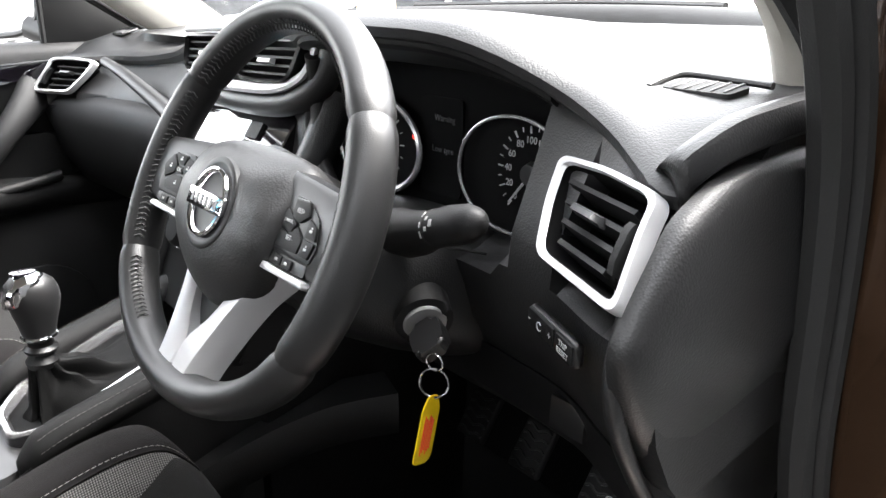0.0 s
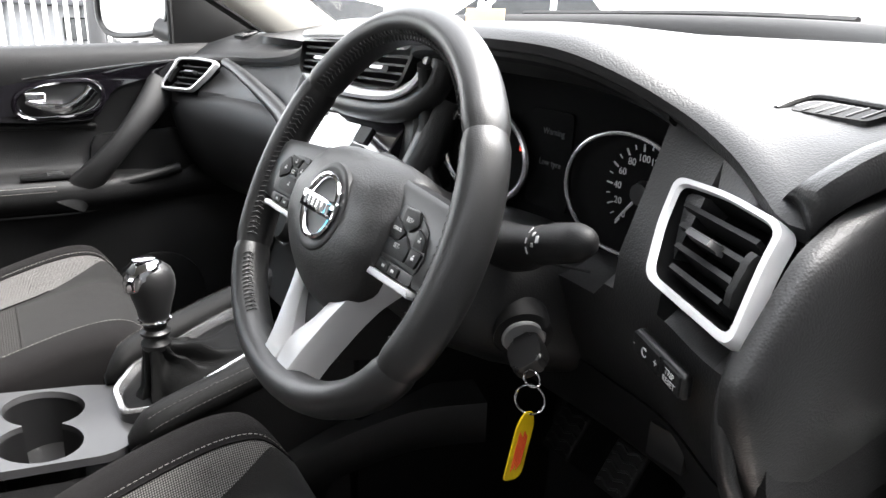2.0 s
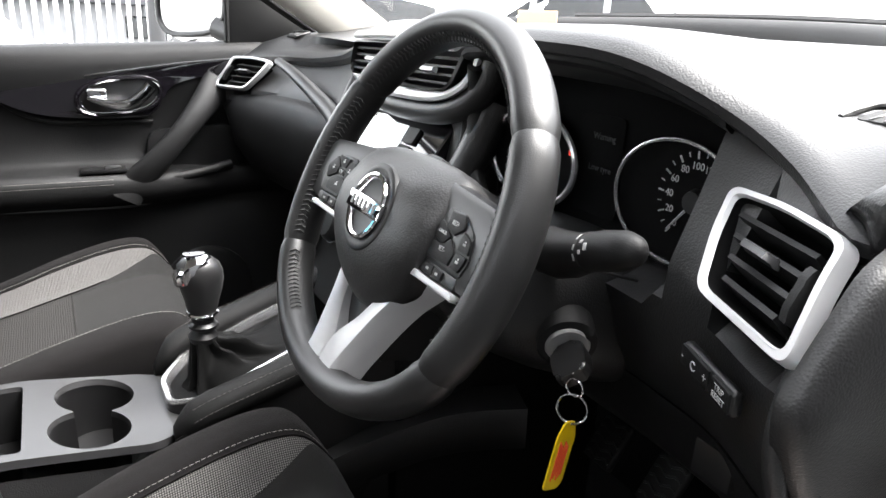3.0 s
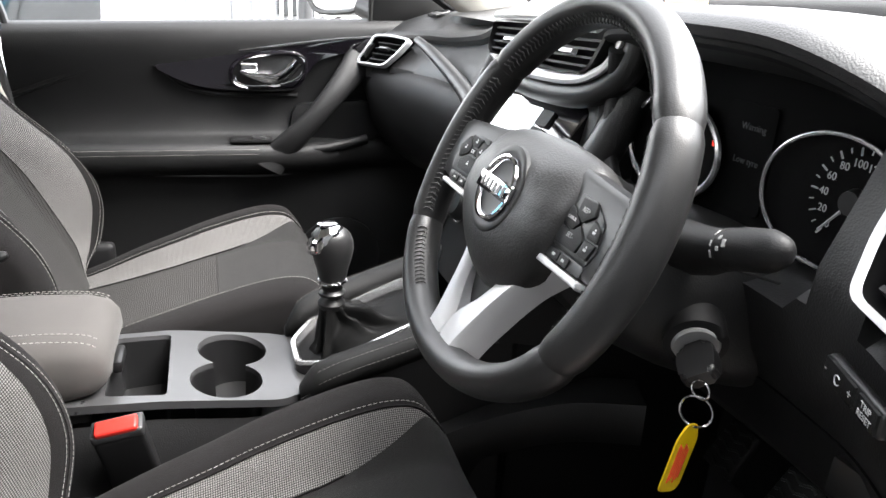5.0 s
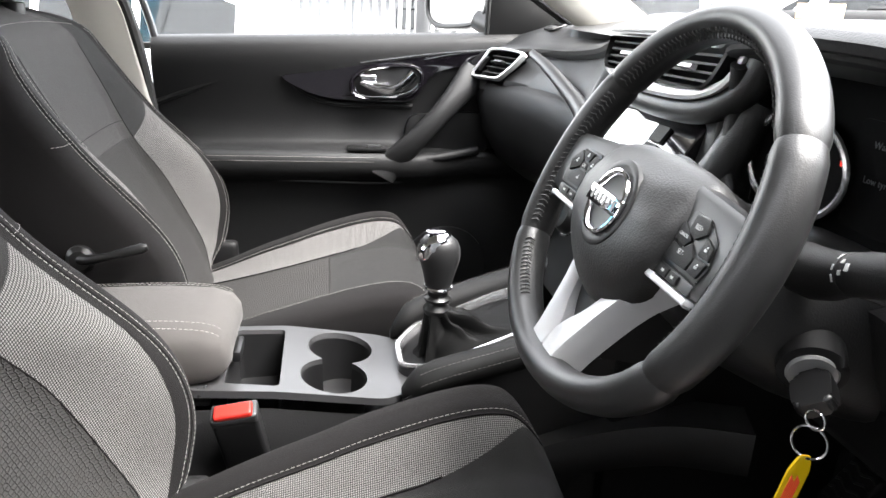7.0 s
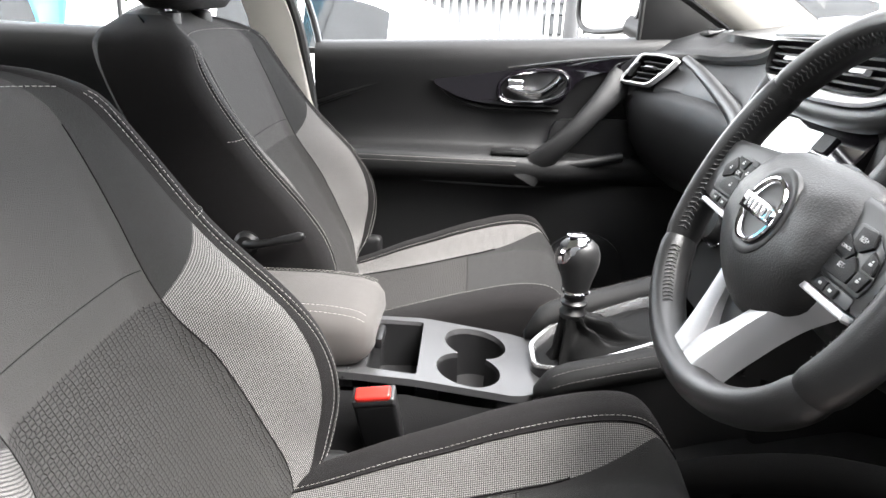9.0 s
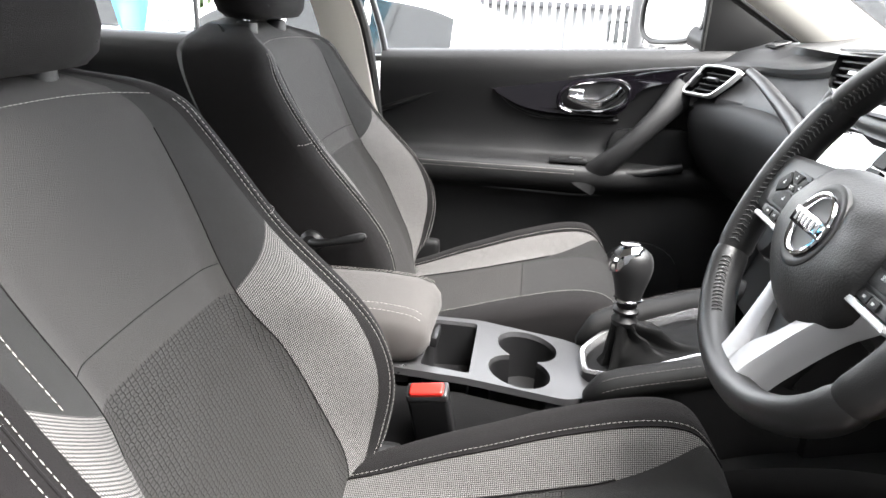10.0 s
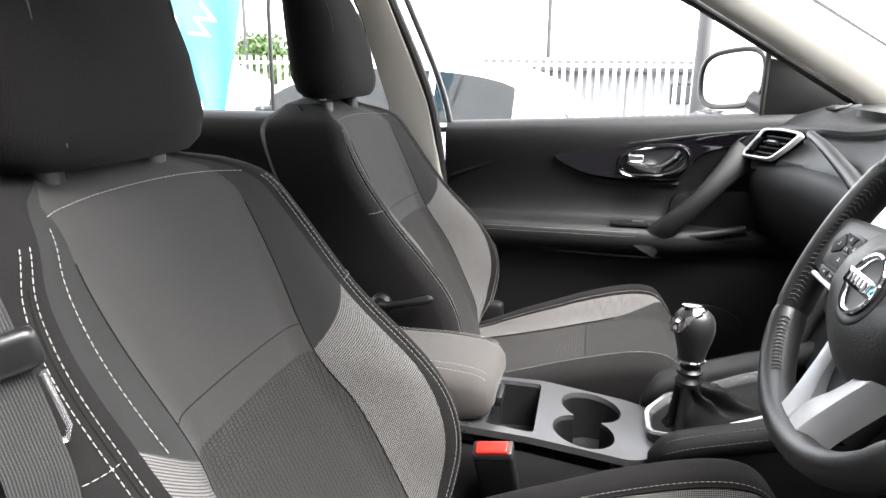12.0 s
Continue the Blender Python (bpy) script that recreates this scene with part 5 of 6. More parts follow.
# ---- seats ----
def seat(name, label):
    s = thing(name, label, "car seat", "front seats")
    # backrest
    NU, NT = 44, 44
    zs = lambda t: 0.5496 + 0.5349 * t

    def halfw(t):
        return curve_at([0, 0.15, 0.4, 0.65, 0.8, 0.9, 0.96, 1.0], [0.200, 0.270, 0.281, 0.262, 0.253, 0.2285, 0.183, 0.10], t)

    def ub(t):
        """Half width of the centre panel as a share of the backrest."""
        return curve_at([0, 0.25, 0.42, 0.55, 0.7, 0.93, 1.0], [0.70, 0.58, 0.529, 0.451, 0.501, 0.606, 0.72], t)

    def bol(t):
        return curve_at([0, 0.12, 0.38, 0.66, 0.85, 1.0], [-0.014, 0.052, 0.098, 0.041, 0.019, 0.022], t)

    def front(u, t):
        z = zs(t)
        yc = -0.537 - 0.4594 * (z - 0.846)
        if t > 0.9:
            yc -= 0.06 * ((t - 0.9) / 0.1) ** 2
        a = abs(u)
        w = halfw(t)
        k = min(1.0, max(0.0, (a - ub(t) + 0.10) / 0.40))
        k = k * k * (3 - 2 * k)
        y = yc + bol(t) * k - 0.006 * (1 - min(1, a / 0.5) ** 2)
        if a > 0.84:
            r = (a - 0.84) / 0.16
            y -= 0.050 * (1 - math.sqrt(max(0, 1 - r * r)))
            x = w * (0.84 + 0.16 * math.sin(r * math.pi / 2))
        else:
            x = w * a
        return Vector((math.copysign(x, u), y, z))

    us = sorted({round(q, 4) for i in range(2 * NU + 1) for q in [-1 + i / NU]} | {0.6, -0.6, 0.77, -0.77})
    NC = len(us) - 1
    ts = [j / NT for j in range(NT + 1)]

    def warp(u, t):
        """Rows bend so that the border of the silver cloth slants over the bolster."""
        k = min(1.0, max(0.0, (abs(u) - 0.6) / 0.17))
        b = 0.565 + 0.105 * k
        return t * b / 0.5455 if t < 0.5455 else b + (t - 0.5455) * (1 - b) / (1 - 0.5455)

    def spread(u, s_):
        t = warp(u, s_)
        a, e = abs(u), ub(t)
        a = a * e / 0.6 if a <= 0.6 else e + (a - 0.6) / 0.17 * (0.77 - e) if a < 0.77 else a
        return front(math.copysign(a, u), t)

    def lengths(at, rows):
        """Distance across the seat from its middle, row by row."""
        table = []
        for r in rows:
            pts = [at(u, r) for u in us]
            acc = [0.0]
            for a, b in zip(pts, pts[1:]):
                acc.append(acc[-1] + (b - a).length)
            mid = acc[NC // 2]
            table.append([q - mid for q in acc])
        return table

    back_len = lengths(spread, ts)

    def patch(test, name_, mat, lab="", uvs=True):
        bm = bmesh.new()
        uvl = bm.loops.layers.uv.new("UVMap")
        vs = {}
        def vert(i, j):
            if (i, j) not in vs:
                vs[i, j] = bm.verts.new(spread(us[i], ts[j]))
            return vs[i, j]
        for j in range(NT):
            for i in range(NC):
                if test((us[i] + us[i + 1]) / 2, (ts[j] + ts[j + 1]) / 2):
                    f = bm.faces.new((vert(i, j), vert(i + 1, j), vert(i + 1, j + 1), vert(i, j + 1)))
                    for l, (a, b) in zip(f.loops, ((i, j), (i + 1, j), (i + 1, j + 1), (i, j + 1))):
                        l[uvl].uv = (back_len[b][a], zs(ts[b]) * 1.12)
        return part(name_, bm, mat, s, lab)

    split = lambda a: 0.5455
    patch(lambda u, t: abs(u) < 0.6 and t > 0.545, "upper_back_cloth", CLOTH, "smooth charcoal cloth")
    patch(lambda u, t: abs(u) < 0.6 and t <= 0.545, "lower_back_cloth", WAVECLOTH, "charcoal cloth with raised wavy cells")
    patch(lambda u, t: 0.6 <= abs(u) < 0.77 and u < 0 and t <= split(abs(u)), "side_bolster", MESHCLOTH, "silver-grey mesh cloth")
    patch(lambda u, t: 0.6 <= abs(u) < 0.77 and u > 0 and t <= split(abs(u)), "side_bolster", MESHCLOTH, "silver-grey mesh cloth")
    for sg in (-1, 1):
        patch(lambda u, t: 0.6 <= u * sg < 0.77 and t > split(abs(u)), "upper_bolster", CLOTH_MID, "dark charcoal cloth")
    for sg in (-1, 1):
        patch(lambda u, t: u * sg >= 0.77, "back_border", CLOTH_SIDE, "black cloth border")
    # sides, rear and top as one shell behind the cloth
    rings = []
    for t in ts:
        w = halfw(t)
        e = front(1, t)
        th = 0.13 + 0.015 * t
        yb = -0.537 - 0.4594 * (zs(t) - 0.846) - th
        if t > 0.9:
            yb += 0.035 * ((t - 0.9) / 0.1) ** 2
        half = [Vector((e.x, e.y, e.z)), Vector((w * 1.015, e.y * 0.6 + yb * 0.4, e.z)), Vector((w * 0.99, e.y * 0.2 + yb * 0.8, e.z)), Vector((w * 0.80, yb - 0.008, e.z)), Vector((w * 0.4, yb - 0.014, e.z))]
        rings.append([*half, *[Vector((-p.x, p.y, p.z)) for p in reversed(half)]])
    part("back_shell", loft(rings, closed=False, cap=False), CLOTH_SIDE, s, "black cloth seat sides")
    capt = bmesh.new()
    topf = [front(u, 1.0) for u in us]
    ring_top = topf + list(rings[-1])[1:-1]
    c = sum(ring_top, Vector()) / len(ring_top) + Vector((0, 0, 0.010))
    cv = capt.verts.new(c)
    inner = [capt.verts.new(c + (p - c) * 0.6 + Vector((0, 0, 0.006))) for p in ring_top]
    outer = [capt.verts.new(p) for p in ring_top]
    for i in range(len(outer)):
        j = (i + 1) % len(outer)
        capt.faces.new((outer[i], outer[j], inner[j], inner[i]))
        capt.faces.new((inner[i], inner[j], cv))
    part("back_top", capt, CLOTH, s)
    # seams and stitching on the backrest
    def nrm(u, t):
        a = front(min(0.999, u + 0.01), t) - front(max(-0.999, u - 0.01), t)
        b = front(u, min(1, t + 0.01)) - front(u, max(0, t - 0.01))
        n = a.cross(b).normalized()
        return n if n.y > 0 else -n
    st = bmesh.new()
    for sg in (-1, 1):
        for a in (0.825, 0.86):
            tt = [0.03 + 0.90 * k / 60 for k in range(61)]
            stitches([front(sg * a, t) for t in tt], [nrm(sg * a, t) for t in tt], bm=st)
        if sg < 0:
            continue
        tt = [0.64 + 0.295 * k / 40 for k in range(41)]
        stitches([front(0.67, t) for t in tt], [nrm(0.67, t) for t in tt], bm=st)
    uu = [-0.76 + 1.42 * k / 50 for k in range(51)]
    top_t = lambda u: 0.952 - 0.03 * abs(u) ** 3
    stitches([front(u, top_t(u)) for u in uu], [nrm(u, top_t(u)) for u in uu], bm=st)
    for sg in (-1, 1):
        uu2 = [0.84 + 0.12 * k / 8 for k in range(9)]
        stitches([front(sg * u, 0.672) for u in uu2], [nrm(sg * min(u, 0.98), 0.672) for u in uu2], bm=st)
    part("back_stitching", st, THREAD, s, "pale contrast stitching")
    sm = bmesh.new()
    for sg in (-1, 1):
        tt = [0.02 + 0.86 * k / 40 for k in range(41)]
        tube([front(sg * ub(t), t) for t in tt], 0.0009, 6, bm=sm)
        tube([front(sg * 0.842, t) + Vector((0, 0.0002, 0)) for t in tt], 0.0012, 6, bm=sm)
    tube([front((-0.98 + 1.96 * k / 30) * ub(0.622), 0.622) for k in range(31)], 0.0006, 6, bm=sm)
    part("back_piping", sm, CLOTH_SIDE, s, "black seams")

    # cushion
    CY = [-0.45, -0.36, -0.25, -0.18, -0.10, -0.04, 0.0, 0.03, 0.048, 0.052]
    CZ = [0.575, 0.592, 0.617, 0.635, 0.655, 0.664, 0.660, 0.640, 0.600, 0.52]

    def cush(u, v):
        i = v * (len(CY) - 1)
        y = curve_at(list(range(len(CY))), CY, i)
        z = curve_at(list(range(len(CZ))), CZ, i)
        a = abs(u)
        w = curve_at([0, 0.4, 0.7, 0.9, 1.0], [0.225, 0.245, 0.25, 0.235, 0.215], v)
        k = min(1.0, max(0.0, (a - 0.48) / 0.30))
        k = k * k * (3 - 2 * k)
        h = curve_at([0, 0.2, 0.45, 0.62, 0.75, 0.9, 1.0], [0.010, 0.042, 0.053, 0.045, 0.020, 0.004, 0], v)
        z2 = z + h * k
        if a > 0.84:
            r = (a - 0.84) / 0.16
            z2 -= 0.055 * (1 - math.sqrt(max(0, 1 - r * r)))
            x = w * (0.84 + 0.16 * math.sin(r * math.pi / 2))
        else:
            x = w * a
        y -= 0.018 * max(0, v - 0.6) * a * a * 2.5
        return Vector((math.copysign(x, u), y, z2))

    vs_ = [j / NT for j in range(NT + 1)]

    edge = lambda v: min(0.695, 0.52 + 0.175 * max(0, (v - 0.40) / 0.27) ** 1.4)

    def cwarp(u, v):
        a = abs(u)
        if a <= 0.6:
            a = a * edge(v) / 0.6
        elif a < 0.77:
            a = edge(v) + (a - 0.6) / 0.17 * (0.70 - edge(v))
        else:
            a = 0.70 + (a - 0.77) / 0.23 * 0.30
        return math.copysign(a, u)

    cush_len = lengths(lambda u, v: cush(cwarp(u, v), v), vs_)

    def cpatch(test, name_, mat, lab=""):
        bm = bmesh.new()
        uvl = bm.loops.layers.uv.new("UVMap")
        vs = {}
        def vert(i, j):
            if (i, j) not in vs:
                vs[i, j] = bm.verts.new(cush(cwarp(us[i], vs_[j]), vs_[j]))
            return vs[i, j]
        for j in range(NT):
            for i in range(NC):
                if test((us[i] + us[i + 1]) / 2, (vs_[j] + vs_[j + 1]) / 2):
                    f = bm.faces.new((vert(i, j), vert(i + 1, j), vert(i + 1, j + 1), vert(i, j + 1)))
                    for l, (a, b) in zip(f.loops, ((i, j), (i + 1, j), (i + 1, j + 1), (i, j + 1))):
                        q = cush(cwarp(us[a], vs_[b]), vs_[b])
                        l[uvl].uv = (cush_len[b][a], q.y)
        return part(name_, bm, mat, s, lab)

    cpatch(lambda u, v: abs(u) < 0.6 and v < 0.36, "cushion_rear_cloth", WAVECLOTH, "charcoal cloth with raised wavy cells")
    cpatch(lambda u, v: (abs(u) < 0.6 and v >= 0.36) or (0.6 <= abs(u) < 0.77 and v >= 0.68), "cushion_front_cloth", CLOTH_MID, "smooth dark cloth")
    cpatch(lambda u, v: 0.6 <= abs(u) < 0.77 and v < 0.68 and u < 0, "cushion_bolster", MESHCLOTH, "silver-grey mesh cloth")
    cpatch(lambda u, v: 0.6 <= abs(u) < 0.77 and v < 0.68 and u > 0, "cushion_bolster", MESHCLOTH, "silver-grey mesh cloth")
    for sg in (-1, 1):
        cpatch(lambda u, v: u * sg >= 0.77, "cushion_border", CLOTH_SIDE, "black cloth border")
    rings = []
    for v in vs_:
        e = cush(1, v)
        lo = 0.50
        yl = min(e.y, 0.03)
        rings.append([Vector((e.x, e.y, e.z)), Vector((e.x * 1.02, yl, e.z * 0.5 + lo * 0.5)), Vector((e.x * 0.97, yl, lo)), Vector((-e.x * 0.97, yl, lo)), Vector((-e.x * 1.02, yl, e.z * 0.5 + lo * 0.5)), Vector((-e.x, e.y, e.z))])
    part("cushion_side", loft(rings, closed=False, cap=False), CLOTH_SIDE, s, "black cushion side")
    front_cap = bmesh.new()
    fc = [cush(u, 1.0) for u in us]
    a = [front_cap.verts.new(p) for p in fc]
    b = [front_cap.verts.new((p.x * 0.97, 0.03, 0.50)) for p in fc]
    for i in range(len(a) - 1):
        front_cap.faces.new((a[i], a[i + 1], b[i + 1], b[i]))
    part("cushion_front", front_cap, CLOTH_SIDE, s)
    def cn(u, v):
        a = cush(min(0.999, u + 0.01), v) - cush(max(-0.999, u - 0.01), v)
        b = cush(u, min(1, v + 0.01)) - cush(u, max(0, v - 0.01))
        n = a.cross(b).normalized()
        return n if n.z > 0 else -n
    st = bmesh.new()
    sm = bmesh.new()
    for sg in (-1, 1):
        vv = [0.02 + 0.74 * k / 50 for k in range(51)]
        stitches([cush(sg * 0.725, v) for v in vv], [cn(sg * 0.725, v) for v in vv], bm=st)
        tube([cush(sg * 0.703, v) + Vector((0, 0, 0.0008)) for v in vv], 0.0014, 6, bm=sm)
        vv = [0.02 + 0.42 * k / 30 for k in range(31)]
        tube([cush(sg * edge(v), v) + Vector((0, 0, 0.0008)) for v in vv], 0.0014, 6, bm=sm)
    tube([cush(-0.51 + 1.02 * k / 30, 0.36) for k in range(31)], 0.0010, 6, bm=sm)
    part("cushion_stitching", st, THREAD, s, "pale contrast stitching")
    part("cushion_piping", sm, CLOTH_SIDE, s, "black seams")

    # head restraint on two posts
    shape = [(math.copysign(abs(math.cos(a)) ** 0.65, math.cos(a)), math.copysign(abs(math.sin(a)) ** 0.8, math.sin(a))) for a in (2 * math.pi * k / 36 for k in range(36))]
    rings = []
    for z, wx, wy, yo in ((1.102, 0.095, 0.030, 0), (1.105, 0.118, 0.046, 0), (1.116, 0.134, 0.056, 0), (1.14, 0.142, 0.062, 0.002), (1.20, 0.140, 0.060, 0.004), (1.26, 0.134, 0.053, 0.002), (1.30, 0.122, 0.045, -0.004), (1.325, 0.106, 0.034, -0.008), (1.338, 0.08, 0.022, -0.012), (1.342, 0.04, 0.01, -0.014)):
        rings.append([(wx * a, -0.688 + yo + wy * b - 0.18 * (z - 1.11), z) for a, b in shape])
    part("head_restraint", loft(rings), CLOTH_SIDE, s, "black cloth head restraint")
    for sx in (-1, 1):
        ln = [(sx * 0.098, -0.688 + 0.0535 - 0.18 * (z - 1.11), z) for z in (1.125, 1.16, 1.21, 1.26, 1.30, 1.325)]
        part("restraint_seam", tube(smooth_path([(x, y - 0.004 - 0.012 * (z > 1.29), z) for x, y, z in ln], 4), 0.0014, 6), RUBBER, s)
        part("restraint_post", tube([(sx * 0.074, -0.692, 1.04), (sx * 0.074, -0.692, 1.11)], 0.0055, 14), CHROME, s, "chrome post")
        part("post_collar", tube([(sx * 0.074, -0.692, 1.055), (sx * 0.074, -0.692, 1.088), (sx * 0.074, -0.692, 1.091)], [0.020, 0.019, 0.012], 18), SMOOTH, s, "black plastic collar")
    # base, rails and recliner lever on the right-hand side
    part("seat_base", rbox(0, -0.22, 0.46, 0.42, 0.44, 0.12, 0.02, 3), PLASTIC, s)
    for sx in (-1, 1):
        part("rail", rbox(sx * 0.17, -0.22, 0.385, 0.04, 0.56, 0.05, 0.006, 2), SMOOTH, s, "steel seat rail")
    hinge = rbox(0.222, -0.44, 0.575, 0.03, 0.16, 0.06, 0.014, 3)
    part("side_cover", hinge, PLASTIC, s, "black hinge cover")
    part("side_cover", rbox(-0.222, -0.44, 0.575, 0.03, 0.16, 0.06, 0.014, 3), PLASTIC, s, "black hinge cover")
    return s


CLOTH_MID = material("dark_smooth_cloth", (0.0095, 0.0092, 0.009), 0.9, spec=0.3, grain=0.7, grain_scale=1000, sheen=0.02, vary=0.08, vary_scale=30)
driver = seat("driver_seat", "charcoal and silver cloth driver seat with pale stitching")
driver.matrix_world = pose(0.396, 0, 0)
pas = copy_thing(driver, pose(-0.400, -0.058, 0.015))
for car_seat, rise in ((driver, -0.020), (pas, -0.008)):
    for ob in car_seat.children:
        if ob.name.startswith(("head_restraint", "restraint_seam")):
            ob.location.z += rise
        elif car_seat is pas and ob.name.startswith("cushion"):
            ob.location.z -= 0.040
pas.name = "passenger_seat"
tagged(pas, "charcoal and silver cloth passenger seat with recliner lever")
lever = bmesh.new()
tube([(0.286, -0.512, 0.757), (0.298, -0.498, 0.760), (0.304, -0.470, 0.767), (0.304, -0.424, 0.779), (0.303, -0.417, 0.781)], [0.010, 0.007, 0.0055, 0.0075, 0.004], 12, bm=lever)
part("recliner_lever", lever, SMOOTH, pas, "black recliner lever")
part("lever_boss", tube([(0.262, -0.512, 0.757), (0.289, -0.512, 0.757), (0.294, -0.512, 0.757)], [0.022, 0.020, 0.014], 22), SMOOTH, pas)


# ---- centre console ----
def console():
    c = thing("centre_console", "black centre console with grey cup holder panel", "centre console")
    # body
    rings = []
    for y, zt, w in ((-0.75, 0.655, 0.095), (-0.40, 0.655, 0.098), (-0.30, 0.655, 0.10), (-0.20, 0.640, 0.098), (-0.13, 0.636, 0.095), (-0.02, 0.65, 0.095), (0.06, 0.68, 0.10), (0.16, 0.72, 0.13)):
        rings.append([(-w - 0.01, y, 0.36), (-w, y, zt - 0.04), (-w + 0.010, y, zt - 0.012), (-w + 0.014, y, 0.56), (w - 0.014, y, 0.56), (w - 0.010, y, zt - 0.012), (w, y, zt - 0.04), (w + 0.01, y, 0.36)])
    part("body", loft(rings), DASH, c)
    # grey panel with an open bin and two linked cup wells
    def top_z(y):
        return curve_at([-0.40, -0.33, -0.27, -0.2, -0.14, -0.10], [0.672, 0.672, 0.667, 0.657, 0.650, 0.650], y)
    outer = rounded_poly([(-0.088, -0.40), (0.088, -0.40), (0.094, -0.28), (0.092, -0.15), (0.07, -0.105), (-0.07, -0.105), (-0.092, -0.15), (-0.094, -0.28)], 0.012, 3)
    bin_ = rounded_poly([(-0.074, -0.356), (0.074, -0.356), (0.080, -0.286), (-0.080, -0.286)], 0.008, 3)
    cup = []
    for k in range(56):
        a = 2 * math.pi * k / 56
        dx, dy = math.cos(a), math.sin(a)
        far = 0
        for cx, cy, r in ((-0.040, 0.006, 0.046), (0.042, -0.004, 0.045)):
            b = dx * cx + dy * cy
            far = max(far, b + math.sqrt(max(0.0, b * b - (cx * cx + cy * cy - r * r))))
        cup.append((far * dx, -0.212 + far * dy))
    bm = bmesh.new()
    def ring_edges(loop):
        vs = [bm.verts.new((x, y, top_z(y))) for x, y in loop]
        return vs, [bm.edges.new((vs[i], vs[(i + 1) % len(vs)])) for i in range(len(vs))]
    vo, eo = ring_edges(outer)
    vb, eb = ring_edges(bin_)
    vc, ec = ring_edges(cup)
    bmesh.ops.triangle_fill(bm, use_beauty=True, use_dissolve=False, edges=eo + eb + ec)
    for vs, dz, k in ((vo, -0.010, 1.01), (vb, -0.006, 0.98), (vc, -0.008, 0.97)):
        mid = sum((v.co for v in vs), Vector()) / len(vs)
        low = [bm.verts.new((mid.x + (v.co.x - mid.x) * k, mid.y + (v.co.y - mid.y) * k, v.co.z + dz)) for v in vs]
        for i in range(len(vs)):
            j = (i + 1) % len(vs)
            bm.faces.new((vs[i], vs[j], low[j], low[i]))
    part("cup_panel", bm, SATIN_DIM, c, "satin grey cup holder panel")
    for loop, depth, nm in ((bin_, 0.075, "storage_bin"), (cup, 0.075, "cup_well")):
        b = bmesh.new()
        cx = sum(p[0] for p in loop) / len(loop)
        cy = sum(p[1] for p in loop) / len(loop)
        a = [b.verts.new((cx + (x - cx) * 0.98, cy + (y - cy) * 0.98, top_z(y) - 0.006)) for x, y in loop]
        d = [b.verts.new((cx + (x - cx) * 0.90, cy + (y - cy) * 0.90, top_z(cy) - depth)) for x, y in loop]
        for i in range(len(a)):
            j = (i + 1) % len(a)
            b.faces.new((a[i], a[j], d[j], d[i]))
        b.faces.new(d)
        part(nm, b, SMOOTH, c, "deep black well")
    # padded shoulders either side of the gear lever
    for sx in (-1, 1):
        pts = smooth_path([(sx * 0.085, -0.128, 0.655), (sx * 0.098, -0.09, 0.683), (sx * 0.104, 0.0, 0.712), (sx * 0.11, 0.10, 0.742), (sx * 0.125, 0.18, 0.765)], 6)
        rings = []
        for i, p in enumerate(pts):
            g = min(1, 0.35 + i / 6)
            rings.append([p + Vector((0.024 * math.cos(a) * g, 0, 0.022 * math.sin(a) * g)) for a in (2 * math.pi * k / 14 for k in range(14))])
        part("padded_shoulder", loft(rings), GAITER_CLOTH, c, "stitched black padded edge")
        sk = bmesh.new()
        add_loft(sk, [[p + Vector((sx * 0.018, 0, 0.0)), p + Vector((sx * 0.022, 0, -0.06)), Vector((sx * 0.11, p.y, 0.40)), Vector((sx * 0.08, p.y, 0.40)), p + Vector((0, 0, -0.01))] for p in pts])
        part("shoulder_skirt", sk, DASH, c)
        b = bmesh.new()
        for q in (radians(60), radians(22)):
            a = q if sx > 0 else math.pi - q
            stitches([p + Vector((0.024 * math.cos(a), 0, 0.022 * math.sin(a))) for p in pts[4:]], [Vector((math.cos(a), 0, math.sin(a)))] * len(pts[4:]), bm=b)
        part("stitching", b, DARKTHREAD2, c, "grey stitching")
    # silver bezel
    def bz(y):
        return 0.664 + (y + 0.115) * 0.40
    loop = rounded_poly([(-0.038, -0.122), (0.026, -0.122), (0.058, -0.085), (0.058, 0.045), (0.040, 0.068), (-0.060, 0.068), (-0.078, 0.045), (-0.078, -0.085)], 0.014, 4)
    rings = []
    for s_, h in ((1.06, -0.02), (1.06, 0.0), (1.045, 0.004), (0.985, 0.004), (0.965, 0.0), (0.95, -0.014)):
        rings.append([(-0.010 + (x + 0.010) * s_, -0.027 + (y + 0.027) * s_, bz(y) + h) for x, y in loop])
    part("gear_bezel", loft(rings[1:], cap=False), CHROME_SATIN, c, "bright silver gear lever bezel")
    part("bezel_skirt", loft([[(x, y, z - 0.012) for x, y, z in rings[0]], [(x, y, z - 0.0015) for x, y, z in rings[1]]], cap=False), GLOSS, c, "gloss black skirt under the bezel")
    part("bezel_base", loft([[(x, y, z - 0.03) for x, y, z in rings[0]], [(x, y, z - 0.004) for x, y, z in rings[-1]]]), SMOOTH, c)
    # lower edge panel that sweeps round towards the driver
    sw = smooth_path([(0.115, -0.10, 0.50), (0.135, 0.0, 0.555), (0.15, 0.10, 0.595), (0.18, 0.20, 0.625), (0.235, 0.28, 0.645)], 6)
    b = bmesh.new()
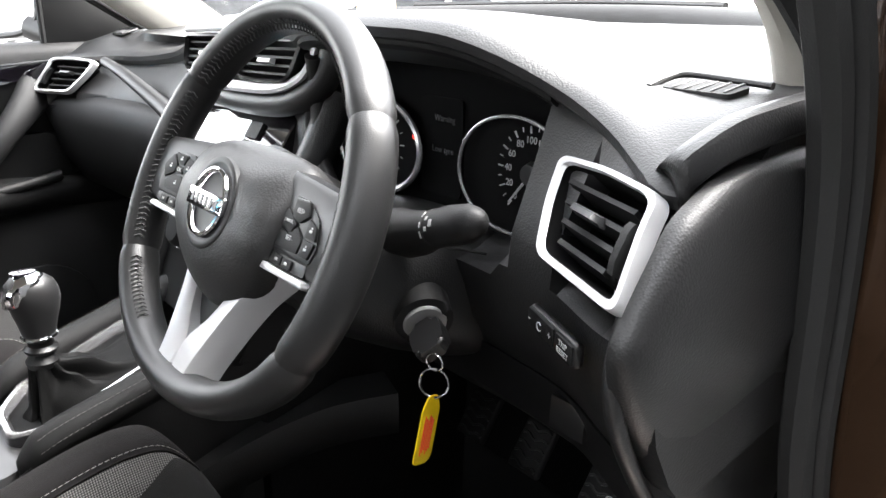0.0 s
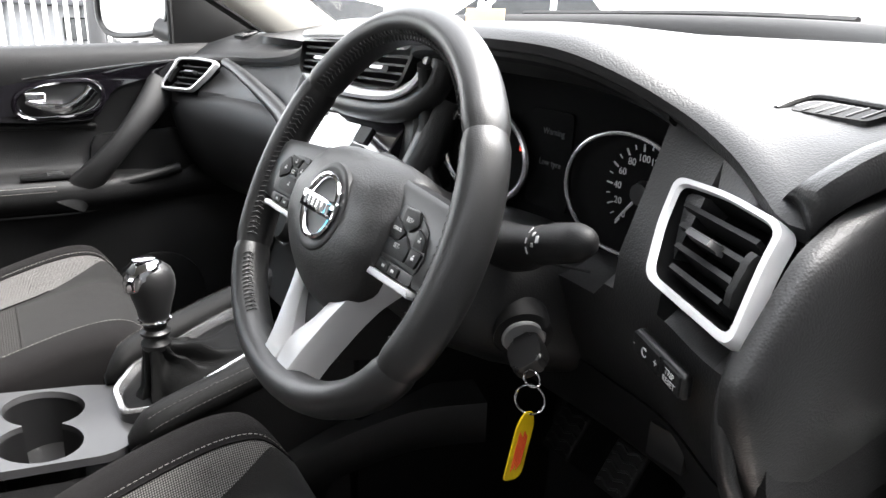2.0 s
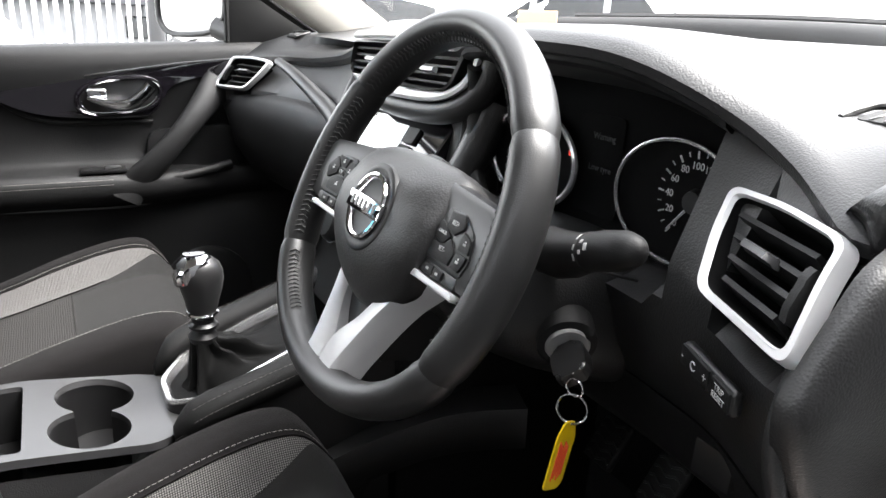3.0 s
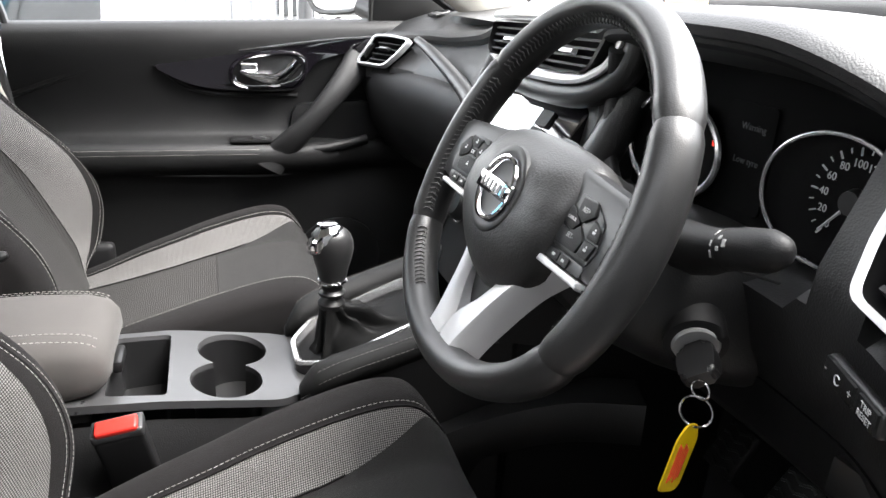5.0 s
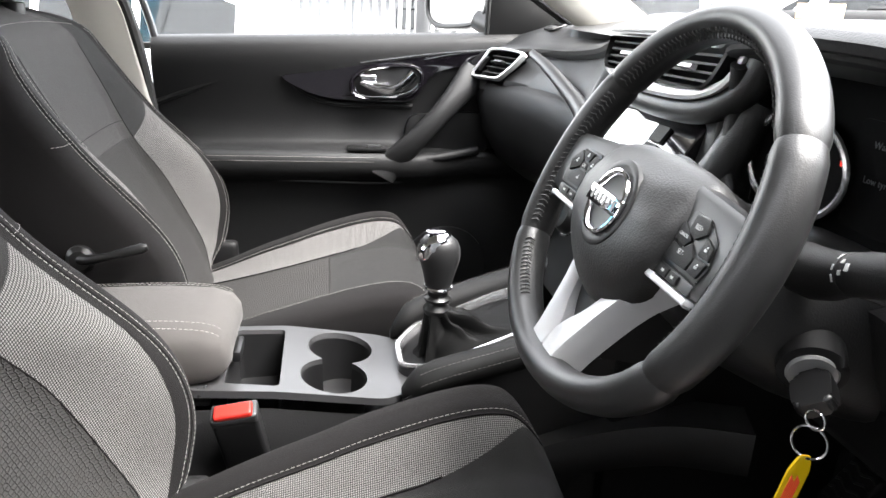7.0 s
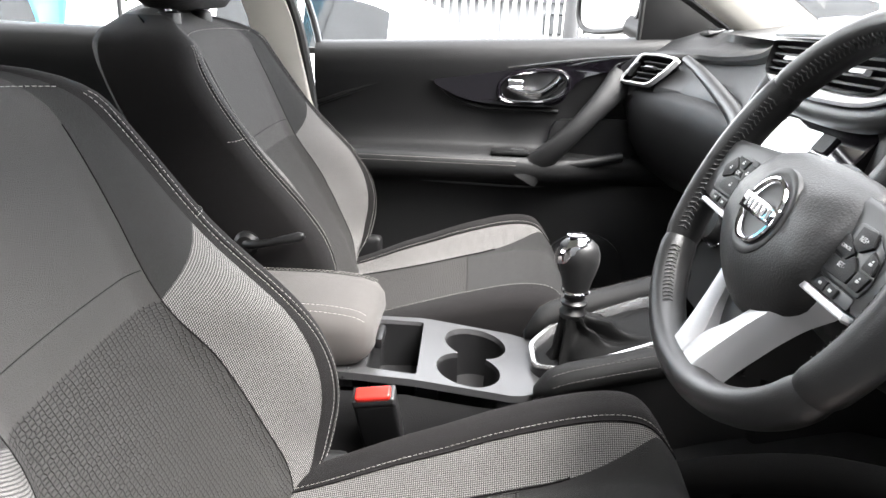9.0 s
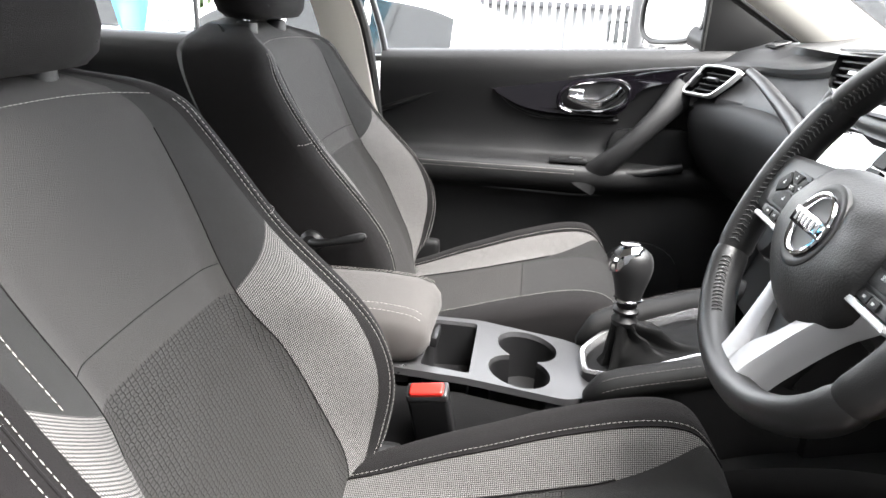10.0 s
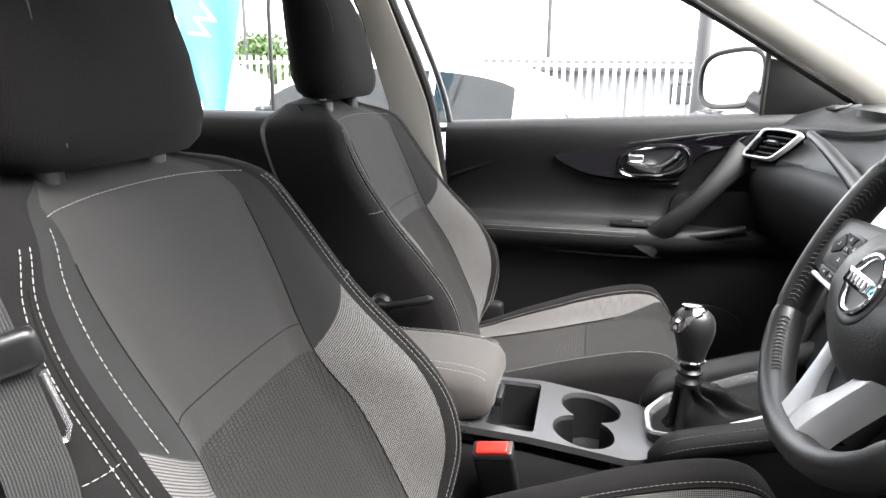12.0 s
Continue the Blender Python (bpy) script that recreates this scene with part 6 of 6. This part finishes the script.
    add_loft(b, [[p + Vector((0.010, 0, 0.03)), p + Vector((0.018, -0.005, 0.0)), p + Vector((0.012, 0, -0.028)), p + Vector((-0.05, 0.02, -0.03)), p + Vector((-0.05, 0.02, 0.03))] for p in sw])
    part("lower_sweep", b, DASH, c, "grained lower console edge")
    part("front_fill", prism([(-0.15, 0.36), (0.15, 0.36), (0.15, 0.75), (-0.15, 0.75)], "y", 0.14, 0.5, 0.01), PLASTIC, c)
    return c


GAITER_CLOTH = material("padded_black_vinyl", (0.007, 0.007, 0.007), 0.62, spec=0.25, grain=0.3, grain_scale=900)
DARKTHREAD2 = material("grey_thread", (0.11, 0.105, 0.10), 0.8)
console()


def gear_lever():
    g = thing("gear_lever", "black gear lever with chrome-topped knob and leather gaiter", "gear lever")
    def bz(y):
        return 0.664 + (y + 0.115) * 0.40
    # pleated gaiter from the bezel up to the collar
    rings = []
    top_c = Vector((-0.006, -0.072, 0.735))
    m = 72
    random.seed(4)
    ph = [random.uniform(0, 6.28) for _ in range(5)]
    for k in range(23):
        t = k / 22
        ring = []
        for j in range(m):
            a = 2 * math.pi * j / m
            bx = -0.010 + 0.066 * math.copysign(abs(math.cos(a)) ** 0.55, math.cos(a))
            by = -0.027 + 0.088 * math.copysign(abs(math.sin(a)) ** 0.55, math.sin(a))
            base = Vector((bx, by, bz(by) - 0.010))
            e = Vector((0.0165 * math.cos(a), 0.0165 * math.sin(a), 0)) + top_c
            s_ = 0.75 * (1 - (1 - t) ** 3.2) + 0.25 * t
            p = base.lerp(e, s_)
            p.z = base.z + (e.z - base.z) * t ** 3.0 - 0.010 * math.sin(math.pi * min(1.0, t * 2.2)) * (t < 0.4545)
            fold = math.sin(a * 4 + ph[0] + 2.2 * t) * 0.5 + 0.5 * math.sin(a * 7 + ph[1] - 3 * t) + 0.35 * math.sin(a * 11 + ph[2])
            out = Vector((math.cos(a), math.sin(a), 0.6))
            ring.append(p + out * fold * 0.0095 * math.sin(math.pi * t) ** 0.8)
        rings.append(ring)
    part("gaiter", loft(rings), GAITER, g, "soft creased black leather gaiter")
    ax = Vector((0.0, 0.02, 1)).normalized()
    part("collar", tube([top_c + ax * h for h in (-0.008, 0.0, 0.004, 0.009, 0.012, 0.016, 0.02, 0.026)], [0.017, 0.019, 0.016, 0.013, 0.018, 0.019, 0.014, 0.0145], 24), SMOOTH, g, "ribbed black collar")
    part("knob_ring", tube([top_c + ax * h for h in (0.030, 0.0325, 0.0345)], [0.019, 0.0205, 0.019], 28), CHROME, g, "thin chrome ring")
    k0 = top_c + ax * 0.034
    rings = []
    for h, wx, wy, yo in ((0.0, 0.018, 0.018, 0), (0.006, 0.0195, 0.0195, 0), (0.016, 0.021, 0.0215, 0), (0.030, 0.0235, 0.0255, 0.0), (0.045, 0.0255, 0.029, -0.001), (0.056, 0.025, 0.029, -0.002), (0.066, 0.022, 0.026, -0.003), (0.073, 0.016, 0.019, -0.004), (0.0765, 0.006, 0.008, -0.004)):
        rings.append([k0 + ax * h + Vector((wx * math.cos(a), wy * math.sin(a) + yo, 0)) for a in (2 * math.pi * j / 28 for j in range(28))])
    part("knob", loft(rings), LEATHER, g, "black leather gear knob")
    cap = []
    for s_, h in ((1.06, 0.050), (1.12, 0.060), (1.0, 0.0705), (0.68, 0.0775), (0.2, 0.080)):
        cap.append([k0 + ax * h + Vector((0.0215 * s_ * math.cos(a) - 0.001, 0.0245 * s_ * math.sin(a) - 0.008, -0.010 * (math.sin(a) < 0) * abs(math.sin(a)) * s_)) for a in (2 * math.pi * j / 28 for j in range(28))])
    part("knob_cap", loft(cap), CHROME, g, "polished cap with gear pattern")
    part("cap_inlay", loft([[k0 + ax * h + Vector((0.012 * q * math.cos(a) - 0.001, 0.014 * q * math.sin(a) - 0.008, 0)) for a in (2 * math.pi * j / 24 for j in range(24))] for h, q in ((0.0775, 1.0), (0.0802, 0.95), (0.0808, 0.5))]), GLOSS, g, "gloss black pattern plate")


gear_lever()


def armrest():
    a = thing("armrest", "grey-brown cloth armrest lid with pale twin stitching", "armrest")
    rings = []
    for y, w, zt, zb in ((-0.70, 0.085, 0.745, 0.665), (-0.55, 0.088, 0.752, 0.662), (-0.42, 0.088, 0.754, 0.660), (-0.36, 0.086, 0.750, 0.662), (-0.335, 0.082, 0.742, 0.668), (-0.325, 0.074, 0.730, 0.676), (-0.322, 0.06, 0.715, 0.69)):
        ring = []
        for k in range(28):
            q = 2 * math.pi * k / 28
            ring.append((w * math.copysign(abs(math.cos(q)) ** 0.45, math.cos(q)), y, (zt + zb) / 2 + (zt - zb) / 2 * math.copysign(abs(math.sin(q)) ** 0.6, math.sin(q))))
        rings.append(ring)
    rings = [[(x, y - 0.022 - 0.5 * max(0, 0.70 - z) * (y > -0.40), z) for x, y, z in r] for r in rings]
    part("lid", loft(rings), ARM, a)
    st = bmesh.new()
    for x in (-0.072, -0.058, 0.058, 0.072):
        ln = [(x, y - 0.022, z) for y, z in ((-0.69, 0.7445), (-0.55, 0.7515), (-0.42, 0.7535), (-0.37, 0.7508), (-0.345, 0.746), (-0.332, 0.738))]
        if abs(x) > 0.06:
            ln = [(p[0], p[1], p[2] - 0.0035) for p in ln]
        pts = smooth_path(ln, 6)
        stitches(pts, [(0, 0, 1)] * len(pts), bm=st)
    part("stitching", st, THREAD, a, "pale twin stitching")
    part("lid_base", rbox(0, -0.56, 0.655, 0.17, 0.38, 0.02, 0.006, 2), SMOOTH, a, "black lid frame")
    part("latch", rbox(0.0, -0.345, 0.682, 0.05, 0.012, 0.016, 0.004, 2), SMOOTH, a, "black finger latch")


armrest()


def belt_buckle():
    b = thing("belt_buckle", "black seat belt buckle with a red release button", "buckle")
    m = Matrix.Translation((0.122, -0.335, 0.648)) @ Matrix.Rotation(radians(8), 4, "X") @ Matrix.Rotation(radians(14), 4, "Y")
    part("casing", rbox(0, 0, -0.042, 0.026, 0.055, 0.10, 0.006, 3, m=m), SMOOTH, b)
    part("button_frame", rbox(0, 0, 0.012, 0.027, 0.056, 0.014, 0.004, 3, m=m), SATIN_GREY, b, "grey frame of the button")
    part("release_button", rbox(0.003, 0, 0.019, 0.021, 0.046, 0.010, 0.004, 3, m=m), RED, b, "bright red release button")
    part("strap", rbox(0, 0, -0.13, 0.008, 0.03, 0.10, 0.002, 1, m=m), RUBBER, b, "black strap")
    part("strap_label", rbox(0.0045, 0, -0.125, 0.001, 0.022, 0.028, 0.0003, 1, m=m), CLOTH, b, "small sewn label")


belt_buckle()


# ---- outside the windows ----
WHITEPAINT = material("white_car_paint", (0.8, 0.8, 0.8), 0.25, coat=0.8, vary=0.03)
REDPAINT = material("red_car_paint", (0.45, 0.04, 0.03), 0.25, coat=0.8, vary=0.04)
TINT = material("tinted_car_glass", (0.02, 0.022, 0.022), 0.05, coat=1.0)
TYRE = material("tyre_rubber", (0.02, 0.02, 0.02), 0.8)
STEEL = material("white_painted_steel", (0.7, 0.7, 0.7), 0.5, vary=0.05)


def parked_car(label, paint, at, turn, length=4.3, width=1.8, height=1.5):
    """A hatchback: bonnet, cabin and rear, glass, wheels, lamps and mirrors."""
    c = thing("parked_car", label, "car", "parked cars")
    L, W, Hh = length, width / 2, height
    prof = [(-0.5, 0.30, 0.75), (-0.49, 0.28, 0.88), (-0.46, 0.26, 0.95), (-0.36, 0.24, 0.97), (-0.2, 0.22, 0.97), (0.0, 0.22, 0.96), (0.16, 0.22, 0.95), (0.28, 0.22, 0.92), (0.40, 0.24, 0.84), (0.47, 0.27, 0.72), (0.5, 0.32, 0.60)]
    rings = []
    for s, lo, hi in prof:
        w = W * (1 - 0.9 * max(0, abs(s) - 0.38) ** 1.6)
        rings.append([(s * L, x, z) for x, z in ((-w * 0.92, lo), (-w, lo + 0.12), (-w, hi - 0.16), (-w * 0.95, hi - 0.03), (-w * 0.8, hi + 0.01), (w * 0.8, hi + 0.01), (w * 0.95, hi - 0.03), (w, hi - 0.16), (w, lo + 0.12), (w * 0.92, lo))])
    part("body", loft(rings), paint, c)
    cab = [(-0.47, 0.97, 0.90), (-0.40, 1.28, 0.80), (-0.30, 1.44, 0.72), (-0.12, Hh, 0.70), (0.03, Hh - 0.03, 0.70), (0.15, 1.30, 0.76), (0.29, 0.95, 0.86)]
    rings = []
    for s, z, k in cab:
        rings.append([(s * L, -W * 0.93, 0.90), (s * L, -W * k, z - 0.07 * (z > 1)), (s * L, -W * k * 0.85, z), (s * L, W * k * 0.85, z), (s * L, W * k, z - 0.07 * (z > 1)), (s * L, W * 0.93, 0.90)])
    part("cabin", loft(rings), paint, c)
    for sy in (-1, 1):
        for a, b in ((-0.36, -0.20), (-0.185, -0.03), (-0.015, 0.17)):
            def side(s, f):
                top = curve_at([q[0] for q in cab], [q[1] for q in cab], s) - 0.10
                k = curve_at([q[0] for q in cab], [q[2] for q in cab], s)
                z = 0.98 + (max(1.0, top) - 0.98) * f
                y = W * (0.935 + (k - 0.935) * min(1, (z - 0.90) / max(0.05, top + 0.03 - 0.90)))
                return Vector((s * L, sy * (y + 0.012), z))
            bm = bmesh.new()
            n = 6
            lo = [bm.verts.new(side(a + (b - a) * i / n, 0)) for i in range(n + 1)]
            hi = [bm.verts.new(side(a + (b - a) * i / n, 1)) for i in range(n + 1)]
            for i in range(n):
                bm.faces.new((lo[i], lo[i + 1], hi[i + 1], hi[i]))
            bmesh.ops.solidify(bm, geom=bm.faces[:], thickness=0.01)
            part("side_window", bm, TINT, c, "dark reflecting side window")
        m = bmesh.new()
        rbox(0.145 * L, sy * (W + 0.10), 1.02, 0.10, 0.18, 0.13, 0.04, 3, bm=m)
        part("wing_mirror", m, SMOOTH, c, "dark wing mirror")
        for s in (-0.30, 0.31):
            wh = bmesh.new()
            tube([(s * L, sy * (W - 0.2), 0.32), (s * L, sy * (W - 0.005), 0.32)], 0.32, 28, bm=wh)
            t = part("wheel", wh, TYRE, c, "black tyre")
            rm = tube([(s * L, sy * (W - 0.02), 0.32), (s * L, sy * (W + 0.006), 0.32)], [0.21, 0.2], 20)
            part("rim", rm, SATIN, t, "silver wheel rim")
        part("door_handle", rbox(-0.15 * L, sy * (W + 0.012), 0.86, 0.18, 0.03, 0.03, 0.01, 2), paint, c)
        part("headlamp", rbox(0.455 * L, sy * W * 0.72, 0.70, 0.16, 0.34, 0.13, 0.04, 3), SATIN, c, "clear headlamp")
        part("tail_lamp", rbox(-0.47 * L, sy * W * 0.80, 0.86, 0.14, 0.26, 0.15, 0.04, 3), RED, c, "red tail lamp")
    for s0, s1, z0, z1, k0, k1 in ((0.275, 0.05, 0.99, Hh - 0.08, 0.72, 0.60), (-0.455, -0.33, 1.03, 1.38, 0.72, 0.6)):
        bm = bmesh.new()
        o = 0.02 if s0 > 0 else -0.02
        q = [(s0 * L + o, -W * k0, z0 + 0.02), (s0 * L + o, W * k0, z0 + 0.02), (s1 * L + o, W * k1, z1 + 0.03), (s1 * L + o, -W * k1, z1 + 0.03)]
        bm.faces.new([bm.verts.new(p) for p in q])
        bmesh.ops.solidify(bm, geom=bm.faces[:], thickness=0.01)
        part("windscreen" if s0 > 0 else "rear_window", bm, TINT, c, "dark reflecting glass", smooth=False)
    part("grille", rbox(0.495 * L, 0, 0.52, 0.05, 0.9, 0.16, 0.03, 2), SMOOTH, c, "dark grille")
    c.matrix_world = pose(*at, 0, 0, turn)
    return c


parked_car("white hatchback parked beyond the passenger door", WHITEPAINT, (-5.6, -2.3, LOW), -98)
parked_car("white car parked behind the hatchback, nose towards it", WHITEPAINT, (-4.7, 1.65, LOW), -97, 4.4, 1.8, 1.62)
parked_car("pale silver car parked by the white fence", material("silver_car_paint", (0.55, 0.56, 0.58), 0.3, metal=0.3, coat=0.8), (-7.4, -6.4, LOW), -88)
parked_car("red car parked ahead of the windscreen", REDPAINT, (-1.5, 9.2, LOW), 178, 4.3, 1.8, 1.62)
parked_car("white car parked ahead across the lane", WHITEPAINT, (-5.6, 5.7, LOW), 45, 4.7, 1.9, 1.95)


def fence():
    f = thing("palisade_fence", "white steel palisade fence of upright pales", "fence")
    pale = bmesh.new()
    add_loft(pale, [[(-0.006, -0.028, z), (0.0, 0, z), (-0.006, 0.028, z), (-0.012, 0.028, z), (-0.006, 0, z), (-0.012, -0.028, z)] for z in (-0.2, 1.33)] )
    first = part("pale", pale, STEEL, f, smooth=False)
    first.matrix_basis = pose(-10.4, -10.0, 0)
    for k in range(1, 150):
        o = first.copy()
        scene.collection.objects.link(o)
        o.matrix_basis = pose(-10.4, -10.0 + 0.13 * k, 0)
    for z in (0.1, 1.22):
        part("rail", rbox(-10.44, -0.3, z, 0.04, 19.6, 0.05, 0.004, 1), STEEL, f)
    for k in range(7):
        part("post", rbox(-10.46, -10.0 + 3.25 * k, 0.54, 0.06, 0.06, 1.58, 0.006, 1), STEEL, f)


fence()


def feather_flag():
    f = thing("feather_flag", "pale blue feather flag with white lettering on a pole", "flag")
    cloth = material("pale_blue_flag_cloth", (0.16, 0.50, 0.66), 0.8, vary=0.06)
    rings = []
    for k in range(30):
        t = k / 29
        z = 0.84 + 2.5 * t
        right = -2.63 + 0.72 * t - 0.45 * t * t
        w = (0.15 + 0.45 * min(1.0, t * 2.6)) * (1 - 0.75 * max(0, t - 0.7) / 0.3)
        rings.append([(-3.3 + 0.04 * math.sin(5 * t + 7 * u), right - w * (1 - u), z) for u in [j / 10 for j in range(11)]])
    bm = loft(rings, closed=False, cap=False)
    bmesh.ops.solidify(bm, geom=bm.faces[:], thickness=0.004)
    part("flag_cloth", bm, cloth, f, "pale blue cloth")
    part("pole", tube([(-3.32, -2.30, LOW), (-3.32, -2.30, 1.5), (-3.32, -2.2, 3.4)], [0.016, 0.014, 0.008], 10), SMOOTH, f, "dark flag pole")
    mm = Matrix.Translation((-3.235, -2.70, 1.42)) @ Matrix.Rotation(radians(90), 4, "Z") @ Matrix.Rotation(radians(90), 4, "X") @ Matrix.Rotation(radians(62), 4, "Z")
    writing("W", mm, 0.22, WHITEINK, f, "flag_lettering", 0.004)
    part("foot", rbox(-3.32, -2.30, LOW + 0.03, 0.5, 0.5, 0.06, 0.01, 2), SMOOTH, f, "flag foot plate")


feather_flag()


def lamp_posts():
    for x, y, h, r in ((-11.5, -1.1, 6.0, 0.035), (-7.2, 0.85, 4.0, 0.075), (-11.8, -6.9, 4.5, 0.035)):
        p = thing("lamp_post", "slim dark steel lamp post beyond the fence", "lamp post", "lamp posts")
        part("column", tube([(x, y, LOW), (x, y, h * 0.5), (x, y, h)], [r * 1.2, r, r * 0.8], 12), SATIN_GREY, p)
        part("lamp_head", rbox(x + 0.3, y, h, 0.7, 0.16, 0.08, 0.03, 2), SATIN_GREY, p, "flat lamp head")


lamp_posts()


def building():
    b = thing("industrial_building", "long low grey shed with pale ribbed cladding and windows", "building")
    clad = material("grey_cladding", (0.22, 0.225, 0.23), 0.6, vary=0.08, vary_scale=2)
    roof = material("dark_roof_band", (0.05, 0.05, 0.055), 0.6)
    part("wall", rbox(-17.0, 0, 0.42, 6, 44, 1.36, 0.02, 1), clad, b)
    part("roof", rbox(-16.9, 0, 1.22, 6.6, 44.6, 0.24, 0.05, 2), roof, b, "dark roof edge")
    rib = bmesh.new()
    for k in range(110):
        rbox(-13.98, -21.6 + 0.4 * k, 0.42, 0.05, 0.12, 1.36, 0.0, 1, bm=rib)
    tagged(part("cladding_ribs", rib, clad, b, smooth=False), kind="stuff")
    for k in range(10):
        part("window", rbox(-13.95, -18 + 4 * k, 0.7, 0.08, 1.6, 0.4, 0.02, 1), TINT, b, "dark window")


building()


def tree(x, y, h, seed):
    t = thing("tree", "small leafy green tree beyond the fence", "tree", "trees")
    rnd = random.Random(seed)
    bark = material("bark", (0.10, 0.075, 0.055), 0.9, grain=0.5, grain_scale=40)
    leafm = material("leaf_green", (0.05, 0.09, 0.025), 0.7, vary=0.4, vary_scale=3)
    part("trunk", tube([(x, y, LOW), (x + 0.05, y, h * 0.3), (x - 0.05, y + 0.1, h * 0.6)], [0.12, 0.09, 0.04], 10), bark, t)
    for k in range(5):
        a = rnd.uniform(0, 6.28)
        part("limb", tube([(x, y, h * (0.28 + 0.06 * k)), (x + math.cos(a) * 0.5, y + math.sin(a) * 0.5, h * (0.5 + 0.06 * k)), (x + math.cos(a) * 0.9, y + math.sin(a) * 0.9, h * (0.6 + 0.06 * k))], [0.05, 0.03, 0.01], 6), bark, t)
    verts, faces = [], []
    for k in range(2600):
        d = Vector((rnd.gauss(0, 1), rnd.gauss(0, 1), rnd.gauss(0, 1))).normalized() * rnd.uniform(0.3, 1.0) ** 0.5
        c = Vector((x, y, h * 0.68)) + Vector((d.x * h * 0.33, d.y * h * 0.33, d.z * h * 0.32)) * (1 + 0.25 * math.sin(d.x * 7 + d.z * 5))
        r = Euler((rnd.uniform(0, 6), rnd.uniform(0, 6), rnd.uniform(0, 6))).to_matrix()
        i = len(verts)
        for q in ((-0.06, 0, 0), (0, 0.035, 0.01), (0.07, 0, 0), (0, -0.035, 0.01)):
            verts.append(tuple(c + r @ Vector(q)))
        faces.append((i, i + 1, i + 2, i + 3))
    me = bpy.data.meshes.new("crown")
    me.from_pydata(verts, [], faces)
    me.materials.append(leafm)
    o = new("crown", me)
    o.parent = t
    tagged(o, "many small green leaves", kind="stuff")


tree(-12.4, -6.9, 1.75, 3)


# ---- seat belt by the driver's seat ----
def seat_belt():
    b = thing("seat_belt", "black woven seat belt with a steel tongue beside the driver seat", "seat belt")
    web = two_tone("belt_webbing", (0.012, 0.012, 0.012), (0.05, 0.05, 0.05), 420, kind="weave")
    pts = smooth_path([(0.675, -0.67, 1.35), (0.670, -0.617, 1.15), (0.666, -0.582, 1.05), (0.664, -0.567, 1.0), (0.662, -0.553, 0.95), (0.662, -0.543, 0.90), (0.664, -0.535, 0.75), (0.67, -0.51, 0.50)], 8)
    bm = bmesh.new()
    uvl = bm.loops.layers.uv.new("UVMap")
    rows = []
    for i, p in enumerate(pts):
        s = Vector((-0.707, 0.707, 0))
        n = Vector((0.707, 0.707, 0))
        rows.append([bm.verts.new(p + s * a + n * c) for a, c in ((-0.019, -0.0007), (0.019, -0.0007), (0.019, 0.0007), (-0.019, 0.0007))])
    for i in range(len(rows) - 1):
        for j in range(4):
            k = (j + 1) % 4
            f = bm.faces.new((rows[i][j], rows[i][k], rows[i + 1][k], rows[i + 1][j]))
            for l, uv in zip(f.loops, ((j * 0.046, i * 0.02), (j * 0.046 + 0.046, i * 0.02), (j * 0.046 + 0.046, i * 0.02 + 0.02), (j * 0.046, i * 0.02 + 0.02))):
                l[uvl].uv = uv
    part("webbing", bm, web, b, "black woven webbing")
    c = Vector((0.662, -0.560, 0.995))
    m = Matrix.Translation(c) @ Matrix(((-0.707, 0, 0.707, 0), (0.707, 0, 0.707, 0), (0, 1, 0, 0), (0, 0, 0, 1))) @ Matrix.Rotation(radians(12), 4, "Z")
    part("tongue_grip", rbox(0, 0.008, 0, 0.046, 0.026, 0.014, 0.0065, 3, m=m), SMOOTH, b, "black plastic grip")
    loop = tube([m @ Vector(q) for q in ((-0.018, -0.01, 0), (-0.020, -0.05, 0), (-0.016, -0.058, 0), (0.016, -0.058, 0), (0.020, -0.05, 0), (0.018, -0.01, 0))], 0.0042, 8, flat=0.5)
    part("steel_tongue", loop, CHROME_SATIN, b, "bright steel tongue")


seat_belt()


# ---- small things at the foot of the windscreen ----
def cowl_things():
    p = thing("windscreen_sticker", "small orange and white sticker low on the windscreen", "sticker")
    part("paper", rbox(-0.33, 0.66, 1.158, 0.13, 0.004, 0.028, 0.001, 1), material("orange_paper", (0.72, 0.52, 0.32), 0.7), p)
    w = thing("wiper_blade", "black wiper blade lying at the foot of the windscreen", "wiper")
    part("cowl", tube(smooth_path([(-0.60, 0.66, 1.125), (-0.3, 0.84, 1.14), (0.0, 0.90, 1.145), (0.3, 0.84, 1.14), (0.60, 0.66, 1.125)], 6), 0.03, 10), RUBBER, w, "black scuttle panel")
    part("blade", tube(smooth_path([(-0.45, 0.86, 1.168), (0.0, 0.92, 1.176), (0.30, 0.88, 1.170)], 6), 0.008, 6), RUBBER, w)
    part("arm", tube([(0.30, 0.95, 1.13), (0.1, 0.93, 1.17)], 0.008, 6), SMOOTH, w)


cowl_things()
